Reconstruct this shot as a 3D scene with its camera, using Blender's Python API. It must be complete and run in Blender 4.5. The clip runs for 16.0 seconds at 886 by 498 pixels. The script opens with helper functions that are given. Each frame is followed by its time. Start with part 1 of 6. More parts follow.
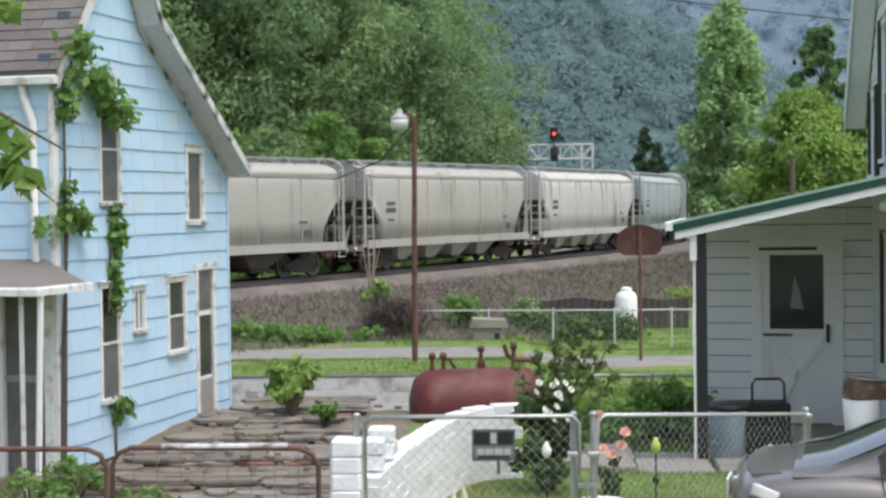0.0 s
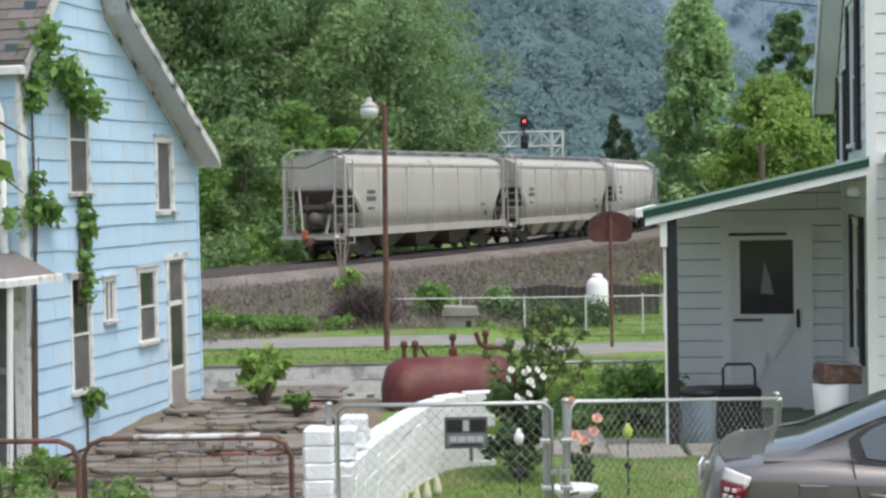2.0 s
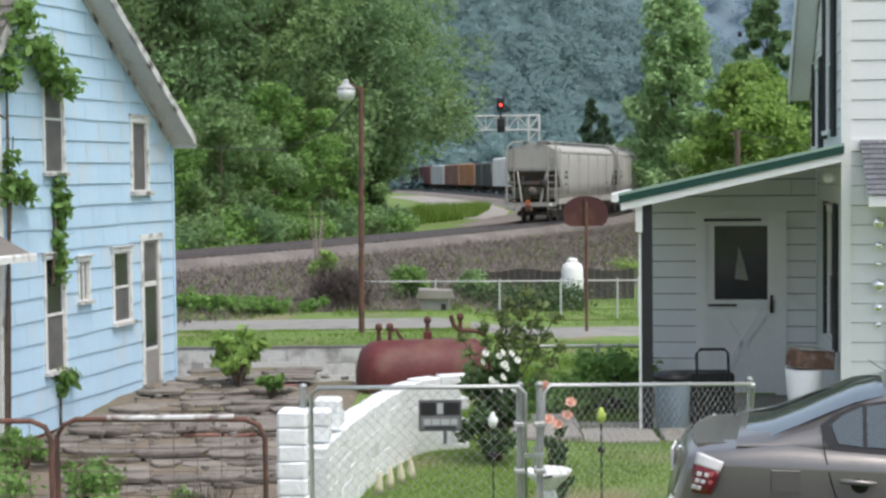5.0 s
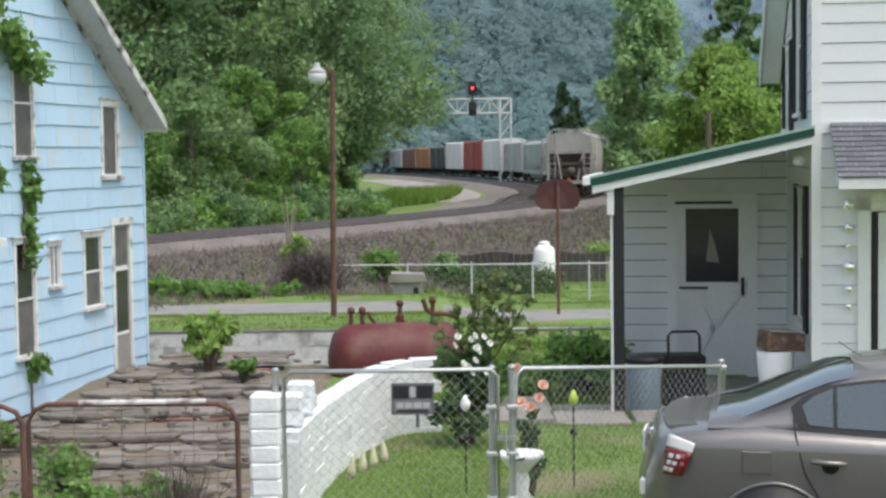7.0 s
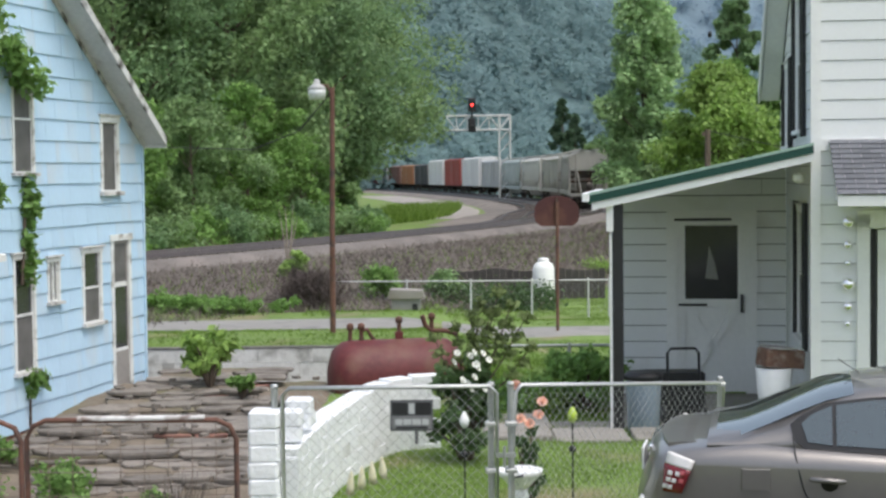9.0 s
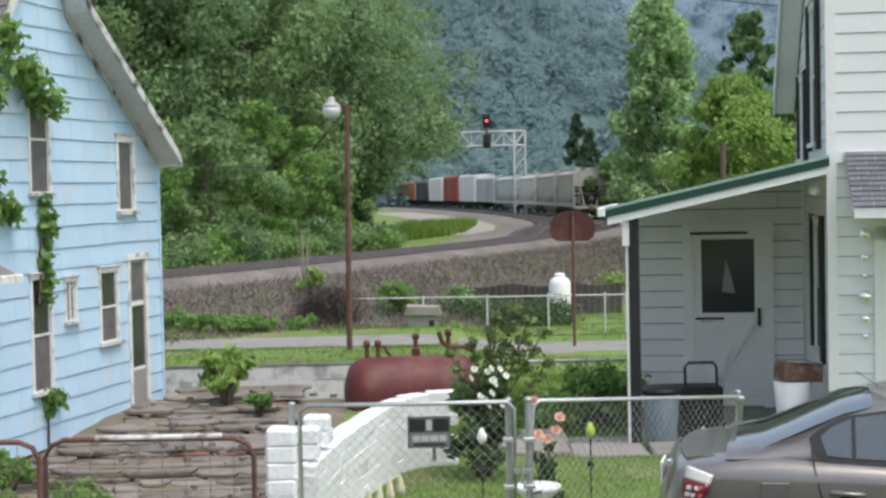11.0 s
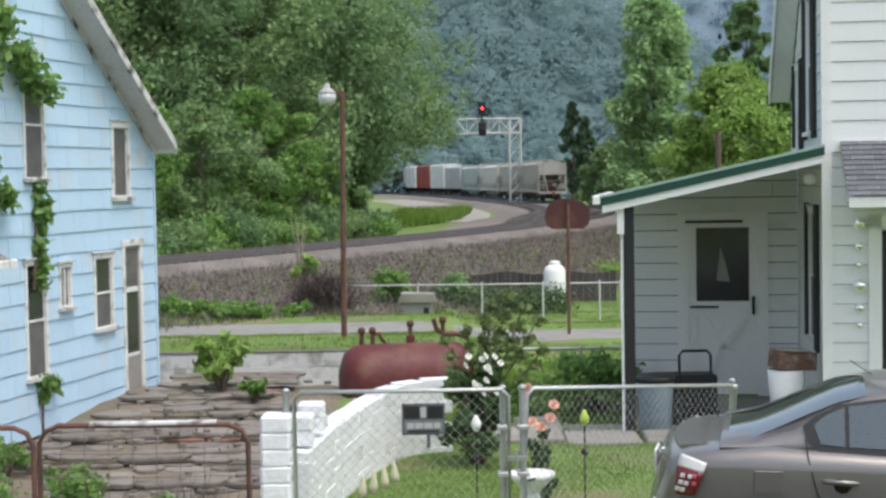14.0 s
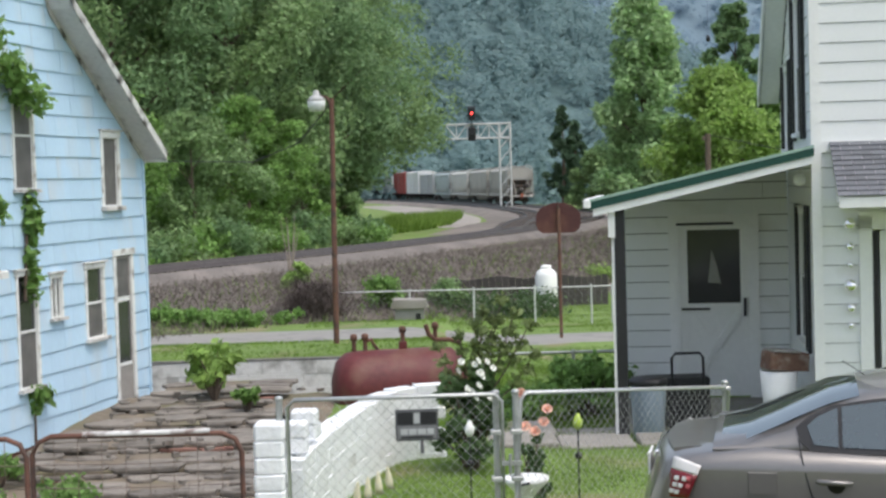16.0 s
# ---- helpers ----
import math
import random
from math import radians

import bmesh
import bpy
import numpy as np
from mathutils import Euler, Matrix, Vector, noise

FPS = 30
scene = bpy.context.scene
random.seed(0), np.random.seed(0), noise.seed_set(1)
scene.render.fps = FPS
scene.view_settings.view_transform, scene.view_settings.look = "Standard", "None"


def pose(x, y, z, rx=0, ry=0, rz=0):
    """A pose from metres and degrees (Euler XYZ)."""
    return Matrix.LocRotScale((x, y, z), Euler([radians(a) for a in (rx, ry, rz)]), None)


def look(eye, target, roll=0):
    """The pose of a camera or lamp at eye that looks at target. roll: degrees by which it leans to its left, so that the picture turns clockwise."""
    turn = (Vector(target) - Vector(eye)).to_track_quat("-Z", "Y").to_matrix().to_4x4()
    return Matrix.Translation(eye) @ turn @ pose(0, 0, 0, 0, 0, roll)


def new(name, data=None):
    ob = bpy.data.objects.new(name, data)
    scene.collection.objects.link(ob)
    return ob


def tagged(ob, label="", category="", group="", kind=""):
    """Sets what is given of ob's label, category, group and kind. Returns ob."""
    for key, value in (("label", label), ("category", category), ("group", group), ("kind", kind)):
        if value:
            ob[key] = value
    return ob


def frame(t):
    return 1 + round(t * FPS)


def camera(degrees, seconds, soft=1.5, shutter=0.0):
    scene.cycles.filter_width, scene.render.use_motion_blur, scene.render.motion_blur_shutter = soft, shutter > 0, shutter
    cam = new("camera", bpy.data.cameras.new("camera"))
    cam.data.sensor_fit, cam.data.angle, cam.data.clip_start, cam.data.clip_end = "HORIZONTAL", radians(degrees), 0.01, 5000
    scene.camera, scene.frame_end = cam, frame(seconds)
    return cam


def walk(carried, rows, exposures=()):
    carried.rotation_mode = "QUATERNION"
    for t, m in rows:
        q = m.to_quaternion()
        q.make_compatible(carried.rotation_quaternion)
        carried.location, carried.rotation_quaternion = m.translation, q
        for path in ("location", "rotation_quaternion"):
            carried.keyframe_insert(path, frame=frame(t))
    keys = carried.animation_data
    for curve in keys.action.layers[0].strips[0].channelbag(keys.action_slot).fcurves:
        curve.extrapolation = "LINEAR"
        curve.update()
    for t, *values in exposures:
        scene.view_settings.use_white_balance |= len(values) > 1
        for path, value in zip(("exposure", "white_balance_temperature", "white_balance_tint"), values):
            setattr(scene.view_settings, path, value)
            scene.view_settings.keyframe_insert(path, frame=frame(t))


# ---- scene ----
import itertools

# ---------- camera ----------
EYE = 2.75
cam = camera(31.3, 16.0, soft=2.6)
PATH = [
    (0, 2.926, -1.602, 0.723), (0.5, 2.102, -1.760, 1.026), (1, 1.949, -1.936, 1.067), (1.5, 1.905, -2.184, 1.216),
    (2, 1.884, -2.050, 1.150), (2.5, 1.254, -1.703, 0.971), (3, 1.084, -2.001, 0.924), (3.5, 1.668, -2.133, 0.975),
    (3.7, 1.530, -1.971, 0.877), (5.8, 0.503, -3.016, 0.739), (6, 0.110, -2.631, 0.926), (6.5, -0.029, -3.033, 0.936),
    (7, 0.000, -3.290, 0.750), (7.5, 0.049, -3.147, 0.829), (8, 0.008, -2.969, 0.662), (8.5, 0.084, -2.825, 0.778),
    (9, -0.034, -2.693, 0.646), (9.5, 0.190, -2.591, 0.698), (10, 0.115, -2.869, 1.043), (10.2, 0.655, -2.137, 1.259),
    (12.3, 0.278, -2.059, 1.105), (12.5, 0.407, -1.970, 1.096), (13, 0.323, -2.372, 1.161), (13.5, 0.223, -2.468, 1.299),
    (14, 0.359, -2.559, 0.971), (14.5, 0.389, -2.520, 0.918), (15, 0.245, -2.700, 1.028), (15.5, 0.142, -2.973, 1.144),
    (16, 0.037, -2.366, 1.686)]
walk(cam, [(t, pose(0, 0, EYE, 90 + p, 0, y) @ pose(0, 0, 0, 0, 0, -r)) for t, y, p, r in PATH])

# ---------- light ----------
SUN_AZ, SUN_EL = 130.0, 66.0      # azimuth clockwise from straight ahead
world = bpy.data.worlds.new("sky")
scene.world = world
world.use_nodes = True
wn = world.node_tree.nodes
sky = wn.new("ShaderNodeTexSky")
sky.sky_type, sky.sun_disc = "NISHITA", False
sky.sun_elevation, sky.sun_rotation = radians(SUN_EL), radians(SUN_AZ)
sky.air_density, sky.dust_density = 1.3, 3.5
veil = wn.new("ShaderNodeHueSaturation")          # thin cloud pales the sky
veil.inputs["Saturation"].default_value = 0.7
world.node_tree.links.new(sky.outputs[0], veil.inputs["Color"])
world.node_tree.links.new(veil.outputs[0], wn["Background"].inputs[0])
wn["Background"].inputs[1].default_value = 0.15
sun = new("sun", bpy.data.lights.new("sun", "SUN"))
sun.data.energy, sun.data.angle, sun.data.color = 0.95, radians(35), (1.0, 0.975, 0.94)
az, el = radians(SUN_AZ), radians(SUN_EL)
sun.matrix_world = look((0, 0, 60), (-math.sin(az) * math.cos(el), -math.cos(az) * math.cos(el), 60 - math.sin(el)))
scene.view_settings.exposure = 0.62


# ---------- materials ----------
def mat(name, color, rough=0.7, metal=0.0, var=0.25, fine=18.0, coarse=1.6, bump=0.15, stain=None, stain_amt=0.5,
        stain_scale=1.2, piece=0.0, island=0.0, through_leaf=0.0, spec=0.4, stretch=(1, 1, 1), coat=0.0):
    m = bpy.data.materials.new(name)
    m.use_nodes = True
    nt = m.node_tree
    n, l = nt.nodes, nt.links
    bsdf = n["Principled BSDF"]
    tc = n.new("ShaderNodeTexCoord")
    mp = n.new("ShaderNodeMapping")
    mp.inputs["Scale"].default_value = stretch
    l.new(tc.outputs["Object"], mp.inputs[0])
    oi = n.new("ShaderNodeObjectInfo")
    off = n.new("ShaderNodeVectorMath")
    off.operation = "MULTIPLY_ADD"
    off.inputs[1].default_value = (1, 1, 1)
    l.new(mp.outputs[0], off.inputs[0])
    sc = n.new("ShaderNodeVectorMath")
    sc.operation = "SCALE"
    sc.inputs[0].default_value = (37, 19, 53)
    l.new(oi.outputs["Random"], sc.inputs["Scale"])
    l.new(sc.outputs[0], off.inputs[2])

    def noise_node(scale, detail):
        t = n.new("ShaderNodeTexNoise")
        t.inputs["Scale"].default_value, t.inputs["Detail"].default_value = scale, detail
        l.new(off.outputs[0], t.inputs["Vector"])
        return t
    a, b = noise_node(fine, 6), noise_node(coarse, 4)
    add = n.new("ShaderNodeMath")
    add.operation = "ADD"
    l.new(a.outputs["Fac"], add.inputs[0])
    l.new(b.outputs["Fac"], add.inputs[1])
    last = add
    for src, amt in ((oi.outputs["Random"], piece), (None, island)):
        if amt:
            if src is None:
                src = n.new("ShaderNodeNewGeometry").outputs["Random Per Island"]
            k = n.new("ShaderNodeMath")
            k.operation = "MULTIPLY_ADD"
            k.inputs[1].default_value = amt
            l.new(src, k.inputs[0])
            l.new(last.outputs[0], k.inputs[2])
            last = k
    mr = n.new("ShaderNodeMapRange")
    mid = 1.0 + (piece + island) / 2
    half = 0.42 + (piece + island) / 2
    mr.inputs[1].default_value, mr.inputs[2].default_value = mid - half, mid + half
    l.new(last.outputs[0], mr.inputs[0])
    mix = n.new("ShaderNodeMix")
    mix.data_type = "RGBA"
    lo = [max(0, c * (1 - var)) for c in color]
    hi = [min(1, c * (1 + var)) for c in color]
    mix.inputs[6].default_value, mix.inputs[7].default_value = (*lo, 1), (*hi, 1)
    l.new(mr.outputs[0], mix.inputs[0])
    out = mix.outputs[2]
    if stain:
        s = noise_node(stain_scale, 7)
        r = n.new("ShaderNodeMapRange")
        r.inputs[1].default_value, r.inputs[2].default_value = 0.62 - 0.22 * stain_amt, 0.78 - 0.2 * stain_amt
        l.new(s.outputs["Fac"], r.inputs[0])
        mx = n.new("ShaderNodeMix")
        mx.data_type = "RGBA"
        mx.inputs[7].default_value = (*stain, 1)
        l.new(r.outputs[0], mx.inputs[0])
        l.new(out, mx.inputs[6])
        out = mx.outputs[2]
    l.new(out, bsdf.inputs["Base Color"])
    bsdf.inputs["Roughness"].default_value, bsdf.inputs["Metallic"].default_value = rough, metal
    bsdf.inputs["Specular IOR Level"].default_value = spec
    bsdf.inputs["Coat Weight"].default_value = coat
    if bump:
        bp = n.new("ShaderNodeBump")
        bp.inputs["Strength"].default_value, bp.inputs["Distance"].default_value = bump, 0.02
        l.new(a.outputs["Fac"], bp.inputs["Height"])
        l.new(bp.outputs[0], bsdf.inputs["Normal"])
    if through_leaf:
        tr = n.new("ShaderNodeBsdfTranslucent")
        l.new(out, tr.inputs[0])
        ms = n.new("ShaderNodeMixShader")
        ms.inputs[0].default_value = through_leaf
        l.new(bsdf.outputs[0], ms.inputs[1])
        l.new(tr.outputs[0], ms.inputs[2])
        l.new(ms.outputs[0], n["Material Output"].inputs[0])
    return m


def glow(name, color, strength):
    m = bpy.data.materials.new(name)
    m.use_nodes = True
    b = m.node_tree.nodes["Principled BSDF"]
    b.inputs["Base Color"].default_value = (*color, 1)
    b.inputs["Emission Color"].default_value, b.inputs["Emission Strength"].default_value = (*color, 1), strength
    return m


M_BLUE = mat("blue_shingle", (0.49, 0.675, 0.83), 0.75, var=0.08, fine=30, coarse=1.2, bump=0.25, stain=(0.54, 0.63, 0.70), stain_amt=0.4, piece=0.25, stretch=(1, 1, 0.35))
M_BLUEBACK = mat("blue_backing", (0.10, 0.14, 0.18), 0.9)
M_WHITE = mat("white_siding", (0.78, 0.79, 0.79), 0.5, var=0.05, fine=40, bump=0.05, piece=0.3, stain=(0.66, 0.66, 0.63), stain_amt=0.2)
M_TRIM = mat("old_white_trim", (0.74, 0.75, 0.73), 0.7, var=0.1, bump=0.2, stain=(0.36, 0.33, 0.29), stain_amt=0.35, stain_scale=5)
M_SOFFIT = mat("weathered_soffit", (0.60, 0.585, 0.565), 0.85, var=0.15, bump=0.3, stain=(0.17, 0.15, 0.13), stain_amt=0.3, stain_scale=2.6)
M_SOFFITW = mat("painted_soffit", (0.74, 0.74, 0.73), 0.7, var=0.08, bump=0.1)
M_FASCIA = mat("flaking_fascia", (0.62, 0.61, 0.59), 0.8, var=0.15, bump=0.3, stain=(0.10, 0.09, 0.08), stain_amt=0.6, stain_scale=4)
M_NEWWHITE = mat("white_paint", (0.8, 0.8, 0.79), 0.5, var=0.05, bump=0.05)
# Dark backing bared between boards, standing for the shadow line under each lap.
M_LAPSHADE = mat("lap_shade_backing", (0.12, 0.12, 0.12), 0.9)
M_CURTAIN = mat("net_curtain", (0.30, 0.30, 0.28), 0.8, var=0.25, fine=40)
# White paint a step darker: shade under ceiling and hood put into the colour.
M_SHADEWHITE = mat("shaded_white_paint", (0.72, 0.72, 0.7), 0.6, var=0.06, bump=0.05)
M_DARK = mat("dark_void", (0.03, 0.03, 0.03), 0.9)
M_SCREEN = mat("insect_screen", (0.13, 0.125, 0.12), 0.55, var=0.3, fine=6, coarse=1.5, bump=0.1)
M_PANE = mat("dark_pane", (0.035, 0.037, 0.04), 0.12, var=0.3, fine=3, bump=0.0, spec=0.6)
M_DOORGREY = mat("grey_screen_door", (0.32, 0.3, 0.28), 0.7, var=0.15)
M_SHINGLE = mat("grey_roof_shingle", (0.17, 0.155, 0.145), 0.95, var=0.3, fine=60, bump=0.5, piece=0.8)
M_SHINGLE2 = mat("slate_grey_shingle", (0.16, 0.165, 0.18), 0.95, var=0.3, fine=60, bump=0.5, piece=0.8)
M_GREEN = mat("green_metal", (0.012, 0.06, 0.047), 0.4, var=0.15, bump=0.03)
M_GREENLT = mat("pale_green_metal", (0.30, 0.42, 0.36), 0.5, var=0.15, bump=0.03)
M_BLACK = mat("black_paint", (0.02, 0.02, 0.022), 0.5, var=0.3)
M_CONC = mat("concrete", (0.28, 0.26, 0.235), 0.9, var=0.2, fine=25, bump=0.4, stain=(0.2, 0.18, 0.15), stain_amt=0.5)
M_OLDWALL = mat("whitewashed_block", (0.68, 0.68, 0.67), 0.9, var=0.16, fine=20, bump=0.4, stain=(0.27, 0.265, 0.25), stain_amt=0.5, stain_scale=2.6, piece=0.2)
M_COPING = mat("blackened_coping", (0.12, 0.115, 0.105), 0.95, var=0.4, bump=0.5, stain=(0.22, 0.21, 0.19), stain_amt=0.4, stain_scale=4)
M_MORTAR = mat("mortar", (0.42, 0.415, 0.40), 0.95, var=0.15, bump=0.3)
M_WBLOCK = mat("white_painted_block", (0.83, 0.84, 0.85), 0.6, var=0.06, fine=25, bump=0.5, piece=0.4, stain=(0.6, 0.6, 0.58), stain_amt=0.15)
M_STONE = mat("weathered_stone", (0.215, 0.19, 0.165), 0.95, var=0.4, fine=14, coarse=3, bump=0.9, piece=0.9, stain=(0.10, 0.085, 0.07), stain_amt=0.5, stain_scale=4)
M_BRICK = mat("old_brick", (0.25, 0.13, 0.1), 0.95, var=0.3, bump=0.5, piece=0.7)
M_GRASS = mat("grass_ground", (0.13, 0.20, 0.045), 0.95, var=0.4, fine=9, coarse=0.5, bump=0.8, stain=(0.21, 0.18, 0.10), stain_amt=0.35, stain_scale=0.6)
M_DIRT = mat("dirt", (0.185, 0.15, 0.112), 0.95, var=0.3, fine=12, bump=0.6, stain=(0.14, 0.13, 0.07), stain_amt=0.5)
M_ROAD = mat("grey_asphalt", (0.25, 0.24, 0.222), 0.9, var=0.15, fine=20, bump=0.3, stain=(0.17, 0.165, 0.16), stain_amt=0.4)
# For the added ground strip that darkens what the car reflects.
M_DARKSTRIP = mat("added_dark_ground", (0.055, 0.055, 0.055), 0.9, var=0.2, fine=20, bump=0.3)
M_BALLAST = mat("ballast_stone", (0.165, 0.145, 0.13), 0.95, var=0.35, fine=5, coarse=0.4, bump=0.9, stain=(0.22, 0.19, 0.17), stain_amt=0.5, stain_scale=0.4)
M_GRAVEL = mat("pale_gravel", (0.31, 0.285, 0.26), 0.95, var=0.25, fine=5, coarse=0.4, bump=0.6, stain=(0.22, 0.2, 0.17), stain_amt=0.5, stain_scale=0.4)
M_BANK = mat("bank_earth", (0.12, 0.102, 0.086), 0.95, var=0.35, fine=5, coarse=0.5, bump=0.9)
M_RAIL = mat("rail_steel", (0.10, 0.085, 0.08), 0.5, metal=0.5, var=0.3)
M_TIE = mat("creosote_tie", (0.11, 0.095, 0.085), 0.95, var=0.4)
M_RUST = mat("rusty_pole", (0.15, 0.075, 0.055), 0.85, var=0.3, bump=0.3, stain=(0.07, 0.05, 0.045), stain_amt=0.5, stain_scale=6)
M_TANK = mat("rust_red_tank", (0.125, 0.026, 0.027), 0.55, var=0.3, fine=14, bump=0.15, stain=(0.16, 0.07, 0.05), stain_amt=0.5, stain_scale=2.5)
M_GALV = mat("galvanised_steel", (0.45, 0.46, 0.45), 0.45, metal=0.7, var=0.2, fine=25, bump=0.05)
M_WIRE = mat("chain_wire", (0.42, 0.43, 0.42), 0.5, metal=0.5, var=0.2, bump=0)
M_BOARD = mat("maroon_backboard", (0.075, 0.026, 0.026), 0.7, var=0.25, bump=0.1, stain=(0.14, 0.06, 0.045), stain_amt=0.4)


def leafmat(name, color, var=0.55):
    return mat(name, color, 0.55, var=var, fine=3.0, coarse=0.35, bump=0, island=0.7, through_leaf=0.45, spec=0.25)


L_DEEP = leafmat("leaf_deep_green", (0.19, 0.30, 0.14))
L_MID = leafmat("leaf_mid_green", (0.225, 0.335, 0.145))
L_PALE = leafmat("leaf_pale_green", (0.36, 0.52, 0.25))
L_LIGHT = leafmat("leaf_yellow_green", (0.275, 0.41, 0.11))
L_VINE = leafmat("leaf_vine", (0.19, 0.325, 0.09))
# Distance haze is put into these two leaf colours, paler and bluer.
L_FAR = leafmat("leaf_far_hill_hazed", (0.172, 0.265, 0.268), 0.26)
L_FARTHER = leafmat("leaf_farthest_hill_hazed", (0.25, 0.345, 0.415), 0.2)
# Dark needles, with some distance haze put into the colour.
L_CON = leafmat("needle_dark_hazed", (0.09, 0.15, 0.09))
L_ROSE = leafmat("rose_leaf", (0.09, 0.15, 0.06))
L_ROSETIP = leafmat("rose_tip_leaf", (0.18, 0.23, 0.09))
L_WEED = mat("dry_weed", (0.14, 0.118, 0.102), 0.9, var=0.35, bump=0, island=0.4, fine=2, coarse=0.3)
L_BLADE = leafmat("grass_blade", (0.17, 0.27, 0.05))
M_BARK = mat("bark", (0.12, 0.09, 0.07), 0.95, var=0.4, bump=0.8, fine=10)


# ---------- mesh helpers ----------
class Geo:
    """Collects vertices and faces; each call adds one solid."""
    def __init__(self):
        self.v, self.f, self.smooth = [], [], []

    def add(self, verts, faces, m=None, smooth=False):
        k = len(self.v)
        self.v += [tuple(m @ Vector(p)) if m else tuple(p) for p in verts]
        self.f += [tuple(i + k for i in f) for f in faces]
        self.smooth += [smooth] * len(faces)
        return self

    def box(self, x0, x1, y0, y1, z0, z1, m=None, b=0.0):
        """A box; b chamfers its upright edges and top."""
        if b <= 0:
            p = [(x, y, z) for z in (z0, z1) for x, y in ((x0, y0), (x1, y0), (x1, y1), (x0, y1))]
            return self.add(p, [(3, 2, 1, 0), (4, 5, 6, 7), (0, 1, 5, 4), (1, 2, 6, 5), (2, 3, 7, 6), (3, 0, 4, 7)], m)
        ring = [(x0 + b, y0), (x1 - b, y0), (x1, y0 + b), (x1, y1 - b), (x1 - b, y1), (x0 + b, y1), (x0, y1 - b), (x0, y0 + b)]
        cx, cy = (x0 + x1) / 2, (y0 + y1) / 2
        ins = [(x + (b if x < cx else -b) * 0.8, y + (b if y < cy else -b) * 0.8) for x, y in ring]
        p = [(*q, z0) for q in ring] + [(*q, z1 - b) for q in ring] + [(*q, z1) for q in ins]
        fs = [tuple(range(7, -1, -1)), tuple(range(16, 24))]
        for r in (0, 8):
            fs += [(r + i, r + (i + 1) % 8, r + 8 + (i + 1) % 8, r + 8 + i) for i in range(8)]
        return self.add(p, fs, m)

    def prism(self, poly, d0, d1, axis="y", m=None):
        """A polygon in two axes, extruded along the third."""
        n = len(poly)
        put = {"y": lambda a, b, d: (a, d, b), "x": lambda a, b, d: (d, a, b), "z": lambda a, b, d: (a, b, d)}[axis]
        p = [put(a, b, d) for d in (d0, d1) for a, b in poly]
        fs = [tuple(range(n)), tuple(range(2 * n - 1, n - 1, -1))]
        fs += [(i, i + n, (i + 1) % n + n, (i + 1) % n) for i in range(n)]
        return self.add(p, fs, m)

    def tube(self, pts, r, seg=8, smooth=True, ends=True):
        """A round rod along points; r is one radius or one for each point."""
        pts = [Vector(p) for p in pts]
        rs = r if isinstance(r, (list, tuple)) else [r] * len(pts)
        p, fs = [], []
        ref = Vector((0.13, 0.31, 0.94))
        for i, q in enumerate(pts):
            d = (pts[min(i + 1, len(pts) - 1)] - pts[max(i - 1, 0)]).normalized()
            if abs(d.dot(ref)) > 0.98:
                ref = Vector((0.9, 0.2, 0.1))
            a = d.cross(ref).normalized()
            b = d.cross(a)
            p += [q + (a * math.cos(2 * math.pi * j / seg) + b * math.sin(2 * math.pi * j / seg)) * rs[i] for j in range(seg)]
        for i in range(len(pts) - 1):
            fs += [(i * seg + j, (i + 1) * seg + j, (i + 1) * seg + (j + 1) % seg, i * seg + (j + 1) % seg) for j in range(seg)]
        self.add(p, fs, None, smooth)
        if ends:
            k = len(pts) - 1
            self.add(p[:seg], [tuple(range(seg))])
            self.add(p[k * seg:], [tuple(range(seg - 1, -1, -1))])
        return self

    def lathe(self, prof, seg=16, m=None, smooth=True):
        """A profile of (radius, height) turned about z."""
        p = [(r * math.cos(2 * math.pi * j / seg), r * math.sin(2 * math.pi * j / seg), z) for r, z in prof for j in range(seg)]
        fs = []
        for i in range(len(prof) - 1):
            fs += [(i * seg + j, i * seg + (j + 1) % seg, (i + 1) * seg + (j + 1) % seg, (i + 1) * seg + j) for j in range(seg)]
        fs += [tuple(range(seg - 1, -1, -1)), tuple((len(prof) - 1) * seg + j for j in range(seg))]
        return self.add(p, fs, m, smooth)

    def loft(self, rings, m=None, smooth=True, caps=True):
        n = len(rings[0])
        p = [q for r in rings for q in r]
        fs = []
        for i in range(len(rings) - 1):
            fs += [(i * n + j, i * n + (j + 1) % n, (i + 1) * n + (j + 1) % n, (i + 1) * n + j) for j in range(n)]
        self.add(p, fs, m, smooth)
        if caps:
            self.add(rings[0], [tuple(range(n - 1, -1, -1))], m)
            self.add(rings[-1], [tuple(range(n))], m)
        return self

    def mesh(self, name, material):
        me = bpy.data.meshes.new(name)
        me.from_pydata(self.v, [], self.f)
        me.materials.append(material)
        me.polygons.foreach_set("use_smooth", self.smooth)
        bm = bmesh.new()
        bm.from_mesh(me)
        bmesh.ops.recalc_face_normals(bm, faces=bm.faces)
        bm.to_mesh(me)
        bm.free()
        me.update()
        return me


def part(name, geo, material, parent=None, label="", m=None):
    me = geo.mesh(name, material) if isinstance(geo, Geo) else geo
    ob = new(name, me)
    ob.parent = parent
    if m is not None:
        ob.matrix_basis = m
    if label:
        ob["label"] = label
    return ob


def thing(name, m, label, category, group="", kind=""):
    ob = tagged(new(name), label, category, group, kind)
    ob.matrix_basis = m
    return ob


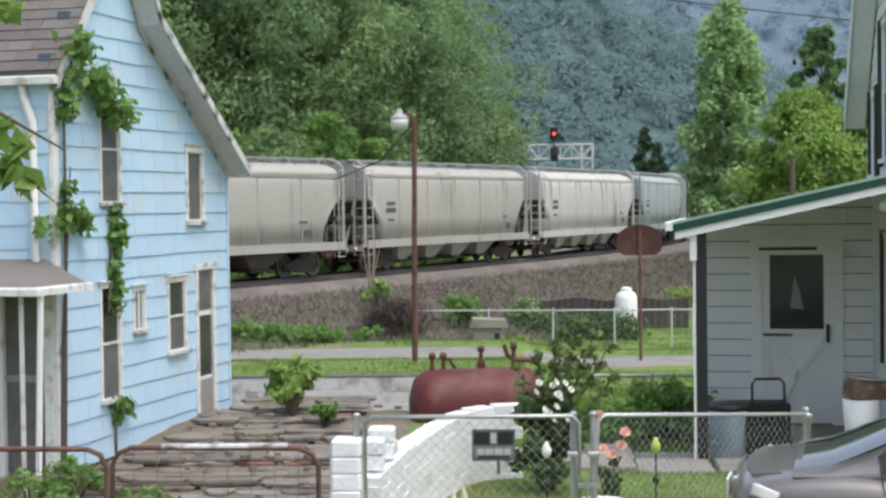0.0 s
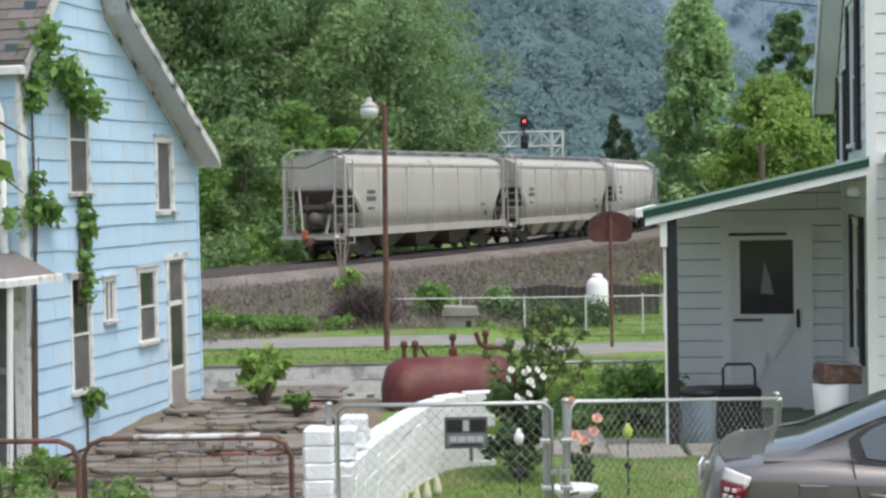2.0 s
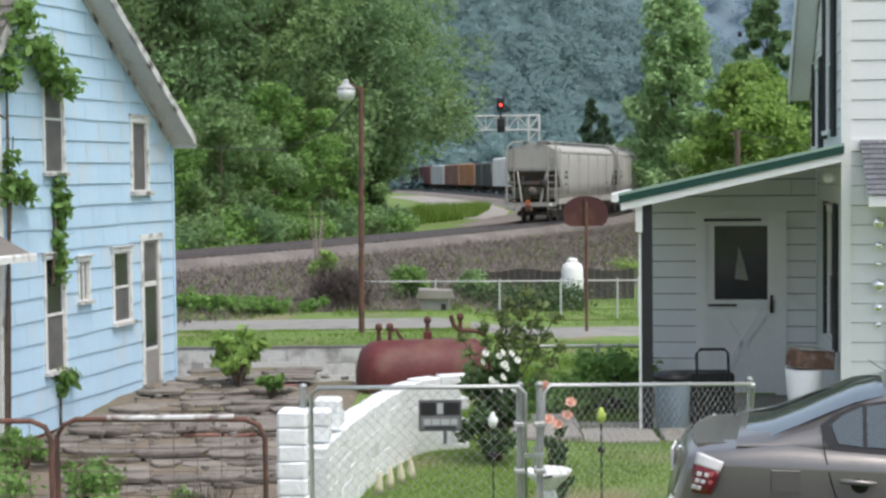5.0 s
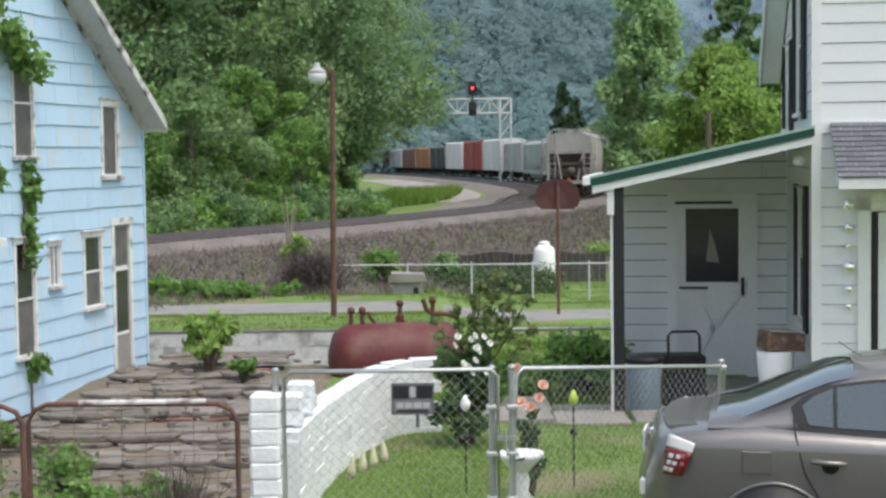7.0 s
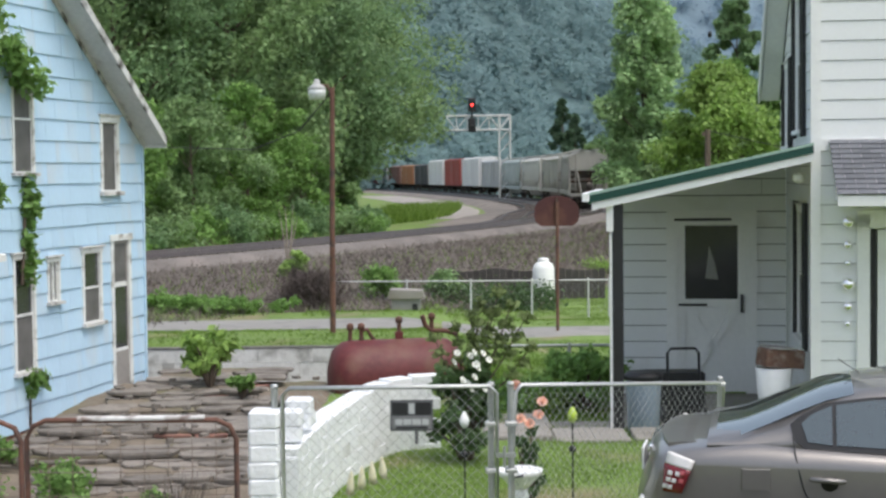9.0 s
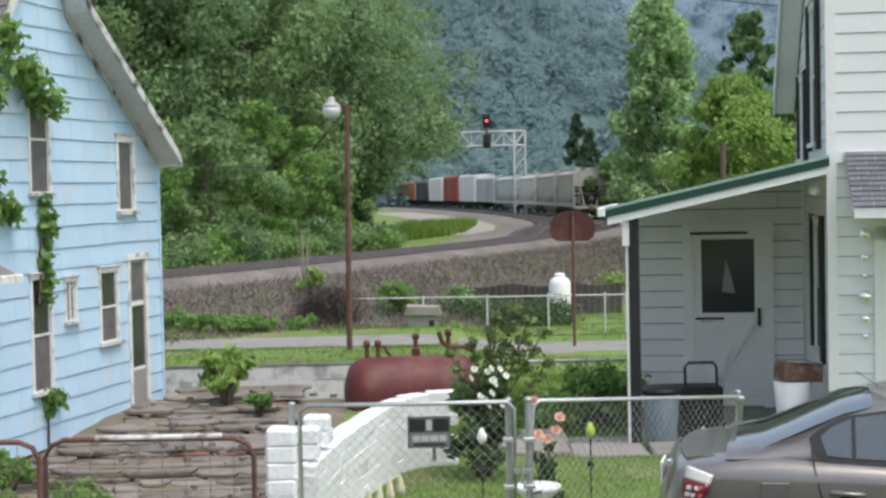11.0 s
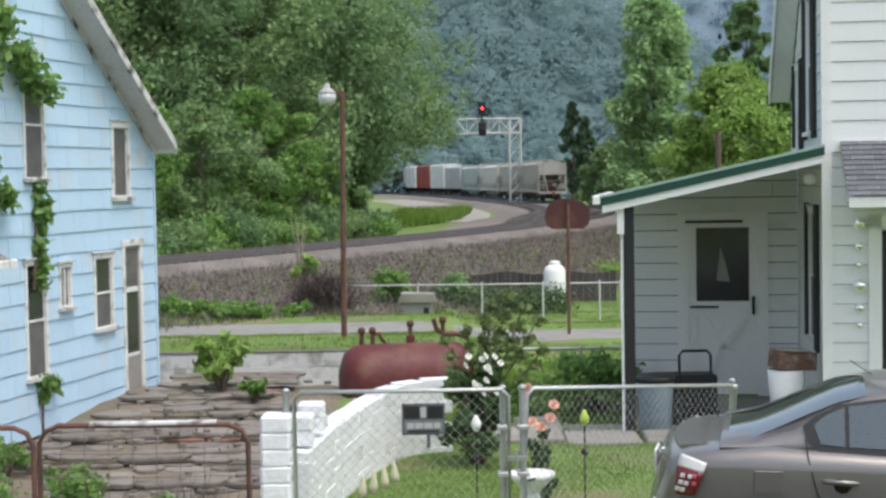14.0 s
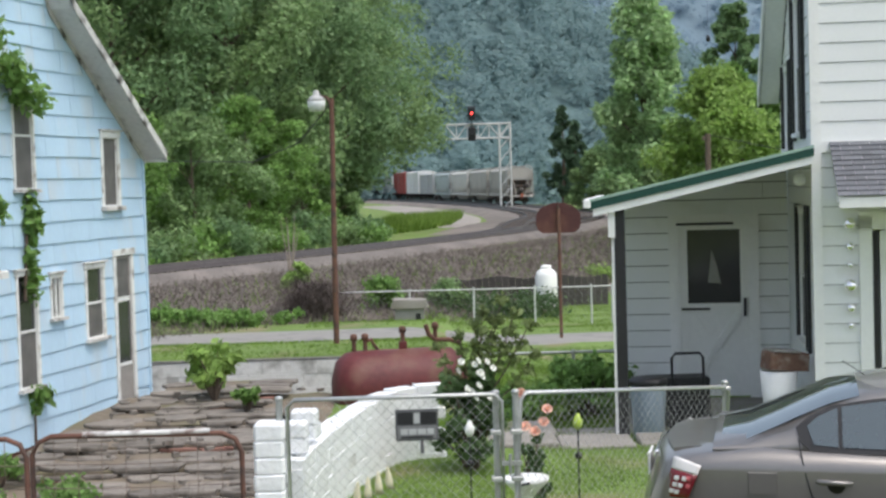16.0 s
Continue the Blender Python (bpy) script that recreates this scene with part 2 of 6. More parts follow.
def fast_mesh(name, verts, faces, material):
    """A mesh of equal polygons from arrays."""
    me = bpy.data.meshes.new(name)
    k = faces.shape[1]
    me.vertices.add(len(verts))
    me.vertices.foreach_set("co", np.asarray(verts, np.float32).ravel())
    me.loops.add(faces.size)
    me.loops.foreach_set("vertex_index", faces.astype(np.int32).ravel())
    me.polygons.add(len(faces))
    me.polygons.foreach_set("loop_start", np.arange(0, faces.size, k, dtype=np.int32))
    me.materials.append(material)
    me.update(calc_edges=True)
    me.validate()
    return me


def leaves(name, material, blobs, per, size, rng, squash=0.8, flat=0.3, shell=0.55, face=0.0):
    """Small pointed leaves scattered through round clumps (x, y, z, radius)."""
    blobs = np.asarray(blobs, float)
    n = len(blobs) * per
    idx = np.repeat(np.arange(len(blobs)), per)
    d = rng.normal(size=(n, 3))
    d /= np.linalg.norm(d, axis=1)[:, None]
    rad = blobs[idx, 3] * (shell + (1 - shell) * rng.random(n)) * (0.8 + 0.4 * rng.random(n))
    c = blobs[idx, :3] + d * rad[:, None] * np.array([1, 1, squash])
    nrm = d * 0.8 + rng.normal(size=(n, 3)) * 0.6 + np.array([0, -face, flat])
    nrm /= np.linalg.norm(nrm, axis=1)[:, None]
    a = np.cross(nrm, rng.normal(size=(n, 3)))
    a /= np.linalg.norm(a, axis=1)[:, None]
    b = np.cross(nrm, a)
    s = (size * (0.6 + 0.8 * rng.random(n)))[:, None]
    v = np.stack([c - a * s, c + b * s * 0.55 - a * s * 0.1, c + a * s - nrm * s * 0.3, c - b * s * 0.55 - a * s * 0.1], 1).reshape(-1, 3)
    return fast_mesh(name, v, np.arange(4 * n).reshape(-1, 4), material)


def blades(name, material, pos, height, width, rng, lean=0.4):
    """Upright tapering blades at the points."""
    n = len(pos)
    h = height * (0.5 + rng.random(n))
    ang = rng.random(n) * 6.283
    w = np.stack([np.cos(ang), np.sin(ang), np.zeros(n)], 1) * width
    tip = np.stack([rng.normal(size=n) * lean * h, rng.normal(size=n) * lean * h, h], 1)
    v = np.stack([pos - w, pos + w, pos + tip], 1).reshape(-1, 3)
    return fast_mesh(name, v, np.arange(3 * n).reshape(-1, 3), material)


RNG = np.random.default_rng(7)

# ---------- the railway line in plan, and the ground's height ----------
LINE = [(-95, -40), (-66, -8), (-44.5, 15), (-29, 33), (-15.8, 50.6), (-8.9, 62.6), (-1.1, 79.5), (4.6, 94), (8.6, 108),
        (11.2, 122), (12.1, 136), (11.9, 154), (10.3, 180), (7.6, 206), (1.5, 250), (-8, 310), (-24, 400), (-46, 510)]


def spline(pts, step):
    """Evenly spaced points of a smooth curve through pts."""
    out = []
    p = [np.array(q, float) for q in pts]
    p = [2 * p[0] - p[1]] + p + [2 * p[-1] - p[-2]]
    for i in range(1, len(p) - 2):
        for k in np.linspace(0, 1, 40, endpoint=False):
            a, b, c, d = p[i - 1:i + 3]
            out.append(0.5 * (2 * b + (c - a) * k + (2 * a - 5 * b + 4 * c - d) * k * k + (3 * b - a - 3 * c + d) * k ** 3))
    out = np.array(out)
    for _ in range(60):
        out[1:-1] = 0.25 * out[:-2] + 0.5 * out[1:-1] + 0.25 * out[2:]
    s = np.concatenate([[0], np.cumsum(np.linalg.norm(np.diff(out, axis=0), axis=1))])
    t = np.arange(0, s[-1], step)
    return np.stack([np.interp(t, s, out[:, 0]), np.interp(t, s, out[:, 1])], 1)


TRACK = spline(LINE, 1.0)
TDIR = np.gradient(TRACK, axis=0)
TDIR /= np.linalg.norm(TDIR, axis=1)[:, None]
TSIDE = np.stack([TDIR[:, 1], -TDIR[:, 0]], 1)          # to the right of travel, the camera's side


def along(s):
    """Place and heading on the line, s metres from its start."""
    i = np.arange(len(TRACK))
    return (np.interp(s, i, TRACK[:, 0]), np.interp(s, i, TRACK[:, 1]))


def track_offset(x, y):
    """Signed distance to the line, positive on the camera's side."""
    d = np.stack([x - TRACK[:, 0], y - TRACK[:, 1]], 1)
    k = int(np.argmin((d ** 2).sum(1)))
    return float(d[k] @ TSIDE[k]), k


def smooth(a, b, v):
    k = min(1, max(0, (v - a) / (b - a)))
    return k * k * (3 - 2 * k)


def ground_z(x, y):
    z = 0.1 * smooth(8, 12, y) - 0.2 * smooth(15, 17.5, y) * smooth(0, 1.5, x)
    if x < 0:
        z += 0.12 * smooth(23.0, 23.2, y) - 0.6 * smooth(20.0, 21.0, y) * (1 - smooth(23.0, 23.2, y)) * smooth(0, -1, x)
        z -= 0.22 * (1 - smooth(16, 20, y)) * smooth(-1.2, -1.5, x)
    z += (-1.3 - 0.1) * smooth(24, 40, y) - 0.6 * smooth(45, 52, y)
    d, k = track_offset(x, y)
    top = -0.5
    if d > 0:
        w = 1 - smooth(3.0, 11.0, d)
    else:
        w = 1 - smooth(9.5, 40, -d)
    z = z * (1 - w) + top * w
    # the hills behind
    z += 0.10 * max(0, -d - 40) * smooth(60, 140, y)
    return z


def station(y):
    """Metres along the line at which it reaches that distance ahead."""
    return float(np.argmin(np.abs(TRACK[:, 1] - y)))

# ---------- ground ----------
def build_ground():
    xs = np.concatenate([-np.geomspace(900, 14, 40), np.linspace(-13.5, 13.5, 80), np.geomspace(14, 900, 40)])
    ys = np.concatenate([np.linspace(-60, 7, 14), np.linspace(8, 70, 125), np.geomspace(71, 1200, 70)])
    v, f = [], []
    for y in ys:
        for x in xs:
            z = ground_z(x, y)
            n = noise.noise((x * 0.7, y * 0.7, 0)) * 0.03
            v.append((x, y, z + n))
    w = len(xs)
    for j, i in itertools.product(range(len(ys) - 1), range(w - 1)):
        f.append((j * w + i, j * w + i + 1, (j + 1) * w + i + 1, (j + 1) * w + i))
    me = fast_mesh("ground", np.array(v), np.array(f), M_GRASS)
    me.polygons.foreach_set("use_smooth", [True] * len(me.polygons))
    tagged(new("ground", me), "patchy green grass ground with worn brown spots", "ground", kind="structure")


def strip(name, material, label, near, far, lift, x0=-60, x1=60, n=120):
    """A band on the ground between two lines y = a + b x."""
    v, f = [], []
    for i in range(n + 1):
        x = x0 + (x1 - x0) * i / n
        for j in range(5):
            y = (near[0] + near[1] * x) * (1 - j / 4) + (far[0] + far[1] * x) * j / 4
            v.append((x, y, ground_z(x, y) + lift - (0.12 if j in (0, 4) else 0)))
    for i, j in itertools.product(range(n), range(4)):
        f.append((i * 5 + j, (i + 1) * 5 + j, (i + 1) * 5 + j + 1, i * 5 + j + 1))
    return tagged(new(name, fast_mesh(name, np.array(v), np.array(f), material)), label, name, kind="structure")


def build_road():
    strip("road", M_ROAD, "narrow grey asphalt lane behind the houses", (40.2, 0.15), (43.9, 0.02), 0.06)


# Unseen dark strip, added so the car's lower side reflects dark ground.
def build_dark_strip():
    strip("street", M_DARKSTRIP, "dark strip of ground added out of view before the houses", (1.5, 0.0), (9.85, 0.0), 0.07)


def band(name, material, label, prof, s0, s1, step=1, ramp=0):
    """A band that follows the railway; prof: (offset to the camera's side, height)."""
    v, f = [], []
    ids = range(s0, min(s1, len(TRACK) - 1), step)
    for k in ids:
        for o, z in prof:
            p = TRACK[k] + TSIDE[k] * o
            v.append((p[0], p[1], z - (0.6 * (1 - smooth(0, ramp, k - s0)) if ramp else 0) + 0.04 * noise.noise((k * 0.31, o * 1.7, 2))))
    w, n = len(prof), len(ids)
    for i, j in itertools.product(range(n - 1), range(w - 1)):
        f.append((i * w + j, i * w + j + 1, (i + 1) * w + j + 1, (i + 1) * w + j))
    return tagged(new(name, fast_mesh(name, np.array(v), np.array(f), material)), label, name.replace("_", " "), kind="structure")


def build_railway():
    band("ballast", M_BALLAST, "pale crushed stone ballast under the tracks",
         [(-3.4, -0.75), (-2.1, -0.2), (0, -0.17), (1.9, -0.2), (3.4, -0.85)], 0, 560)
    band("ballast_second", M_BALLAST, "pale crushed stone ballast under the second track",
         [(-9.2, -0.75), (-7.4, -0.2), (-6.8, -0.17), (-2.3, -0.205), (-2.1, -0.4)], int(station(86)), 560, ramp=26)
    band("bank_earth", M_BANK, "brown earth bank of dry weeds below the tracks",
         [(2.7, -0.50), (3.4, -0.42), (5, -0.58), (8, -1.08), (10.5, -1.62), (12.5, -2.2)], 40, 330)
    band("gravel_road", M_GRAVEL, "pale gravel service road inside the curve",
         [(-15, -0.7), (-14, -0.46), (-12, -0.42), (-9, -0.46), (-8, -0.7)], int(station(114)), int(station(250)))
    turn = station(84)
    for o in (0.0, -4.3):
        def shift(s):
            return o * smooth(turn, turn + 34, s)
        line = thing("railway_track", Matrix(), "weathered steel track on dark wooden ties", "railway track", "tracks", "structure")
        for side in (-0.75, 0.75):
            v, f = [], []
            ids = list(range(20 if o == 0 else int(turn), len(TRACK) - 1, 2))
            for k in ids:
                for a, z in ((-0.07, -0.17), (-0.035, -0.13), (-0.035, 0.0), (0.035, 0.0), (0.035, -0.13), (0.07, -0.17)):
                    p = TRACK[k] + TSIDE[k] * (shift(k) + side + a)
                    v.append((p[0], p[1], z))
            for i, j in itertools.product(range(len(ids) - 1), range(5)):
                f.append((i * 6 + j, i * 6 + j + 1, (i + 1) * 6 + j + 1, (i + 1) * 6 + j))
            part("rail", fast_mesh("rail", np.array(v), np.array(f), M_RAIL), None, line)
        ties = Geo()
        for s in np.arange(80 if o == 0 else turn + 16, 300, 0.56):
            i = np.arange(len(TRACK))
            x, y = along(s)
            tx, ty = np.interp(s, i, TDIR[:, 0]), np.interp(s, i, TDIR[:, 1])
            m = pose(x, y, -0.17, 0, 0, math.degrees(math.atan2(ty, tx)))
            ties.box(-0.115, 0.115, -shift(s) - 1.3, -shift(s) + 1.3, -0.1, 0.012, m)
        tagged(part("ties", ties, M_TIE, line), kind="stuff")


# ---------- clad walls ----------
def free_spans(a0, a1, z0, z1, holes):
    """Stretches of a course from a0 to a1 that lie clear of the holes."""
    cuts = sorted((h[0], h[1]) for h in holes if h[2] < z1 - 0.02 and h[3] > z0 + 0.02)
    out, a = [], a0
    for h0, h1 in cuts:
        if h0 > a:
            out.append((a, min(h0, a1)))
        a = max(a, h1)
    if a < a1:
        out.append((a, a1))
    return [(p, q) for p, q in out if q - p > 0.01]


def clad(parent, name, material, back_mat, limits, z0, z1, course, holes, put, length, lap=0.018, seed=1, over=0.012):
    """Lapped courses on a wall. limits(z): its ends at that height; put(a, o, z): its place, o outwards."""
    rnd = random.Random(seed)
    levels = sorted({z0, z1} | {h[2] for h in holes if z0 < h[2] < z1} | {h[3] for h in holes if z0 < h[3] < z1} | {z0 + (z1 - z0) * i / 12 for i in range(13)})
    for b, t in zip(levels, levels[1:]):
        l0, l1 = limits((b + t) / 2)
        for a0, a1 in free_spans(l0, l1, b, t, holes):
            p = [put(a, o, z) for z in (b, t) for a, o in ((a0, -0.14), (a1, -0.14), (a1, -0.012), (a0, -0.012))]
            part("wall_backing", Geo().add(p, [(3, 2, 1, 0), (4, 5, 6, 7), (0, 1, 5, 4), (1, 2, 6, 5), (2, 3, 7, 6), (3, 0, 4, 7)]), back_mat, parent)
    z, row = z0, 0
    while z < z1 - 0.03:
        t = min(z + course, z1)
        (l0, l1), (u0, u1) = limits(z), limits(t)
        if l1 - l0 < 0.05:
            break
        for a0, a1 in free_spans(l0, l1, z, t, holes):
            a = a0
            cut = a0 + (length * (0.5 if row % 2 else 1.0)) * (0.9 + 0.2 * rnd.random())
            while a < a1 - 0.005:
                e = min(cut, a1)
                if a1 - e < 0.08:
                    e = a1
                ta, te = max(a, u0), min(e, u1)
                if te < ta:
                    ta = te = (ta + te) / 2
                dz = rnd.uniform(-0.006, 0.006) if length < 2 else 0
                g = 0.002
                p = [put(a + g, 0, z + dz), put(e - g, 0, z + dz), put(e - g, lap, z + dz), put(a + g, lap, z + dz),
                     put(ta + g, -0.01, t + over), put(te - g, -0.01, t + over), put(te - g, 0.004, t + over), put(ta + g, 0.004, t + over)]
                geo = Geo().add(p, [(3, 2, 1, 0), (4, 5, 6, 7), (0, 1, 5, 4), (1, 2, 6, 5), (2, 3, 7, 6), (3, 0, 4, 7)])
                part(name, geo, material, parent)
                a = e
                cut = e + length * (0.9 + 0.2 * rnd.random())
        for h0, h1, b0, b1 in holes:
            for q0, q1 in ((z, b0), (b1, t)):
                if z <= q0 and q1 <= t and 0.03 < q1 - q0 < t - z - 0.02 and l0 < h0 and h1 < u1:
                    p = [put(a, o, q) for q, o0, o1 in ((q0, 0, lap), (q1, -0.01, 0.006)) for a, o in ((h0, o0), (h1, o0), (h1, o1), (h0, o1))]
                    part(name, Geo().add(p, [(3, 2, 1, 0), (4, 5, 6, 7), (0, 1, 5, 4), (1, 2, 6, 5), (2, 3, 7, 6), (3, 0, 4, 7)]), material, parent)
        z, row = t, row + 1


def window(parent, put, a0, a1, z0, z1, casing=0.1, sash_at=0.5, mid=False, pane=None, deep=0.03, trim=None, sill=True):
    """A sash window in a wall; put as in clad()."""
    trim = trim or M_TRIM

    def block(geo, p0, p1, o0, o1, q0, q1):
        p = [put(a, o, z) for z in (q0, q1) for a, o in ((p0, o0), (p1, o0), (p1, o1), (p0, o1))]
        geo.add(p, [(3, 2, 1, 0), (4, 5, 6, 7), (0, 1, 5, 4), (1, 2, 6, 5), (2, 3, 7, 6), (3, 0, 4, 7)])
        return geo
    w = tagged(new("window"), kind="")
    w.parent = parent
    part("casing", block(Geo(), a0 - casing, a0, -0.05, 0.026, z0 - casing * 0.3, z1), trim, w)
    part("casing", block(Geo(), a1, a1 + casing, -0.05, 0.03, z0 - casing * 0.3, z1), trim, w)
    part("head_casing", block(Geo(), a0 - casing - 0.02, a1 + casing + 0.02, -0.05, 0.036, z1, z1 + casing * 1.15), trim, w)
    part("drip_cap", block(Geo(), a0 - casing - 0.04, a1 + casing + 0.04, -0.05, 0.06, z1 + casing * 1.15, z1 + casing * 1.15 + 0.018), M_SOFFIT, w)
    if sill:
        part("sill", block(Geo(), a0 - casing - 0.03, a1 + casing + 0.03, -0.05, 0.075, z0 - casing * 0.75, z0), M_FASCIA if trim is M_TRIM else trim, w)
    s = Geo()
    e = 0.014
    block(s, a0, a0 + e, -0.04, 0.012, z0, z1)
    block(s, a1 - e, a1, -0.04, 0.012, z0, z1)
    block(s, a0 + e, a1 - e, -0.04, 0.012, z1 - e, z1)
    block(s, a0 + e, a1 - e, -0.04, 0.012, z0, z0 + e * 1.3)
    zm = z0 + (z1 - z0) * sash_at
    if sash_at:
        block(s, a0 + e, a1 - e, -0.045, 0.016, zm - 0.013, zm + 0.013)
    if mid:
        am = (a0 + a1) / 2
        block(s, am - 0.016, am + 0.016, -0.045, 0.016, z0 + e, z1 - e)
    part("sash", s, trim, w)
    part("pane", block(Geo(), a0, a1, -0.012, -0.006, zm if sash_at else z0, z1), pane or M_PANE, w)
    if sash_at:
        part("pane", block(Geo(), a0, a1, -0.002, 0.004, z0, zm), pane or M_SCREEN, w)
    return w


def beam(geo, put, p0, p1, o0, o1, q0, q1):
    p = [put(a, o, z) for z in (q0, q1) for a, o in ((p0, o0), (p1, o0), (p1, o1), (p0, o1))]
    return geo.add(p, [(3, 2, 1, 0), (4, 5, 6, 7), (0, 1, 5, 4), (1, 2, 6, 5), (2, 3, 7, 6), (3, 0, 4, 7)])


def shingle_slope(parent, material, x0, x1, low, high, course=0.14, width=0.3, seed=3, axis_y=True):
    """Overlapping roof shingles from the low edge (y, z) to the high edge (y, z), across x0..x1."""
    rnd = random.Random(seed)
    n = int(math.hypot(high[0] - low[0], high[1] - low[1]) / course)
    dy, dz = (high[0] - low[0]) / n, (high[1] - low[1]) / n
    shared = {}
    for r in range(n):
        x = x0 - (width / 2 if r % 2 else 0)
        while x < x1:
            a, b = max(x, x0), min(x + width, x1)
            x += width
            if b - a < 0.03:
                continue
            key = round(b - a, 3)
            if key not in shared:
                L = math.hypot(dy, dz) * 1.25
                shared[key] = Geo().add([(0.003, 0, 0.012), (key - 0.003, 0, 0.012), (key - 0.003, 0, 0.022), (0.003, 0, 0.022),
                                         (0.003, L, 0.0), (key - 0.003, L, 0.0), (key - 0.003, L, 0.008), (0.003, L, 0.008)],
                                        [(3, 2, 1, 0), (4, 5, 6, 7), (0, 1, 5, 4), (1, 2, 6, 5), (2, 3, 7, 6), (3, 0, 4, 7)]).mesh("roof_shingle", material)
            tilt = math.degrees(math.atan2(dz, abs(dy)))
            part("roof_shingle", shared[key], None, parent, "", pose(a, low[0] + dy * r, low[1] + dz * r + rnd.uniform(0, 0.004), tilt if dy > 0 else 180 - tilt, 0, 0))


# ---------- blue house: local x out of the gable wall, local y away from the camera ----------
def build_blue_house():
    h = thing("blue_house", pose(-3.9, 20.6, 0, 0, 0, -12.2), "weathered pale blue shingle-sided house with climbing vines", "house")
    RIDGE, RZ, EZ, FZ, D = -3.08, 5.82, 3.2, 4.12, -4.55
    KY, KZ = -2.55, 4.85              # where the steep slope meets the shallow one

    def limits(z):
        lo = D if z < FZ else D + (z - FZ) / (RZ - FZ) * (RIDGE - D)
        hi = 0.0 if z < EZ else (z - EZ) / (KZ - EZ) * KY if z < KZ else KY + (z - KZ) / (RZ - KZ) * (RIDGE - KY)
        return lo, max(hi, lo)

    def gable(a, o, z):
        return (o, a, z)

    def front(a, o, z):
        return (a, D - o, z)
    holes = [(-0.98, -0.51, 0.02, 1.97), (-1.84, -1.36, 1.00, 1.88), (-2.76, -2.50, 1.33, 1.83), (-3.57, -3.12, 0.62, 1.90),
             (-3.52, -3.06, 2.80, 3.86), (-1.24, -0.79, 2.57, 3.46)]
    clad(h, "siding_shingle", M_BLUE, M_BLUEBACK, limits, 0.0, RZ, 0.245, holes, gable, 0.61, seed=4, lap=0.021)
    fholes = [(-0.62, -0.1, -0.1, 1.84)]
    clad(h, "siding_shingle", M_BLUE, M_BLUEBACK, lambda z: (-6.0, 0.0), -0.1, FZ, 0.245, fholes, front, 0.61, seed=5)
    window(h, gable, -1.82, -1.38, 1.02, 1.86, 0.055)
    window(h, gable, -2.74, -2.52, 1.35, 1.81, 0.045, sash_at=0, mid=True, pane=M_SCREEN)
    window(h, gable, -3.55, -3.14, 0.64, 1.88, 0.05)
    window(h, gable, -3.50, -3.08, 2.82, 3.84, 0.045, sash_at=0.58, pane=M_SCREEN)
    window(h, gable, -1.22, -0.81, 2.59, 3.44, 0.07, sash_at=0, pane=M_SCREEN)
    # narrow back door with a tall light and a grey kick panel
    d = new("back_door")
    d.parent = h
    part("door_frame", beam(beam(beam(Geo(), gable, -1.05, -0.97, -0.06, 0.028, 0.0, 1.97), gable, -0.52, -0.44, -0.06, 0.028, 0.0, 1.97),
                            gable, -1.08, -0.41, -0.06, 0.036, 1.97, 2.05), M_TRIM, d)
    part("door_leaf", beam(beam(beam(beam(Geo(), gable, -0.97, -0.52, -0.04, 0.006, 0.03, 0.6), gable, -0.97, -0.935, -0.04, 0.006, 0.6, 1.96),
                           gable, -0.555, -0.52, -0.04, 0.006, 0.6, 1.96), gable, -0.935, -0.555, -0.04, 0.006, 1.93, 1.96), M_DOORGREY, d)
    part("door_pane", beam(Geo(), gable, -0.935, -0.555, -0.012, -0.004, 0.6, 1.4), M_PANE, d)
    part("door_pane", beam(Geo(), gable, -0.935, -0.555, -0.012, -0.004, 1.44, 1.93), M_SCREEN, d)
    part("door_rail", beam(Geo(), gable, -0.935, -0.555, -0.03, 0.01, 1.39, 1.45), M_TRIM, d)
    part("door_rail", beam(Geo(), gable, -0.935, -0.555, -0.03, 0.01, 0.58, 0.62), M_TRIM, d)
    # closed body behind the cladding
    part("rear_wall", Geo().box(-6, -0.15, -0.14, 0, 0, EZ), M_BLUE, h)
    part("end_wall", Geo().box(-6.1, -5.96, D, 0, 0, FZ), M_BLUE, h)
    part("floor_slab", Geo().box(-5.9, -0.16, D + 0.15, -0.16, -0.05, 0.0), M_DARK, h)
    part("upper_floor", Geo().box(-5.9, -0.16, D + 0.15, -0.16, 2.3, 2.4), M_DARK, h)
    part("foundation", Geo().box(-6, -0.05, D + 0.03, -0.02, -0.6, -0.002), M_CONC, h)
    bm = Geo().box(-0.1, 0.1, -0.045, 0.045, -0.04, 0.04, b=0.008).mesh("brick", M_BRICK)
    for r in range(3):
        for i in range(20):
            part("brick", bm, None, h, "", pose(-0.045, -0.12 - i * 0.215 - (0.1 if r % 2 else 0), -0.06 - r * 0.09, 0, 0, 90))
    # roof: rear slope with a deep weathered rake soffit, front slope of shingles
    OV = 0.31
    y1 = 0.05
    z1 = EZ + (KZ - EZ) / KY * y1

    def rake(up0, up1, x0, x1):
        line = ((RIDGE, RZ), (KY, KZ), (y1, z1))
        return Geo().prism([(a, b + up0) for a, b in line] + [(a, b + up1) for a, b in reversed(line)], x0, x1, "x")
    part("rear_roof", rake(0.06, 0.15, -6.2, OV), M_SHINGLE, h)
    part("soffit", rake(0.012, 0.057, 0.02, OV - 0.01), M_SOFFIT, h, "peeling grey-painted soffit boards")
    part("fascia", rake(0.0, 0.12, OV, OV + 0.025), M_FASCIA, h, "flaking weathered rake board")
    part("eave_board", Geo().box(-6.2, OV + 0.02, y1, y1 + 0.02, z1 - 0.03, z1 + 0.12), M_FASCIA, h)
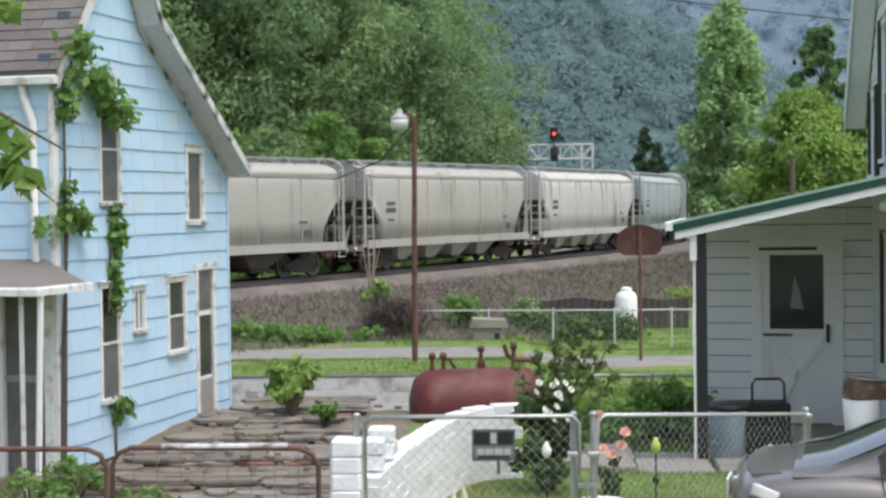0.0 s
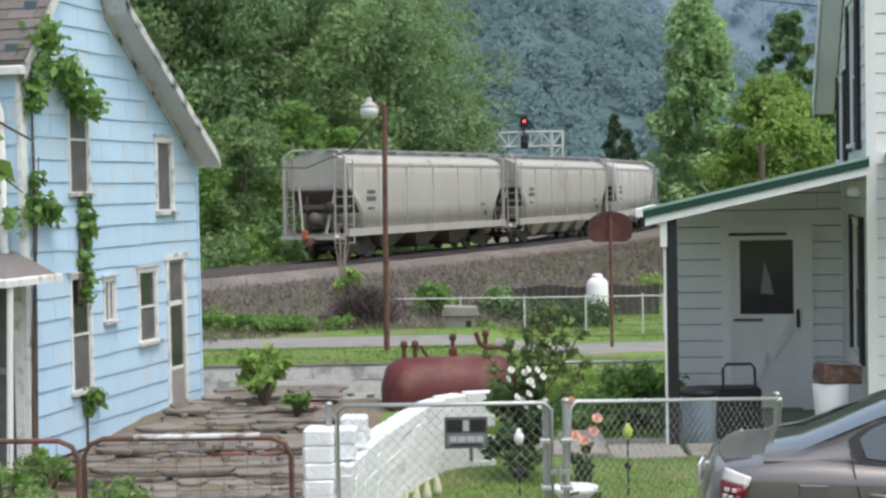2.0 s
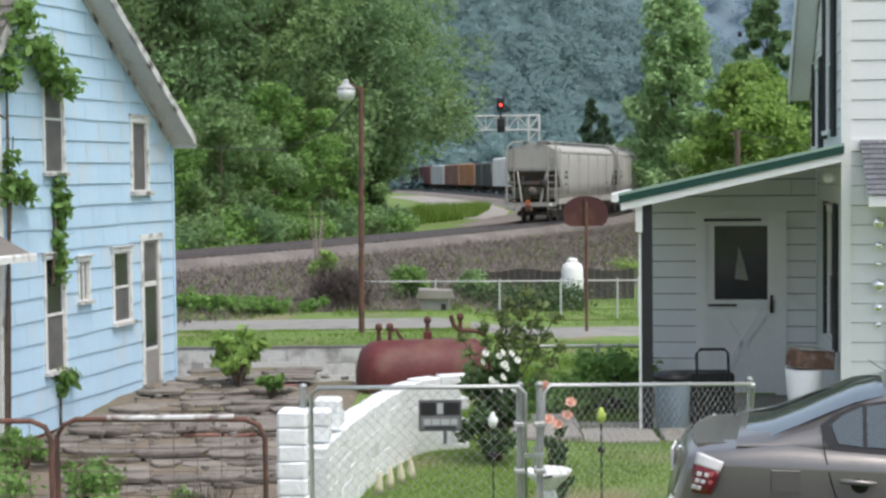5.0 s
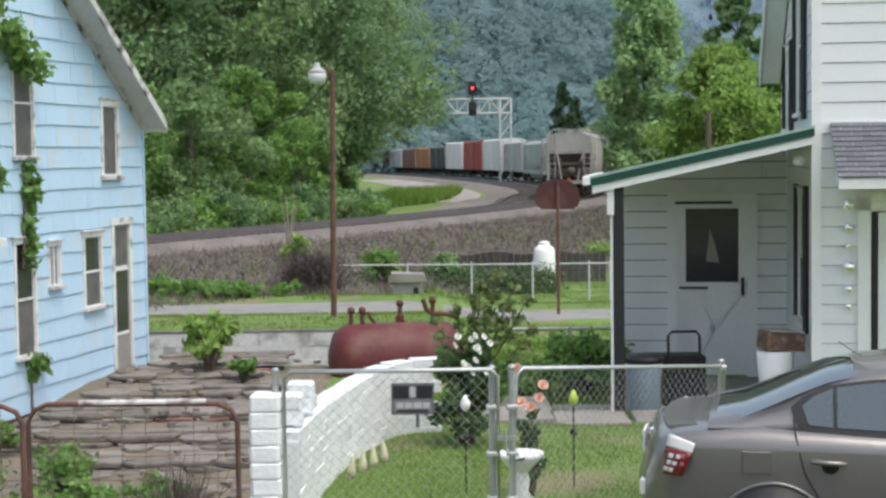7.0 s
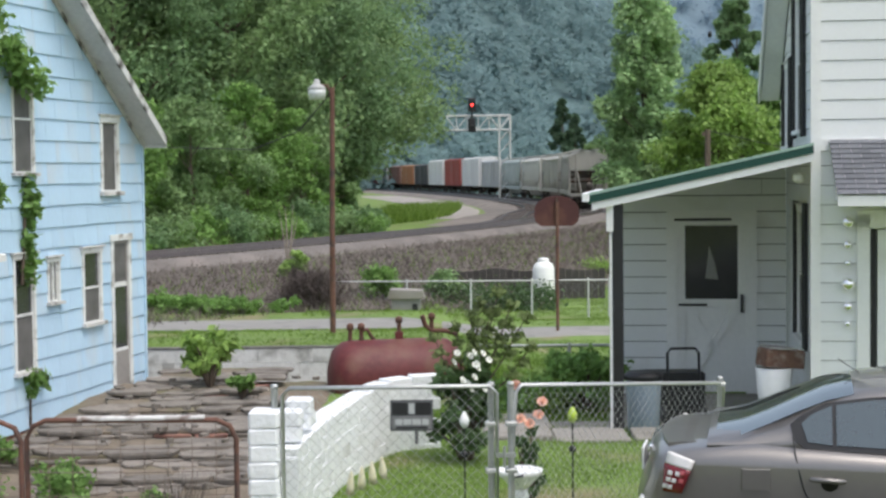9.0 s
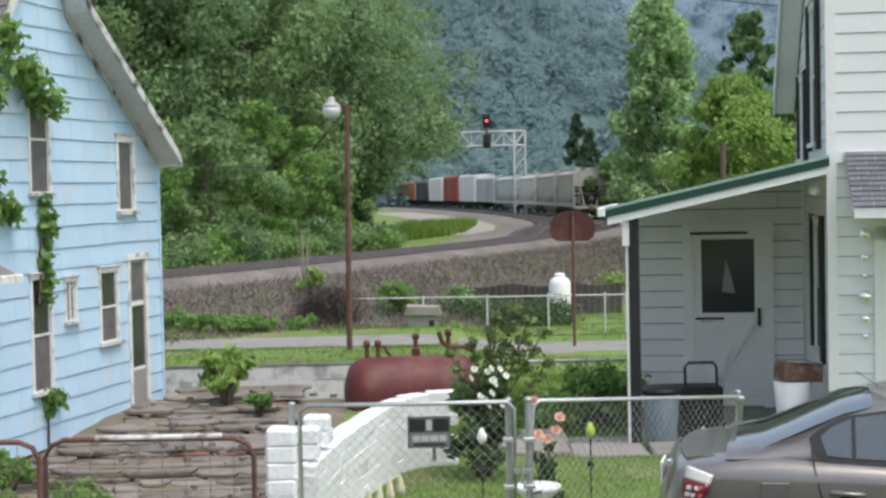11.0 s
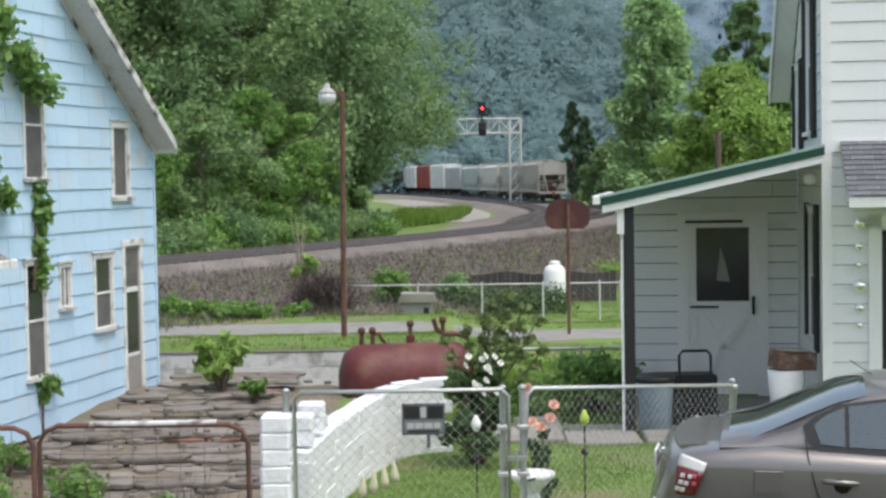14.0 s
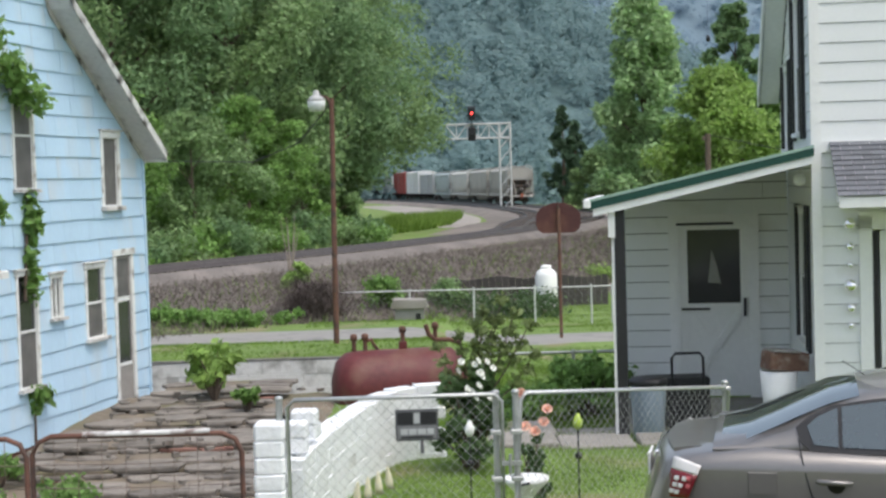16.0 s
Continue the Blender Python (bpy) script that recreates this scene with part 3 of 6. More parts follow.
    part("frieze_board", rake(-0.05, 0.01, 0.019, 0.034), M_FASCIA, h)
    fk = (RZ - FZ) / (RIDGE - D)
    y2 = D - 0.05
    z2 = FZ - fk * 0.05
    part("front_roof", Geo().prism([(RIDGE, RZ + 0.06), (y2, z2 + 0.06), (y2, z2 + 0.12), (RIDGE, RZ + 0.12)], -6.2, 0.1, "x"), M_SHINGLE, h)
    shingle_slope(h, M_SHINGLE, -2.4, 0.12, (y2 - 0.02, z2 + 0.115), (RIDGE, RZ + 0.12), 0.15, 0.3)
    part("front_rake_board", Geo().prism([(RIDGE, RZ - 0.06), (y2, z2 - 0.06), (y2, z2 + 0.11), (RIDGE, RZ + 0.11)], 0.1, 0.122, "x"), M_FASCIA, h)
    part("front_gutter", Geo().box(-6.2, 0.12, y2 - 0.10, y2, z2 - 0.02, z2 + 0.07, b=0.015), M_TRIM, h)
    part("front_soffit", Geo().box(-6.2, 0.1, y2, D - 0.02, z2 + 0.01, z2 + 0.05), M_SOFFIT, h)
    part("downspout", Geo().tube([(-0.3, y2 - 0.03, z2), (-0.28, y2, z2 - 0.15), (-0.18, D - 0.07, z2 - 0.4), (-0.18, D - 0.07, 2.25), (-0.05, D - 0.12, 2.05), (0.12, D - 0.1, 2.0)], 0.045, 8), M_TRIM, h)
    part("corner_board", Geo().box(-0.02, 0.035, D - 0.035, D + 0.07, -0.1, FZ), M_TRIM, h)
    part("far_corner_strip", Geo().box(-0.01, 0.03, -0.03, 0.02, 0, EZ), M_BLUE, h)
    # front lean-to porch roof on a post, door behind
    part("porch_roof", Geo().add([(-5, D, 2.24), (-0.1, D, 2.24), (0.36, D, 2.0), (0.36, D - 1.05, 2.0), (-5, D - 1.05, 2.0),
                                  (-5, D, 2.18), (-0.1, D, 2.18), (0.36, D, 1.94), (0.36, D - 1.05, 1.94), (-5, D - 1.05, 1.94)],
                                 [(0, 4, 3, 1), (1, 3, 2), (5, 6, 8, 9), (6, 7, 8), (0, 5, 9, 4), (4, 9, 8, 3), (3, 8, 7, 2), (2, 7, 6, 1), (1, 6, 5, 0)]), M_SHINGLE, h)
    part("porch_gutter", Geo().box(-5, 0.45, D - 1.14, D - 1.05, 1.92, 2.0, b=0.015).box(0.36, 0.45, D - 1.05, D + 0.0, 1.92, 2.0, b=0.015), M_TRIM, h)
    part("porch_post", Geo().tube([(0.40, D - 1.0, 1.95), (0.30, D - 0.95, -0.3)], 0.032, 8), M_NEWWHITE, h)
    part("porch_post", Geo().box(0.10, 0.135, D - 0.9, D - 0.865, -0.3, 1.98), M_TRIM, h)
    f = new("front_door")
    f.parent = h
    part("door_frame", beam(beam(beam(Geo(), front, -0.7, -0.6, -0.06, 0.04, -0.1, 1.85), front, -0.12, -0.02, -0.06, 0.04, -0.1, 1.85),
                            front, -0.7, -0.02, -0.06, 0.05, 1.85, 1.95), M_TRIM, f)
    part("door_screen", beam(Geo(), front, -0.6, -0.12, -0.05, -0.03, -0.1, 1.85), M_SCREEN, f)
    part("door_rail", beam(Geo(), front, -0.6, -0.12, -0.055, -0.01, 0.95, 1.02), M_DOORGREY, f)
    part("door_step", Geo().box(-1.0, 0.1, D - 0.5, D - 0.02, -0.4, -0.1, b=0.02), M_CONC, h)
    return h


# ---------- white house: local x along the front wall, local y away from the camera ----------
def build_white_house():
    h = thing("white_house", pose(3.82, 16.2, 0, 0, 0, -8), "white clapboard house with a green-edged side porch", "house")

    def front(a, o, z):
        return (a, -o, z)

    def side(a, o, z):
        return (-o, a, z)

    def back(a, o, z):
        return (a, 3.4 - o, z)
    PK, PZ, LZ, L = 0.9, 6.45, 3.72, 4.6

    def slim(z):
        return (0.0, L if z < LZ else L - (z - LZ) / (PZ - LZ) * (L - PK))
    # negative over bares the dark backing as painted shadow lines
    clad(h, "siding_board", M_WHITE, M_LAPSHADE, lambda z: (0.05, 5.0), -0.2, 2.95, 0.2, [(0.55, 1.6, -0.3, 2.15)], front, 3.6, lap=0.014, seed=11, over=-0.007)
    clad(h, "siding_board", M_WHITE, M_LAPSHADE, lambda z: (0.05, 5.0), 3.07, 6.2, 0.2, [], front, 3.6, lap=0.014, seed=12, over=-0.007)
    part("band_board", Geo().box(0.02, 5, -0.035, 0.02, 2.95, 3.07), M_NEWWHITE, h)
    sh = [(2.95, 3.55, 3.05, 4.0), (1.25, 1.95, 3.2, 4.7), (1.0, 1.75, 0.9, 2.3)]
    clad(h, "siding_board", M_WHITE, M_LAPSHADE, slim, -0.2, 6.2, 0.2, sh, side, 3.6, lap=0.014, seed=13, over=-0.007)
    for a0, a1, z0, z1 in sh:
        window(h, side, a0, a1, z0, z1, 0.06, trim=M_NEWWHITE)
        for s0 in (a0 - 0.40, a1 + 0.09):
            st = new("shutter")
            st.parent = h
            part("shutter_frame", beam(beam(Geo(), side, s0, s0 + 0.05, 0.012, 0.05, z0 - 0.08, z1 + 0.1), side, s0 + 0.26, s0 + 0.31, 0.012, 0.05, z0 - 0.08, z1 + 0.1), M_BLACK, st)
            lv = Geo()
            z = z0 - 0.06
            while z < z1 + 0.06:
                beam(lv, side, s0 + 0.05, s0 + 0.26, 0.012, 0.04, z, z + 0.03)
                z += 0.045
            part("louvres", lv, M_BLACK, st)
    part("corner_board", Geo().box(-0.04, 0.06, -0.04, 0.05, -0.3, 6.2), M_NEWWHITE, h)
    part("rear_wall", Geo().box(0.15, 5, L - 0.14, L, -0.3, LZ), M_WHITE, h)
    part("end_wall", Geo().box(4.9, 5.04, 0.15, L, -0.3, 6.2), M_WHITE, h)
    part("floor_slab", Geo().box(0.16, 4.9, 0.16, L - 0.16, -0.1, 0.0), M_DARK, h)
    part("upper_floor", Geo().box(0.16, 4.9, 0.16, L - 0.16, 2.7, 2.8), M_DARK, h)
    # steep rear slope with a wide overhang at its gable
    k = (PZ - LZ) / (PK - L)
    y1 = L + 0.08
    z1 = LZ + k * 0.08
    part("rear_roof", Geo().prism([(PK, PZ + 0.06), (y1, z1 + 0.06), (y1, z1 + 0.2), (PK, PZ + 0.2)], -0.27, 5.1, "x"), M_SHINGLE2, h)
    part("soffit", Geo().prism([(PK, PZ + 0.01), (y1, z1 + 0.01), (y1, z1 + 0.058), (PK, PZ + 0.058)], -0.26, -0.022, "x"), M_SOFFITW, h)
    part("fascia", Geo().prism([(PK, PZ - 0.02), (y1, z1 - 0.02), (y1, z1 + 0.2), (PK, PZ + 0.2)], -0.295, -0.27, "x"), M_NEWWHITE, h)
    part("front_roof", Geo().prism([(PK, PZ + 0.06), (-0.3, 6.2), (-0.3, 6.3), (PK, PZ + 0.2)], -0.27, 5.1, "x"), M_SHINGLE2, h)
    # hood over the front entry
    hood = new("entry_hood")
    hood.parent = h
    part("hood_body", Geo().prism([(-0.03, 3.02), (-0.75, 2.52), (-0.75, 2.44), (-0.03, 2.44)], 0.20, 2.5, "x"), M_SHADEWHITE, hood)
    shingle_slope(hood, M_SHINGLE2, 0.14, 2.3, (-0.80, 2.50), (-0.02, 3.05), 0.085, 0.2, seed=6)
    part("hood_fascia", Geo().box(0.15, 2.5, -0.79, -0.76, 2.40, 2.50), M_NEWWHITE, hood)
    fd = new("entry_door")
    fd.parent = h
    part("door_frame", Geo().box(0.42, 0.55, -0.05, 0.02, -0.2, 2.3).box(0.42, 1.75, -0.05, 0.02, 2.16, 2.34), M_NEWWHITE, fd)
    part("door_leaf", Geo().box(0.63, 1.55, 0.0, 0.05, -0.1, 2.14), M_WHITE, fd)
    part("door_gap", Geo().box(0.56, 0.62, 0.0, 0.04, -0.1, 2.14), M_BLACK, fd)
    # side porch
    clad(h, "siding_board", M_WHITE, M_LAPSHADE, lambda z: (min(-0.04, max(-2.05, (z - 2.9) / 0.2128)), -0.03), -0.18, 2.78, 0.203, [(-1.42, -0.47, -0.05, 2.2)], back, 3.6, lap=0.016, seed=14, over=-0.012)
    p = new("porch_door")
    p.parent = h
    part("door_frame", beam(beam(beam(Geo(), back, -1.5, -1.37, -0.05, 0.045, -0.05, 2.14), back, -0.52, -0.39, -0.05, 0.045, -0.05, 2.14),
                            back, -1.5, -0.39, -0.05, 0.05, 2.14, 2.27), M_NEWWHITE, p)
    leaf = Geo()
    for q in ((-1.37, -1.27, 0.0, 2.14), (-0.62, -0.52, 0.0, 2.14), (-1.27, -0.62, 2.08, 2.14), (-1.27, -0.62, 1.06, 1.16), (-1.27, -0.62, 0.0, 0.12)):
        beam(leaf, back, q[0], q[1], -0.04, 0.02, q[2], q[3])
    beam(leaf, back, -1.27, -0.62, -0.04, -0.005, 0.12, 1.06)
    for s in (-1, 1):
        leaf.add([back(-0.945 - s * 0.3 + d, o, z) if z < 0.5 else back(-0.945 + s * 0.3 + d, o, z) for z in (0.14, 1.04) for d, o in ((-0.05, -0.005), (0.05, -0.005), (0.05, 0.034), (-0.05, 0.034))],
                 [(3, 2, 1, 0), (4, 5, 6, 7), (0, 1, 5, 4), (1, 2, 6, 5), (2, 3, 7, 6), (3, 0, 4, 7)])
    part("door_leaf", leaf, M_NEWWHITE, p)
    part("door_pane", beam(Geo(), back, -1.27, -0.62, -0.03, -0.02, 1.16, 2.08), M_PANE, p)
    part("door_curtain", Geo().add([back(a, o, z) for o in (-0.019, -0.014) for a, z in ((-1.02, 1.42), (-0.86, 1.40), (-0.90, 1.6), (-0.97, 1.82))], [(0, 1, 2, 3), (7, 6, 5, 4), (0, 4, 5, 1), (1, 5, 6, 2), (2, 6, 7, 3), (3, 7, 4, 0)]), M_CURTAIN, p)
    part("door_closer", beam(Geo(), back, -1.35, -1.0, 0.022, 0.05, 1.08, 1.105), M_BLACK, p)
    part("door_handle", beam(Geo(), back, -0.59, -0.555, 0.022, 0.07, 1.0, 1.22), M_BLACK, p)
    part("top_closer", beam(Geo(), back, -1.4, -0.7, 0.05, 0.08, 2.14, 2.17), M_BLACK, p)
    part("porch_floor", Geo().box(-2.15, -0.05, 0.6, 3.38, -0.35, -0.02), M_CONC, h)
    slope = (2.97 - 2.47) / 2.35

    def rz(x):
        return 2.97 + slope * x
    part("porch_roof", Geo().prism([(-2.29, rz(-2.29)), (-0.02, rz(-0.02)), (-0.02, rz(0) + 0.05), (-2.29, rz(-2.29) + 0.05)], -0.12, 3.7, "y"), M_GREENLT, h)
    part("roof_edge", Geo().prism([(-2.31, rz(-2.31) - 0.045), (-0.02, rz(0) - 0.045), (-0.02, rz(0) + 0.032), (-2.31, rz(-2.31) + 0.032)], -0.15, -0.12, "y"), M_GREEN, h, "dark green metal roof edge")
    part("roof_lip", Geo().prism([(-2.33, rz(-2.33) + 0.034), (-0.02, rz(0) + 0.034), (-0.02, rz(0) + 0.062), (-2.33, rz(-2.33) + 0.062)], -0.155, -0.12, "y"), M_GREENLT, h)
    part("roof_fascia", Geo().prism([(-2.27, rz(-2.27) - 0.125), (-0.02, rz(0) - 0.125), (-0.02, rz(0) - 0.047), (-2.27, rz(-2.27) - 0.047)], -0.13, -0.10, "y"), M_NEWWHITE, h)
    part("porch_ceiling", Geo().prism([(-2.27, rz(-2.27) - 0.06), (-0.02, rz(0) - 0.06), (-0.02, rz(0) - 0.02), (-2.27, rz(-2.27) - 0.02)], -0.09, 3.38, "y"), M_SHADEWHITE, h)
    part("side_gutter", Geo().box(-2.37, -2.29, -0.16, 3.7, rz(-2.29) - 0.03, rz(-2.29) + 0.06, b=0.01), M_NEWWHITE, h)
    part("porch_post", Geo().box(-2.06, -1.95, -0.06, 0.05, -0.4, rz(-2) - 0.1), M_BLACK, h, "black square porch post")
    part("post_edge", Geo().box(-2.09, -2.062, -0.05, 0.03, -0.4, rz(-2) - 0.1).box(-2.12, -2.05, -0.09, -0.062, 2.14, rz(-2.05) - 0.1), M_NEWWHITE, h)
    part("porch_post", Geo().box(-2.14, -2.06, 3.0, 3.1, -0.4, rz(-2.1) - 0.05), M_NEWWHITE, h)
    part("porch_light", Geo().lathe([(0.02, 0), (0.06, 0.02), (0.07, 0.08), (0.03, 0.12)], 12, pose(-0.14, 0.25, 2.62)), M_NEWWHITE, h)
    return h


# ---------- train ----------
def car_paint(name, color, dirt=(0.22, 0.195, 0.165), amt=0.2):
    return mat(name, color, 0.6, var=0.1, fine=6, coarse=0.5, bump=0.05, stain=dirt, stain_amt=amt, stain_scale=0.9, stretch=(1.6, 1.6, 0.25))


M_HOP = [car_paint("hopper_tan_grey", (0.40, 0.385, 0.35)), car_paint("hopper_warm_grey", (0.41, 0.395, 0.36)), car_paint("hopper_off_white", (0.54, 0.53, 0.50)),
         car_paint("hopper_blue_grey", (0.40, 0.45, 0.45))]
M_BOX = {"white": car_paint("boxcar_white", (0.66, 0.66, 0.66)), "red": car_paint("boxcar_red", (0.30, 0.06, 0.05)), "brown": car_paint("boxcar_brown", (0.17, 0.08, 0.06)),
         "dark": car_paint("boxcar_dark", (0.05, 0.05, 0.055)), "orange": car_paint("boxcar_orange_brown", (0.32, 0.14, 0.06)), "grey": car_paint("boxcar_grey", (0.42, 0.43, 0.44)),
         "maroon": car_paint("boxcar_maroon", (0.13, 0.045, 0.05))}
M_UNDER = mat("underframe_grime", (0.045, 0.04, 0.037), 0.85, var=0.4)
M_WHEEL = mat("wheel_steel", (0.10, 0.085, 0.075), 0.5, metal=0.5, var=0.3)
# Darkened: shade in the open car ends is put into this rust-stained grey.
M_SLOPE = mat("shaded_rusty_slope_sheet", (0.10, 0.088, 0.078), 0.8, var=0.3, stain=(0.13, 0.07, 0.045), stain_amt=0.5, stain_scale=1.5)
M_MARK = mat("stencil_paint", (0.10, 0.10, 0.10), 0.7, var=0.3, bump=0)
WHEELS = []


def truck(parent, x, wheel_mesh, axle_mesh):
    t = new("truck")
    t.parent = parent
    for s in (-1, 1):
        g = Geo().prism([(-1.15, 0.55), (-0.75, 0.62), (-0.4, 0.75), (0.4, 0.75), (0.75, 0.62), (1.15, 0.55), (1.15, 0.38), (0.7, 0.36), (0.35, 0.2), (-0.35, 0.2), (-0.7, 0.36), (-1.15, 0.38)],
                        s * 1.0 - 0.07, s * 1.0 + 0.07, "y", pose(x, 0, 0))
        for d in (-0.9, 0.9):
            g.box(x + d - 0.14, x + d + 0.14, s * 1.0 - 0.12, s * 1.0 + 0.12, 0.34, 0.6, b=0.03)
        part("side_frame", g, M_UNDER, t)
    part("bolster", Geo().box(x - 0.25, x + 0.25, -1.1, 1.1, 0.55, 0.95, b=0.04), M_UNDER, t)
    for d in (-0.9, 0.9):
        w = part("wheelset", wheel_mesh, None, t, "", pose(x + d, 0, 0.46))
        WHEELS.append((parent, w, x + d))
    return t


def wheelset_mesh():
    g = Geo()
    turn = pose(0, 0, 0, 90, 0, 0)
    for s in (-1, 1):
        g.lathe([(0.46, s * 0.70), (0.46, s * 0.82), (0.40, s * 0.83), (0.36, s * 0.79), (0.17, s * 0.79), (0.14, s * 0.86), (0.10, s * 0.87)], 20, turn)
    g.lathe([(0.09, -0.95), (0.09, 0.95)], 10, turn)
    return g.mesh("wheelset", M_WHEEL)


def section(x, zb, w=1.0):
    """A closed ring of the hopper body at x with its bottom at zb."""
    half = [(0.0, 4.46), (0.75, 4.42), (1.22, 4.24), (1.46, 3.98), (1.53, 3.6), (1.56, 2.9), (1.55, 2.2), (1.50, 1.3)]
    pts = []
    for y, z in half:
        if z >= zb + 0.02:
            pts.append((y, z))
        else:
            pts.append((half[-1][0] if zb < 1.4 else 1.53, zb))
    ring = [(x, y * w, z) for y, z in pts] + [(x, -y * w, z) for y, z in reversed(pts[1:])]
    return ring


def build_hopper(wheel, paint, label, bays=3):
    c = tagged(new("hopper_car"), label, "hopper car", "freight cars")
    HL = 7.75
    rings = []
    for x, zb in ((-7.72, 3.15), (-7.6, 3.02), (-7.1, 2.55), (-6.7, 2.0), (-6.45, 1.3), (6.45, 1.3), (6.7, 2.0), (7.1, 2.55), (7.6, 3.02), (7.72, 3.15)):
        rings.append(section(x, zb))
    body = part("body", Geo().loft(rings), paint, c)
    # upright seams and a top chord along the side sheets
    seam = Geo()
    for s in (-1, 1):
        seam.box(-7.65, 7.65, s * 1.47 - 0.03, s * 1.47 + 0.07, 3.93, 4.05)
        for x in np.linspace(-5.2, 5.2, 5):
            seam.box(x - 0.02, x + 0.02, s * 1.55 - 0.02, s * 1.55 + 0.02, 1.4, 3.9)
    part("seams", seam, paint, body)
    part("side_sill", Geo().box(-7.9, 7.9, 1.50, 1.62, 1.02, 1.34).box(-7.9, 7.9, -1.62, -1.50, 1.02, 1.34), paint, c)
    for e in (-1, 1):
        part("slope_sheet", Geo().prism([(e * 7.5, 2.95), (e * 7.55, 2.88), (e * 5.9, 1.15), (e * 5.7, 1.2)], -1.42, 1.42, "y"), M_SLOPE, c)
    part("centre_sill", Geo().box(-8.1, 8.1, -0.3, 0.3, 0.75, 1.1), M_UNDER, c)
    for i in range(bays):
        x = (i - (bays - 1) / 2) * (10.2 / bays)
        w = 10.2 / bays * 0.48
        rb = [[(x - w, -1.4, 1.3), (x + w, -1.4, 1.3), (x + w, 1.4, 1.3), (x - w, 1.4, 1.3)], [(x - w * 0.32, -0.9, 0.42), (x + w * 0.32, -0.9, 0.42), (x + w * 0.32, 0.9, 0.42), (x - w * 0.32, 0.9, 0.42)]]
        hb = part("discharge_bay", Geo().loft(rb, smooth=False), M_SLOPE if paint is M_HOP[0] else paint, c)
        part("gate", Geo().box(x - w * 0.36, x + w * 0.36, -1.0, 1.0, 0.30, 0.41), M_UNDER, hb)
    # roof walkway on brackets, hatches
    wk = Geo()
    for y in (-0.42, 0.42):
        wk.box(-7.9, 7.9, y - 0.18, y + 0.18, 4.60, 4.64)
    for x in np.linspace(-7.4, 7.4, 9):
        wk.box(x - 0.03, x + 0.03, -0.7, 0.7, 4.40, 4.60)
    part("walkway", wk, M_GALV, c)
    rl = Geo()
    for s in (-1, 1):
        rl.tube([(-7.7, s * 1.0, 4.62), (7.7, s * 1.0, 4.62)], 0.025, 6)
        for x in np.linspace(-7.4, 7.4, 9):
            rl.tube([(x, s * 1.0, 4.3), (x, s * 1.0, 4.62)], 0.02, 5)
    part("roof_rail", rl, M_GALV, c)
    # end platforms, ladders, brake gear
    for e in (-1, 1):
        end = new("car_end")
        end.parent = c
        part("end_platform", Geo().box(min(e * 7.6, e * 8.2), max(e * 7.6, e * 8.2), -1.5, 1.5, 1.06, 1.14).box(min(e * 8.1, e * 8.2), max(e * 8.1, e * 8.2), -1.5, 1.5, 0.9, 1.14), paint, end)
        for s in (-1, 1):
            part("corner_post", Geo().box(e * 7.95 - 0.06, e * 7.95 + 0.06, s * 1.46 - 0.05, s * 1.46 + 0.05, 1.1, 4.3).tube([(e * 7.95, s * 1.46, 4.3), (e * 7.9, s * 1.1, 4.6), (e * 7.7, s * 0.6, 4.62)], 0.045, 6), paint, end)
            ld = Geo()
            for z in np.arange(0.75, 4.2, 0.38):
                ld.tube([(e * 7.5, s * 1.6, z), (e * 7.95, s * 1.6, z)], 0.02, 5)
                ld.tube([(e * 8.0, s * 1.5, z), (e * 8.0, s * 1.0, z)], 0.02, 5)
            ld.box(e * 7.5 - 0.03, e * 7.5 + 0.03, s * 1.58, s * 1.62, 0.7, 4.2)
            ld.box(e * 8.0 - 0.03, e * 8.0 + 0.03, s * 1.0 - 0.03, s * 1.0 + 0.03, 0.7, 4.2)
            part("ladder", ld, paint, end)
            part("slope_brace", Geo().tube([(e * 7.7, s * 0.9, 3.05), (e * 8.0, s * 0.55, 1.15)], 0.06, 6), paint, end)
        part("bulkhead_beam", Geo().box(e * 7.6 - 0.1, e * 7.6 + 0.1, -1.45, 1.45, 2.15, 2.35), M_SLOPE, end)
        for s in (-1, 1):
            part("end_strut", Geo().box(e * 7.3 - 0.12, e * 7.3 + 0.12, s * 0.675 - 0.075, s * 0.675 + 0.075, 1.1, 2.7), M_SLOPE, end)
        part("coupler", Geo().box(min(e * 8.0, e * 8.75), max(e * 8.0, e * 8.75), -0.1, 0.1, 0.75, 0.97, b=0.03).box(e * 8.62 - 0.15, e * 8.62 + 0.15, -0.19, 0.19, 0.68, 1.02, b=0.05), M_RUST, end)
        if e < 0:
            part("brake_cylinder", Geo().lathe([(0.1, 0), (0.26, 0.05), (0.26, 0.7), (0.1, 0.8)], 14, pose(e * 7.55, -0.1, 1.55, 0, -70, 0)), M_SLOPE, end)
            part("brake_wheel", Geo().lathe([(0.04, 0), (0.25, 0.02), (0.25, 0.05), (0.04, 0.06)], 16, pose(e * 8.05, -0.75, 2.2, 0, 90, 0)), M_UNDER, end)
            part("flashing_marker", Geo().box(e * 8.8 - 0.06, e * 8.8 + 0.06, -0.12, 0.12, 0.95, 1.3, b=0.02), M_ORANGE, end)
            part("end_lamp", Geo().lathe([(0.03, 0), (0.09, 0.02), (0.09, 0.08)], 10, pose(e * 8.22, -1.2, 1.0, 0, -90, 0)), M_NEWWHITE, end)
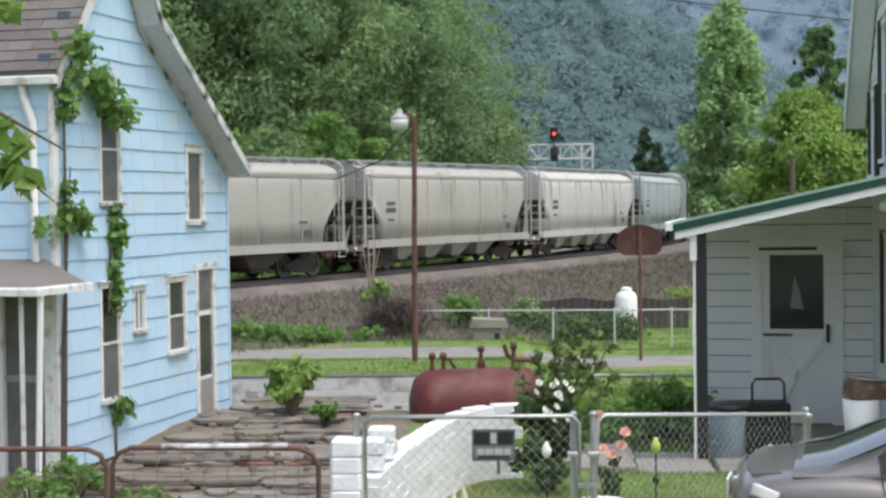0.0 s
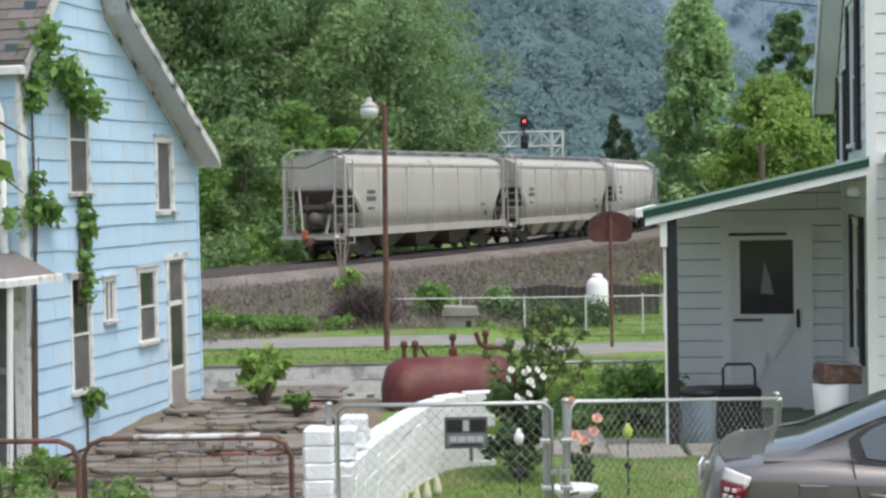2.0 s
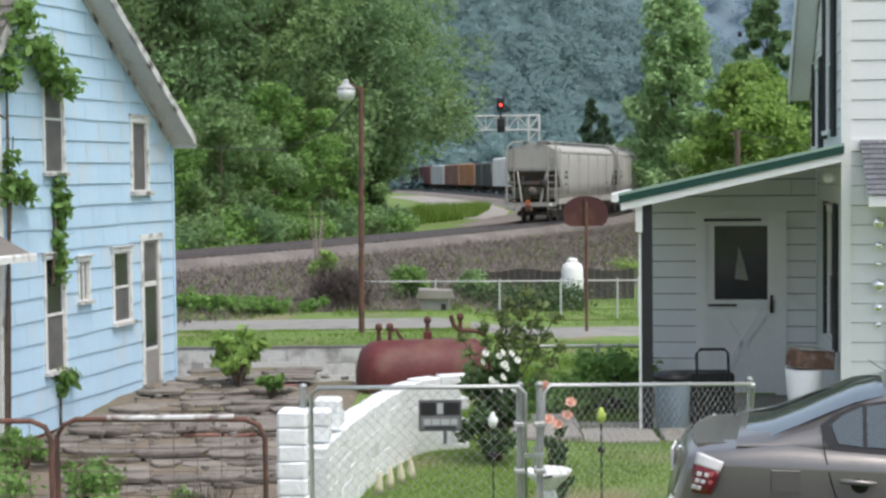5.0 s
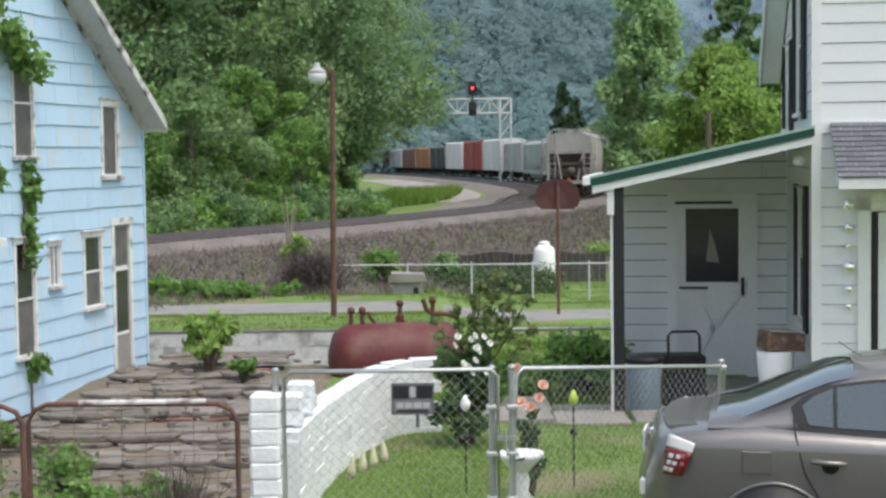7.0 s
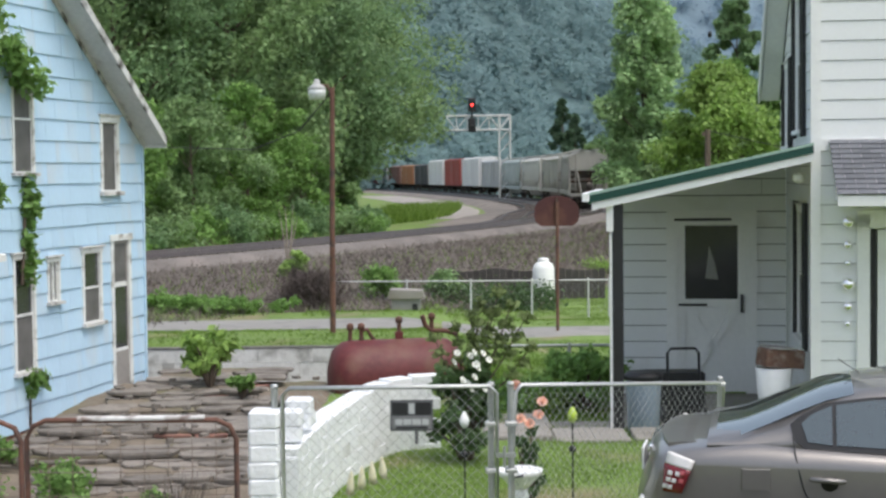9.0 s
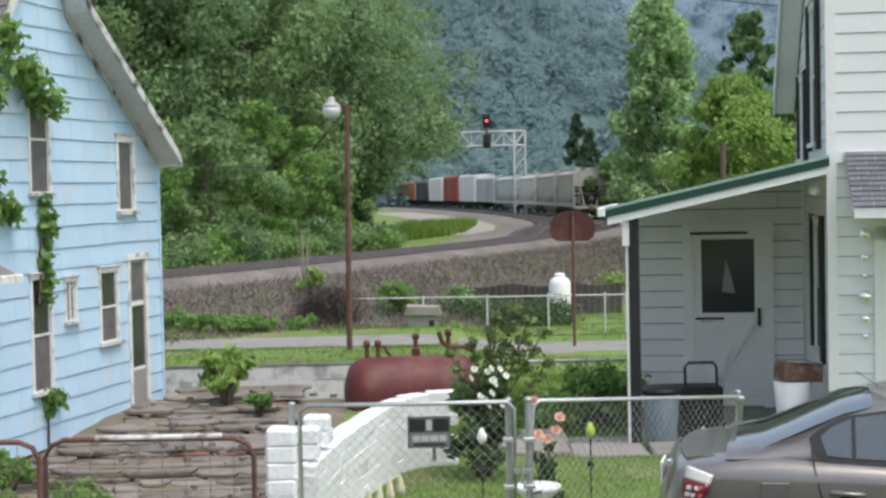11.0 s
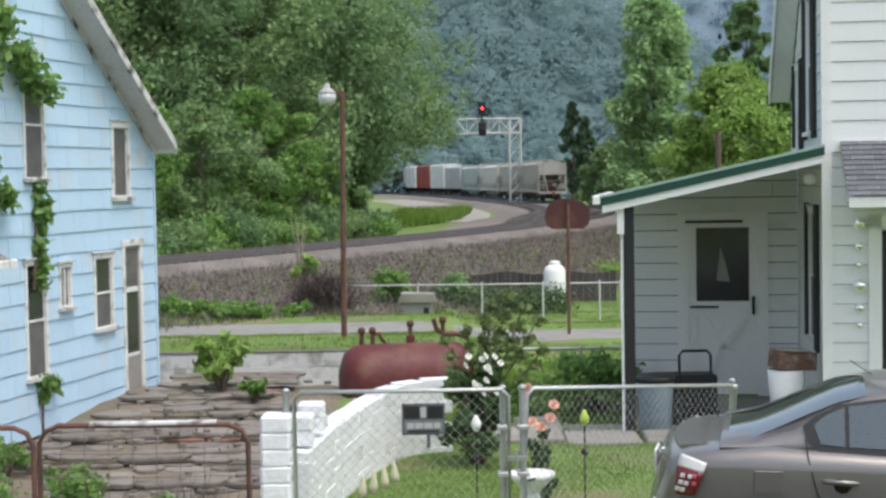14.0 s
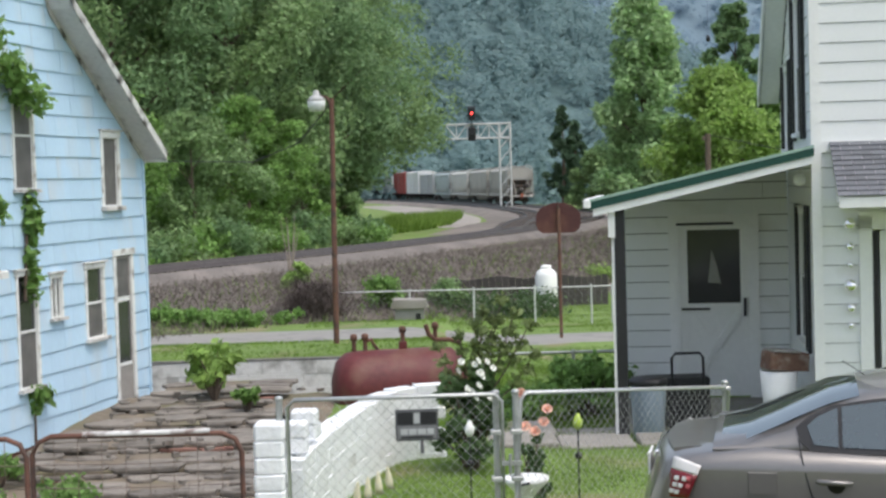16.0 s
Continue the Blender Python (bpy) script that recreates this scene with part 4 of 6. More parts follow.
    # stencilled marks that cannot be read stand as bars
    for s in (-1, 1):
        for x, z, w, h in ((-5.9, 2.75, 0.7, 0.16), (-5.9, 2.45, 0.8, 0.2), (-5.9, 2.1, 0.5, 0.1), (5.6, 1.6, 0.4, 0.25), (5.3, 2.1, 0.5, 0.1)):
            o = -s * x if s > 0 else x
            part("stencil_bar", Geo().box(o - w / 2, o + w / 2, s * 1.562 - 0.008, s * 1.562 + 0.008, z, z + h), M_MARK, body)
    truck(c, -5.9, wheel, None)
    truck(c, 5.9, wheel, None)
    return c


def build_boxcar(wheel, paint, label, height=4.9, half=7.6):
    c = tagged(new("boxcar"), label, "boxcar", "freight cars")
    prof = [(-1.52, 1.1), (1.52, 1.1), (1.52, height - 0.25), (1.2, height - 0.08), (0, height), (-1.2, height - 0.08), (-1.52, height - 0.25)]
    part("body", Geo().prism(prof, -half, half, "x"), paint, c)
    post = Geo().box(-0.05, 0.05, -0.02, 0.04, 1.15, height - 0.3).mesh("side_post", paint)
    for s in (-1, 1):
        for x in np.linspace(-half + 0.3, half - 0.3, 14):
            if abs(x) > 1.6:
                part("side_post", post, None, c, "", pose(x, s * 1.52, 0, 0, 0, 0 if s > 0 else 180))
    for s in (-1, 1):
        part("sliding_door", Geo().box(-1.5, 1.5, s * 1.57 - 0.03, s * 1.57 + 0.03, 1.15, height - 0.35), paint, c)
        part("end_ladder", Geo().box(-half - 0.03, -half, s * 1.2, s * 1.3, 1.1, height - 0.3), M_GALV, c)
    part("centre_sill", Geo().box(-half - 0.5, half + 0.5, -0.3, 0.3, 0.75, 1.08), M_UNDER, c)
    part("coupler", Geo().box(half, half + 0.95, -0.1, 0.1, 0.75, 0.97, b=0.03), M_RUST, c)
    truck(c, -half + 1.7, wheel, None)
    truck(c, half - 1.7, wheel, None)
    return c


M_ORANGE = mat("orange_marker", (0.42, 0.11, 0.05), 0.5, var=0.2)
SPEED = 9.15
CAR_STEP = 17.5
TRAIN = []


def build_train():
    wheel = wheelset_mesh()
    order = [("h", 0, "tan-grey covered hopper car, last of the freight train"), ("h", 1, "warm grey covered hopper car with stencil marks"),
             ("h", 2, "off-white covered hopper car streaked with dirt"), ("h", 3, "pale blue-grey covered hopper car"),
             ("b", "grey", "light grey boxcar with ribbed sides"), ("b", "white", "tall plain white boxcar with ribbed sides"), ("b", "red", "brick-red boxcar with ribbed sides"), ("b", "white", "plain white boxcar with ribbed sides"),
             ("b", "dark", "dark grimy boxcar with ribbed sides"), ("b", "orange", "orange-brown boxcar with ribbed sides"), ("b", "brown", "dull brown boxcar with ribbed sides"), ("b", "grey", "light grey boxcar with ribbed sides"),
             ("b", "maroon", "dark maroon boxcar with ribbed sides"), ("b", "dark", "dark grimy boxcar with ribbed sides"), ("b", "white", "plain white boxcar with ribbed sides"), ("b", "grey", "light grey boxcar with ribbed sides")]
    for i, (k, p, label) in enumerate(order):
        if k == "h":
            c = build_hopper(wheel, M_HOP[p], label, bays=3 if p == 0 else 4)
        else:
            c = build_boxcar(wheel, M_BOX[p], label, 5.15 if p in ("red", "white") else 4.6)
        TRAIN.append((c, i * CAR_STEP))


# where the last car's rear end is on the line at 7 s
S7 = station(107.5)


def car_pose(s):
    a, b = along(s - 5.9), along(s + 5.9)
    return pose((a[0] + b[0]) / 2, (a[1] + b[1]) / 2, 0, 0, 0, math.degrees(math.atan2(b[1] - a[1], b[0] - a[0])))


def motions():
    for c, gap in TRAIN:
        walk(c, [(t, car_pose(S7 + SPEED * (t - 7) + 8.2 + gap)) for t in np.arange(0, 16.01, 0.5)])
    # the wheels of the last two cars turn
    step = 1 / 15
    for parent, w, x in WHEELS:
        if parent in (TRAIN[0][0], TRAIN[1][0]):
            walk(w, [(t, pose(x, 0, 0.46, 0, math.degrees(SPEED * t / 0.46), 0)) for t in np.arange(0, 16.01, step)])


# ---------- plants ----------
def build_tree(name, m, label, height, spread, material, rng, clumps=70, per=120, size=0.28, trunk=0.3, low=0.25, cone=False, lean=0.0, group="trees", puff=0.2):
    t = thing(name, m, label, "tree", group)
    tr = Geo()
    tops = [(0, 0, -0.6), (0.1, 0.05, height * 0.3), (0.05 + lean * 0.5, -0.1, height * 0.6), (lean, 0, height * 0.92)]
    tr.tube(tops, [trunk * 1.15, trunk * 0.8, trunk * 0.45, trunk * 0.1], 9)
    blobs = []
    for i in range(clumps):
        k = low + (1 - low) * (i + rng.random()) / clumps
        wide = (1 - k) ** 0.8 if cone else math.sin(math.pi * min(1, (k - low) / (1 - low) * 0.82 + 0.16)) ** 0.7
        r = spread * wide * math.sqrt(rng.random()) * (0.75 + 0.4 * rng.random())
        a = rng.random() * 6.283
        x, y, z = r * math.cos(a) + lean * k, r * math.sin(a), height * k
        blobs.append((x, y, z, spread * (0.13 if cone else puff) * (0.7 + 0.6 * rng.random())))
        if i % 4 == 0 and not cone:
            z0 = max(height * 0.15, z - r * 0.7 - 0.5)
            tr.tube([(lean * z0 / height, 0, z0), (x * 0.5, y * 0.5, (z0 + z) / 2 + 0.2), (x, y, z)], [trunk * 0.3, trunk * 0.2, 0.03], 5)
    part("trunk", tr, M_BARK, t)
    part("crown", leaves("crown", material, blobs, per, size, rng), None, t)
    return t


def build_bush(name, m, label, w, h, material, rng, n=14, per=110, size=0.05, category="bush", group=""):
    t = thing(name, m, label, category, group)
    st = Geo()
    blobs = []
    for i in range(n):
        a, r = rng.random() * 6.283, w * math.sqrt(rng.random()) * 0.75
        z = h * (0.25 + 0.65 * rng.random()) * (1 - 0.35 * (r / w))
        blobs.append((r * math.cos(a), r * math.sin(a), z, w * 0.36))
        st.tube([(0, 0, -0.08), (blobs[-1][0] * 0.5, blobs[-1][1] * 0.5, z * 0.6), blobs[-1][:3]], [0.02, 0.012, 0.005], 5)
    part("stem", st, M_BARK, t)
    part("foliage", leaves("foliage", material, blobs, per, size, rng, shell=0.3), None, t)
    return t


def gz(x, y):
    return ground_z(x, y)


def build_trees():
    r = np.random.default_rng(21)
    # the wood behind the tracks
    spots = [(-34, 78, 26, 8), (-25, 84, 27, 8), (-18.5, 90, 28, 8.5), (-13, 97, 27, 8), (-9.5, 106, 27, 7), (-8.0, 116, 24, 7), (-27, 98, 32, 9), (-18, 110, 34, 9),
             (-11, 126, 30, 8), (-40, 92, 32, 9), (-44, 70, 26, 8), (-9.0, 158, 35, 10.5)]
    for i, (x, y, h, s) in enumerate(spots):
        build_tree("tree", pose(x, y, gz(x, y)), "tall broadleaf tree in full green leaf behind the tracks", h * 0.7, s, (L_DEEP, L_MID)[i % 2], r, clumps=120, per=330, size=0.18, trunk=0.42 if y < 130 else 0.16, low=0.06 if x < -12 else 0.26, puff=0.24)
    # young growth along the edge of the wood
    for x, y, h, s in [(-19, 68, 7, 3.2), (-15.5, 73, 8, 3.5), (-12.5, 79, 7, 3.5), (-10.5, 85, 8, 3.5), (-9.5, 91, 7.5, 3.2), (-8.2, 98, 6.0, 2.6), (-23, 64, 8, 3.5), (-7.5, 110, 5, 2.6)]:
        build_tree("sapling", pose(x, y, gz(x, y)), "young light green tree at the edge of the wood", h, s, L_MID if h < 7.5 else L_VINE, r, clumps=60, per=190, size=0.12, trunk=0.1, low=0.05, group="saplings")
    # dark undergrowth close behind the rails
    for i in range(16):
        k = int(station(52) + i * 2.4)
        p = TRACK[k] - TSIDE[k] * (4.2 + 1.6 * r.random())
        build_bush("undergrowth_bush", pose(p[0], p[1], -0.6), "dark green undergrowth close behind the rails", 1.3 + 0.6 * r.random(), 1.3 + 1.3 * r.random(), (L_DEEP, L_MID, L_VINE)[i % 3], r, n=16, per=75, size=0.11, group="undergrowth")
    # trees on the far side of the line
    build_tree("tree", pose(15.1, 118, -0.5), "tall narrow light green tree beyond the line", 17.5, 3.1, L_PALE, r, clumps=120, per=230, size=0.2, low=0.05, puff=0.34)
    build_tree("tree", pose(13.9, 80, -0.8), "rounded yellow-green tree beyond the lawn", 8.6, 2.9, L_LIGHT, r, clumps=90, per=220, size=0.15, low=0.12, puff=0.3)
    build_tree("tree", pose(20.5, 92, -0.8), "rounded yellow-green tree beyond the lawn", 8.8, 3.6, L_VINE, r, clumps=60, per=200, size=0.18, low=0.12)
    build_tree("tree", pose(35.5, 190, 0), "dark green broadleaf tree on the slope", 23, 4.2, L_DEEP, r, clumps=70, per=130, size=0.5, low=0.1)
    build_tree("tree", pose(27.5, 150, 0), "pale green tree on the slope", 13, 3.5, L_VINE, r, clumps=60, per=130, size=0.4, low=0.1)
    for x, y, h in ((16.5, 215, 13), (19, 225, 11), (22, 190, 9)):
        build_tree("conifer", pose(x, y, -0.3), "dark green conifer beside the line", h, 3.2, L_CON, r, clumps=60, per=90, size=0.4, low=0.06, cone=True, group="conifers")
    for x, y, h, s in ((15, 100, 5, 3), (19, 104, 7, 3.5), (23, 110, 8, 4), (14.5, 145, 6, 3), (18.5, 160, 6, 3.5), (26, 130, 7, 3.5), (-16, 190, 9, 4), (-22, 240, 12, 6)):
        build_tree("sapling", pose(x, y, -0.5), "young green tree beside the line", h, s, L_MID, r, clumps=40, per=110, size=0.3, trunk=0.1, low=0.05, group="saplings")


def build_hills():
    """Wooded slopes: a bare rise clothed in many leafy crowns."""
    r = np.random.default_rng(5)

    def slope(name, material, label, cx, cy, rx, ry, top, count, size, per):
        v, f = [], []
        n, q = 40, 20
        for j in range(q + 1):
            for i in range(n):
                a, k = 6.283 * i / n, 1 - j / q
                x, y = cx + rx * k * math.cos(a), cy + ry * k * math.sin(a)
                v.append((x, y, -3 + top * (0.5 + 0.5 * math.cos(math.pi * k)) * (1 + 0.12 * noise.noise((x * 0.01, y * 0.01, 3)))))
        for j, i in itertools.product(range(q), range(n)):
            f.append((j * n + i, j * n + (i + 1) % n, (j + 1) * n + (i + 1) % n, (j + 1) * n + i))
        tagged(new("hill", fast_mesh("hill", np.array(v), np.array(f), material)), label, "hill", kind="structure")
        blobs = []
        while len(blobs) < count:
            a, k = r.random() * 6.283, math.sqrt(r.random())
            x, y = cx + rx * k * math.cos(a), cy + ry * k * math.sin(a)
            if y > cy + ry * 0.15 or abs(x) > 0.32 * y + 5:
                continue
            z = -3 + top * (0.5 + 0.5 * math.cos(math.pi * k)) * (1 + 0.12 * noise.noise((x * 0.01, y * 0.01, 3)))
            s = size * (0.6 + 0.8 * r.random())
            blobs.append((x, y, z + s * 0.7, s))
            blobs.append((x + r.normal() * s * 0.5, y + r.normal() * s * 0.5, z + s * 1.5, s * 0.6))
        canopy = leaves("forest", material, blobs, per, size * 0.15, r, squash=1.25, shell=0.3, flat=1.6, face=1.4)
        tagged(new("forest", canopy), "dense summer forest covering the " + label, "forest", kind="stuff")
    # both slopes wear the haze-tinted leaf colours
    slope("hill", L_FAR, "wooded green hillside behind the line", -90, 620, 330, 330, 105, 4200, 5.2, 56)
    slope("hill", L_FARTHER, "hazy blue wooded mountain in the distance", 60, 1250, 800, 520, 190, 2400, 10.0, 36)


# ---------- fences ----------
def diamond_mesh(x0, x1, z0, z1, y, pitch=0.055, r=0.0016):
    """Woven wire between the rails of a chain-link fence."""
    g = Geo()
    h = z1 - z0
    for s in (1, -1):
        a = x0 - h
        while a < x1 + h:
            p, q = (a, z0), (a + s * h, z1)
            ts = [0.0, 1.0]
            for lim in (x0, x1):
                if q[0] != p[0]:
                    ts.append((lim - p[0]) / (q[0] - p[0]))
            ts = sorted(t for t in ts if 0 <= t <= 1)
            for u, w in zip(ts, ts[1:]):
                m = p[0] + (q[0] - p[0]) * (u + w) / 2
                if x0 <= m <= x1 and w - u > 0.01:
                    g.tube([(p[0] + (q[0] - p[0]) * k, y + s * r, p[1] + h * k) for k in (u, w)], r, 3, ends=False)
            a += pitch * 1.414
    return g


def build_front_fence():
    f = thing("chain_link_gate", pose(0, 11, 0.05), "galvanised double chain-link gate across the yard", "gate")
    # one leaf shut, the other swung back beside the parked car on falling ground
    for a, b, m in ((-1.13, 0.37, Matrix()), (0.0, 2.62, pose(0.43, 0, 0, 0, 5.6, 46.4))):
        leaf = new("gate_leaf")
        leaf.parent = f
        leaf.matrix_basis = m
        part("gate_frame", Geo().tube([(a, 0, 0.05), (a, 0, 1.17), (a + 0.05, 0, 1.22), (b - 0.05, 0, 1.22), (b, 0, 1.17), (b, 0, 0.05), (a, 0, 0.05)], 0.016, 8), M_GALV, leaf)
        tagged(part("wire_mesh", diamond_mesh(a, b, 0.05, 1.22, 0.0), M_WIRE, leaf), kind="stuff")
    for x, y, h in ((-1.19, 0.05, 1.22), (0.33, 0.05, 1.22), (0.47, 0.05, 1.22), (2.28, 1.98, 0.99)):
        post = part("fence_post", Geo().tube([(x, y, -0.4), (x, y, h)], 0.024, 10).lathe([(0.028, h - 0.01), (0.028, h + 0.015), (0.012, h + 0.025)], 10, pose(x, y, 0)), M_GALV, f)
        for z in (0.3, 0.62, 0.95):
            part("hinge_clip", Geo().box(x - 0.042, x + 0.042, y - 0.06, y + 0.04, z - 0.015, z + 0.015, b=0.006), M_GALV, post)
    part("gate_latch", Geo().box(0.36, 0.5, -0.03, 0.0, 0.72, 0.75).tube([(0.42, -0.03, 0.65), (0.42, -0.03, 0.8)], 0.012, 6), M_GALV, f)
    sign = thing("warning_sign", pose(-0.225, 10.965, 1.075), "small black and white warning sign wired to the gate", "sign")
    part("sign_plate", Geo().box(-0.15, 0.15, -0.006, 0.0, -0.11, 0.11), M_SIGNGREY, sign)
    for x in (-0.082, 0.082):
        part("black_panel", Geo().box(x - 0.054, x + 0.054, -0.011, -0.007, 0.005, 0.092), M_BLACK, sign)
    part("emblem", Geo().box(-0.02, 0.02, -0.011, -0.007, 0.012, 0.085), M_SIGNPALE, sign)
    part("text_panel", Geo().box(-0.136, 0.136, -0.010, -0.007, -0.095, -0.005), M_SIGNMID, sign)
    for x, w in ((-0.09, 0.05), (-0.03, 0.055), (0.035, 0.06), (0.095, 0.045)):
        part("text_bar", Geo().box(x - w / 2, x + w / 2, -0.014, -0.0105, -0.065, -0.025), M_SIGNPALE, sign)
    part("text_bar", Geo().box(-0.11, 0.11, -0.014, -0.0105, -0.09, -0.078), M_BLACK, sign)
    part("hanger", Geo().box(0.02, 0.045, -0.004, 0.0, -0.2, -0.112), M_SIGNGREY, sign)
    # rusty ornamental fence
    g = thing("rusty_fence", pose(0, 10.5, 0.0), "rusty old tube-and-wire fence before the blue house", "fence")
    for a, b in ((-2.79, -1.39), (-4.4, -2.83)):
        sec = new("fence_section")
        sec.parent = g
        part("tube_frame", Geo().tube([(a, 0, -0.2), (a, 0, 1.02), (a + 0.04, 0, 1.1), (a + 0.13, 0, 1.14), (b - 0.13, 0, 1.13), (b - 0.04, 0, 1.09), (b, 0, 1.0), (b, 0, -0.2)], 0.018, 8), M_RUST, sec)
        w = Geo()
        for x in np.arange(a + 0.14, b - 0.05, 0.16):
            w.tube([(x, 0, 0.0), (x + 0.004, 0.003, 1.12)], 0.003, 4, ends=False)
        for z in np.arange(0.15, 1.1, 0.16):
            w.tube([(a, 0, z), ((a + b) / 2, 0.01, z - 0.012), (b, 0, z)], 0.003, 4, ends=False)
        tagged(part("wire_grid", w, M_RUSTWIRE, sec), kind="stuff")
    part("top_rail", Geo().tube([(-2.45, 0, 1.145), (-1.6, 0, 1.145)], 0.021, 8), M_FLAKE, g, "flaking white-painted top rail")
    # fences beyond
    far = thing("wire_fence", pose(0, 53, 0), "low galvanised chain-link fence beyond the lane", "fence")
    part("top_rail", Geo().tube([(-3.6, 0, -0.8), (1.0, 0, -0.83), (5.0, 0, -0.84), (9, 0, -0.84)], 0.025, 6), M_PALE, far)
    for x in (-3.6, -1.2, 0.95, 3.0, 4.9, 5.6, 7.5):
        part("post", Geo().tube([(x, 0, -2.2), (x, 0, -0.75)], 0.035, 6), M_PALE, far)
    tagged(part("wire_mesh", diamond_mesh(-3.6, 9, -1.95, -0.82, 0.0, 0.16, 0.0022), M_WIRE, far), kind="stuff")
    mid = thing("wire_fence", pose(0, 20, 0), "thin galvanised rail fence in the back yard", "fence")
    part("top_rail", Geo().tube([(0.45, 0, 0.57), (3.6, 0, 0.56)], 0.02, 6), M_GALV, mid)
    for x in (0.47, 1.6, 2.9):
        part("post", Geo().tube([(x, 0, -0.3), (x, 0, 0.6)], 0.025, 6), M_GALV, mid)
    pk = thing("plank_fence", pose(0, 61, 0), "dark weathered plank fence behind the lawn", "fence")
    pm = Geo().box(-0.12, 0.12, -0.015, 0.015, -2.4, -0.95).mesh("plank", M_PLANK)
    for i in range(24):
        part("plank", pm, None, pk, "", pose(0.3 + i * 0.255, 0.02 * math.sin(i), -0.12 * math.sin(i * 0.7) * 0.5))


def build_white_wall():
    """Low wall of white-painted blocks from the gate pillar round to the rose bed."""
    w = thing("garden_wall", pose(0, 0, 0.05), "low curved garden wall of white-painted blocks", "wall")
    pts = spline([(-1.14, 11.2), (-1.09, 12.3), (-0.97, 13.4), (-0.78, 14.35), (-0.5, 15.12), (0.04, 15.35)], 0.05)
    n = len(pts)
    d = np.gradient(pts, axis=0)
    rnd = random.Random(9)
    core = Geo()
    for i in range(0, n - 4, 4):
        a, b = pts[i], pts[i + 4]
        ang = math.degrees(math.atan2(b[1] - a[1], b[0] - a[0]))
        L = math.hypot(b[0] - a[0], b[1] - a[1])
        core.box(-0.01, L + 0.01, -0.092, 0.092, -0.2, 0.69, pose(a[0], a[1], 0, 0, 0, ang))
    part("core", core, M_WBLOCK, w)
    long = Geo().box(-0.142, 0.142, -0.1, 0.1, 0.0, 0.107, b=0.007).mesh("block", M_WBLOCK)
    short = Geo().box(-0.09, 0.09, -0.1, 0.1, 0.0, 0.105, b=0.018).mesh("block", M_WBLOCK)
    for r in range(7):
        i = 3 if r % 2 else 0
        while i + 6 < n:
            c = pts[min(i + 3, n - 1)]
            dd = d[min(i + 3, n - 1)]
            ang = math.degrees(math.atan2(dd[1], dd[0]))
            part("block", long, None, w, "", pose(c[0] + rnd.uniform(-.006, .006), c[1], r * 0.109 - 0.055 * math.sin(math.pi * min(1, i / (n - 8))) + rnd.uniform(-.003, .003), rnd.uniform(-0.6, 0.6), 0, ang + rnd.uniform(-0.8, 0.8)))
            i += 6
    for i, hgt in ((5, 2), (17, 2), (19, 1)):
        for r in range(hgt):
            c, dd = pts[i], d[i]
            part("block", short, None, w, "", pose(c[0], c[1], 0.79 + r * 0.11, 0, 0, math.degrees(math.atan2(dd[1], dd[0])) + rnd.uniform(-4, 4)))
    p = thing("gate_pillar", pose(-1.255, 11.0, 0), "white-painted block pillar at the end of the garden wall", "pillar")
    part("core", Geo().box(-0.085, 0.085, -0.085, 0.085, -0.1, 1.08), M_WBLOCK, p)
    bm = Geo().box(-0.106, 0.106, -0.106, 0.106, 0, 0.112, b=0.018).mesh("block", M_WBLOCK)
    for r in range(10):
        part("block", bm, None, p, "", pose(rnd.uniform(-.006, .006), rnd.uniform(-.006, .006), -0.05 + r * 0.118, 0, 0, rnd.uniform(-3, 3)))


def build_old_wall():
    w = thing("retaining_wall", pose(0, 23, 0), "stained whitewashed concrete block retaining wall", "wall")
    part("core", Geo().box(-6.5, -1.2, -0.07, 0.1, -0.9, 0.2), M_MORTAR, w)
    bm = Geo().box(-0.198, 0.198, -0.076, 0.1, 0, 0.197, b=0.005).mesh("block", M_OLDWALL)
    rnd = random.Random(2)
    for r in range(6):
        for i in range(13):
            part("block", bm, None, w, "", pose(-6.3 + i * 0.4 + (0.2 if r % 2 else 0), rnd.uniform(-.006, .006), -0.95 + r * 0.2, 0, 0, rnd.uniform(-.6, .6)))
    part("coping", Geo().box(-6.5, -1.2, -0.085, 0.12, 0.25, 0.272, b=0.008), M_COPING, w)


def rough_stone(rnd, w, d, h, n=9):
    """A flat field stone with an uneven outline, its base at z = 0."""
    ring = []
    for i in range(n):
        a = 2 * math.pi * (i + rnd.uniform(-0.25, 0.25)) / n
        k = 1 / max(abs(math.cos(a)), abs(math.sin(a))) ** 0.85 * rnd.uniform(0.86, 1.04)
        ring.append((w / 2 * k * math.cos(a), d / 2 * k * math.sin(a)))
    low = [(x * 0.96, y * 0.96, 0) for x, y in ring]
    mid = [(x, y, h * rnd.uniform(0.55, 0.8)) for x, y in ring]
    top = [(x * 0.965 + rnd.uniform(-.008, .008), y * 0.95, h * rnd.uniform(0.9, 1.1)) for x, y in ring]
    return Geo().loft([low, mid, top], smooth=False)


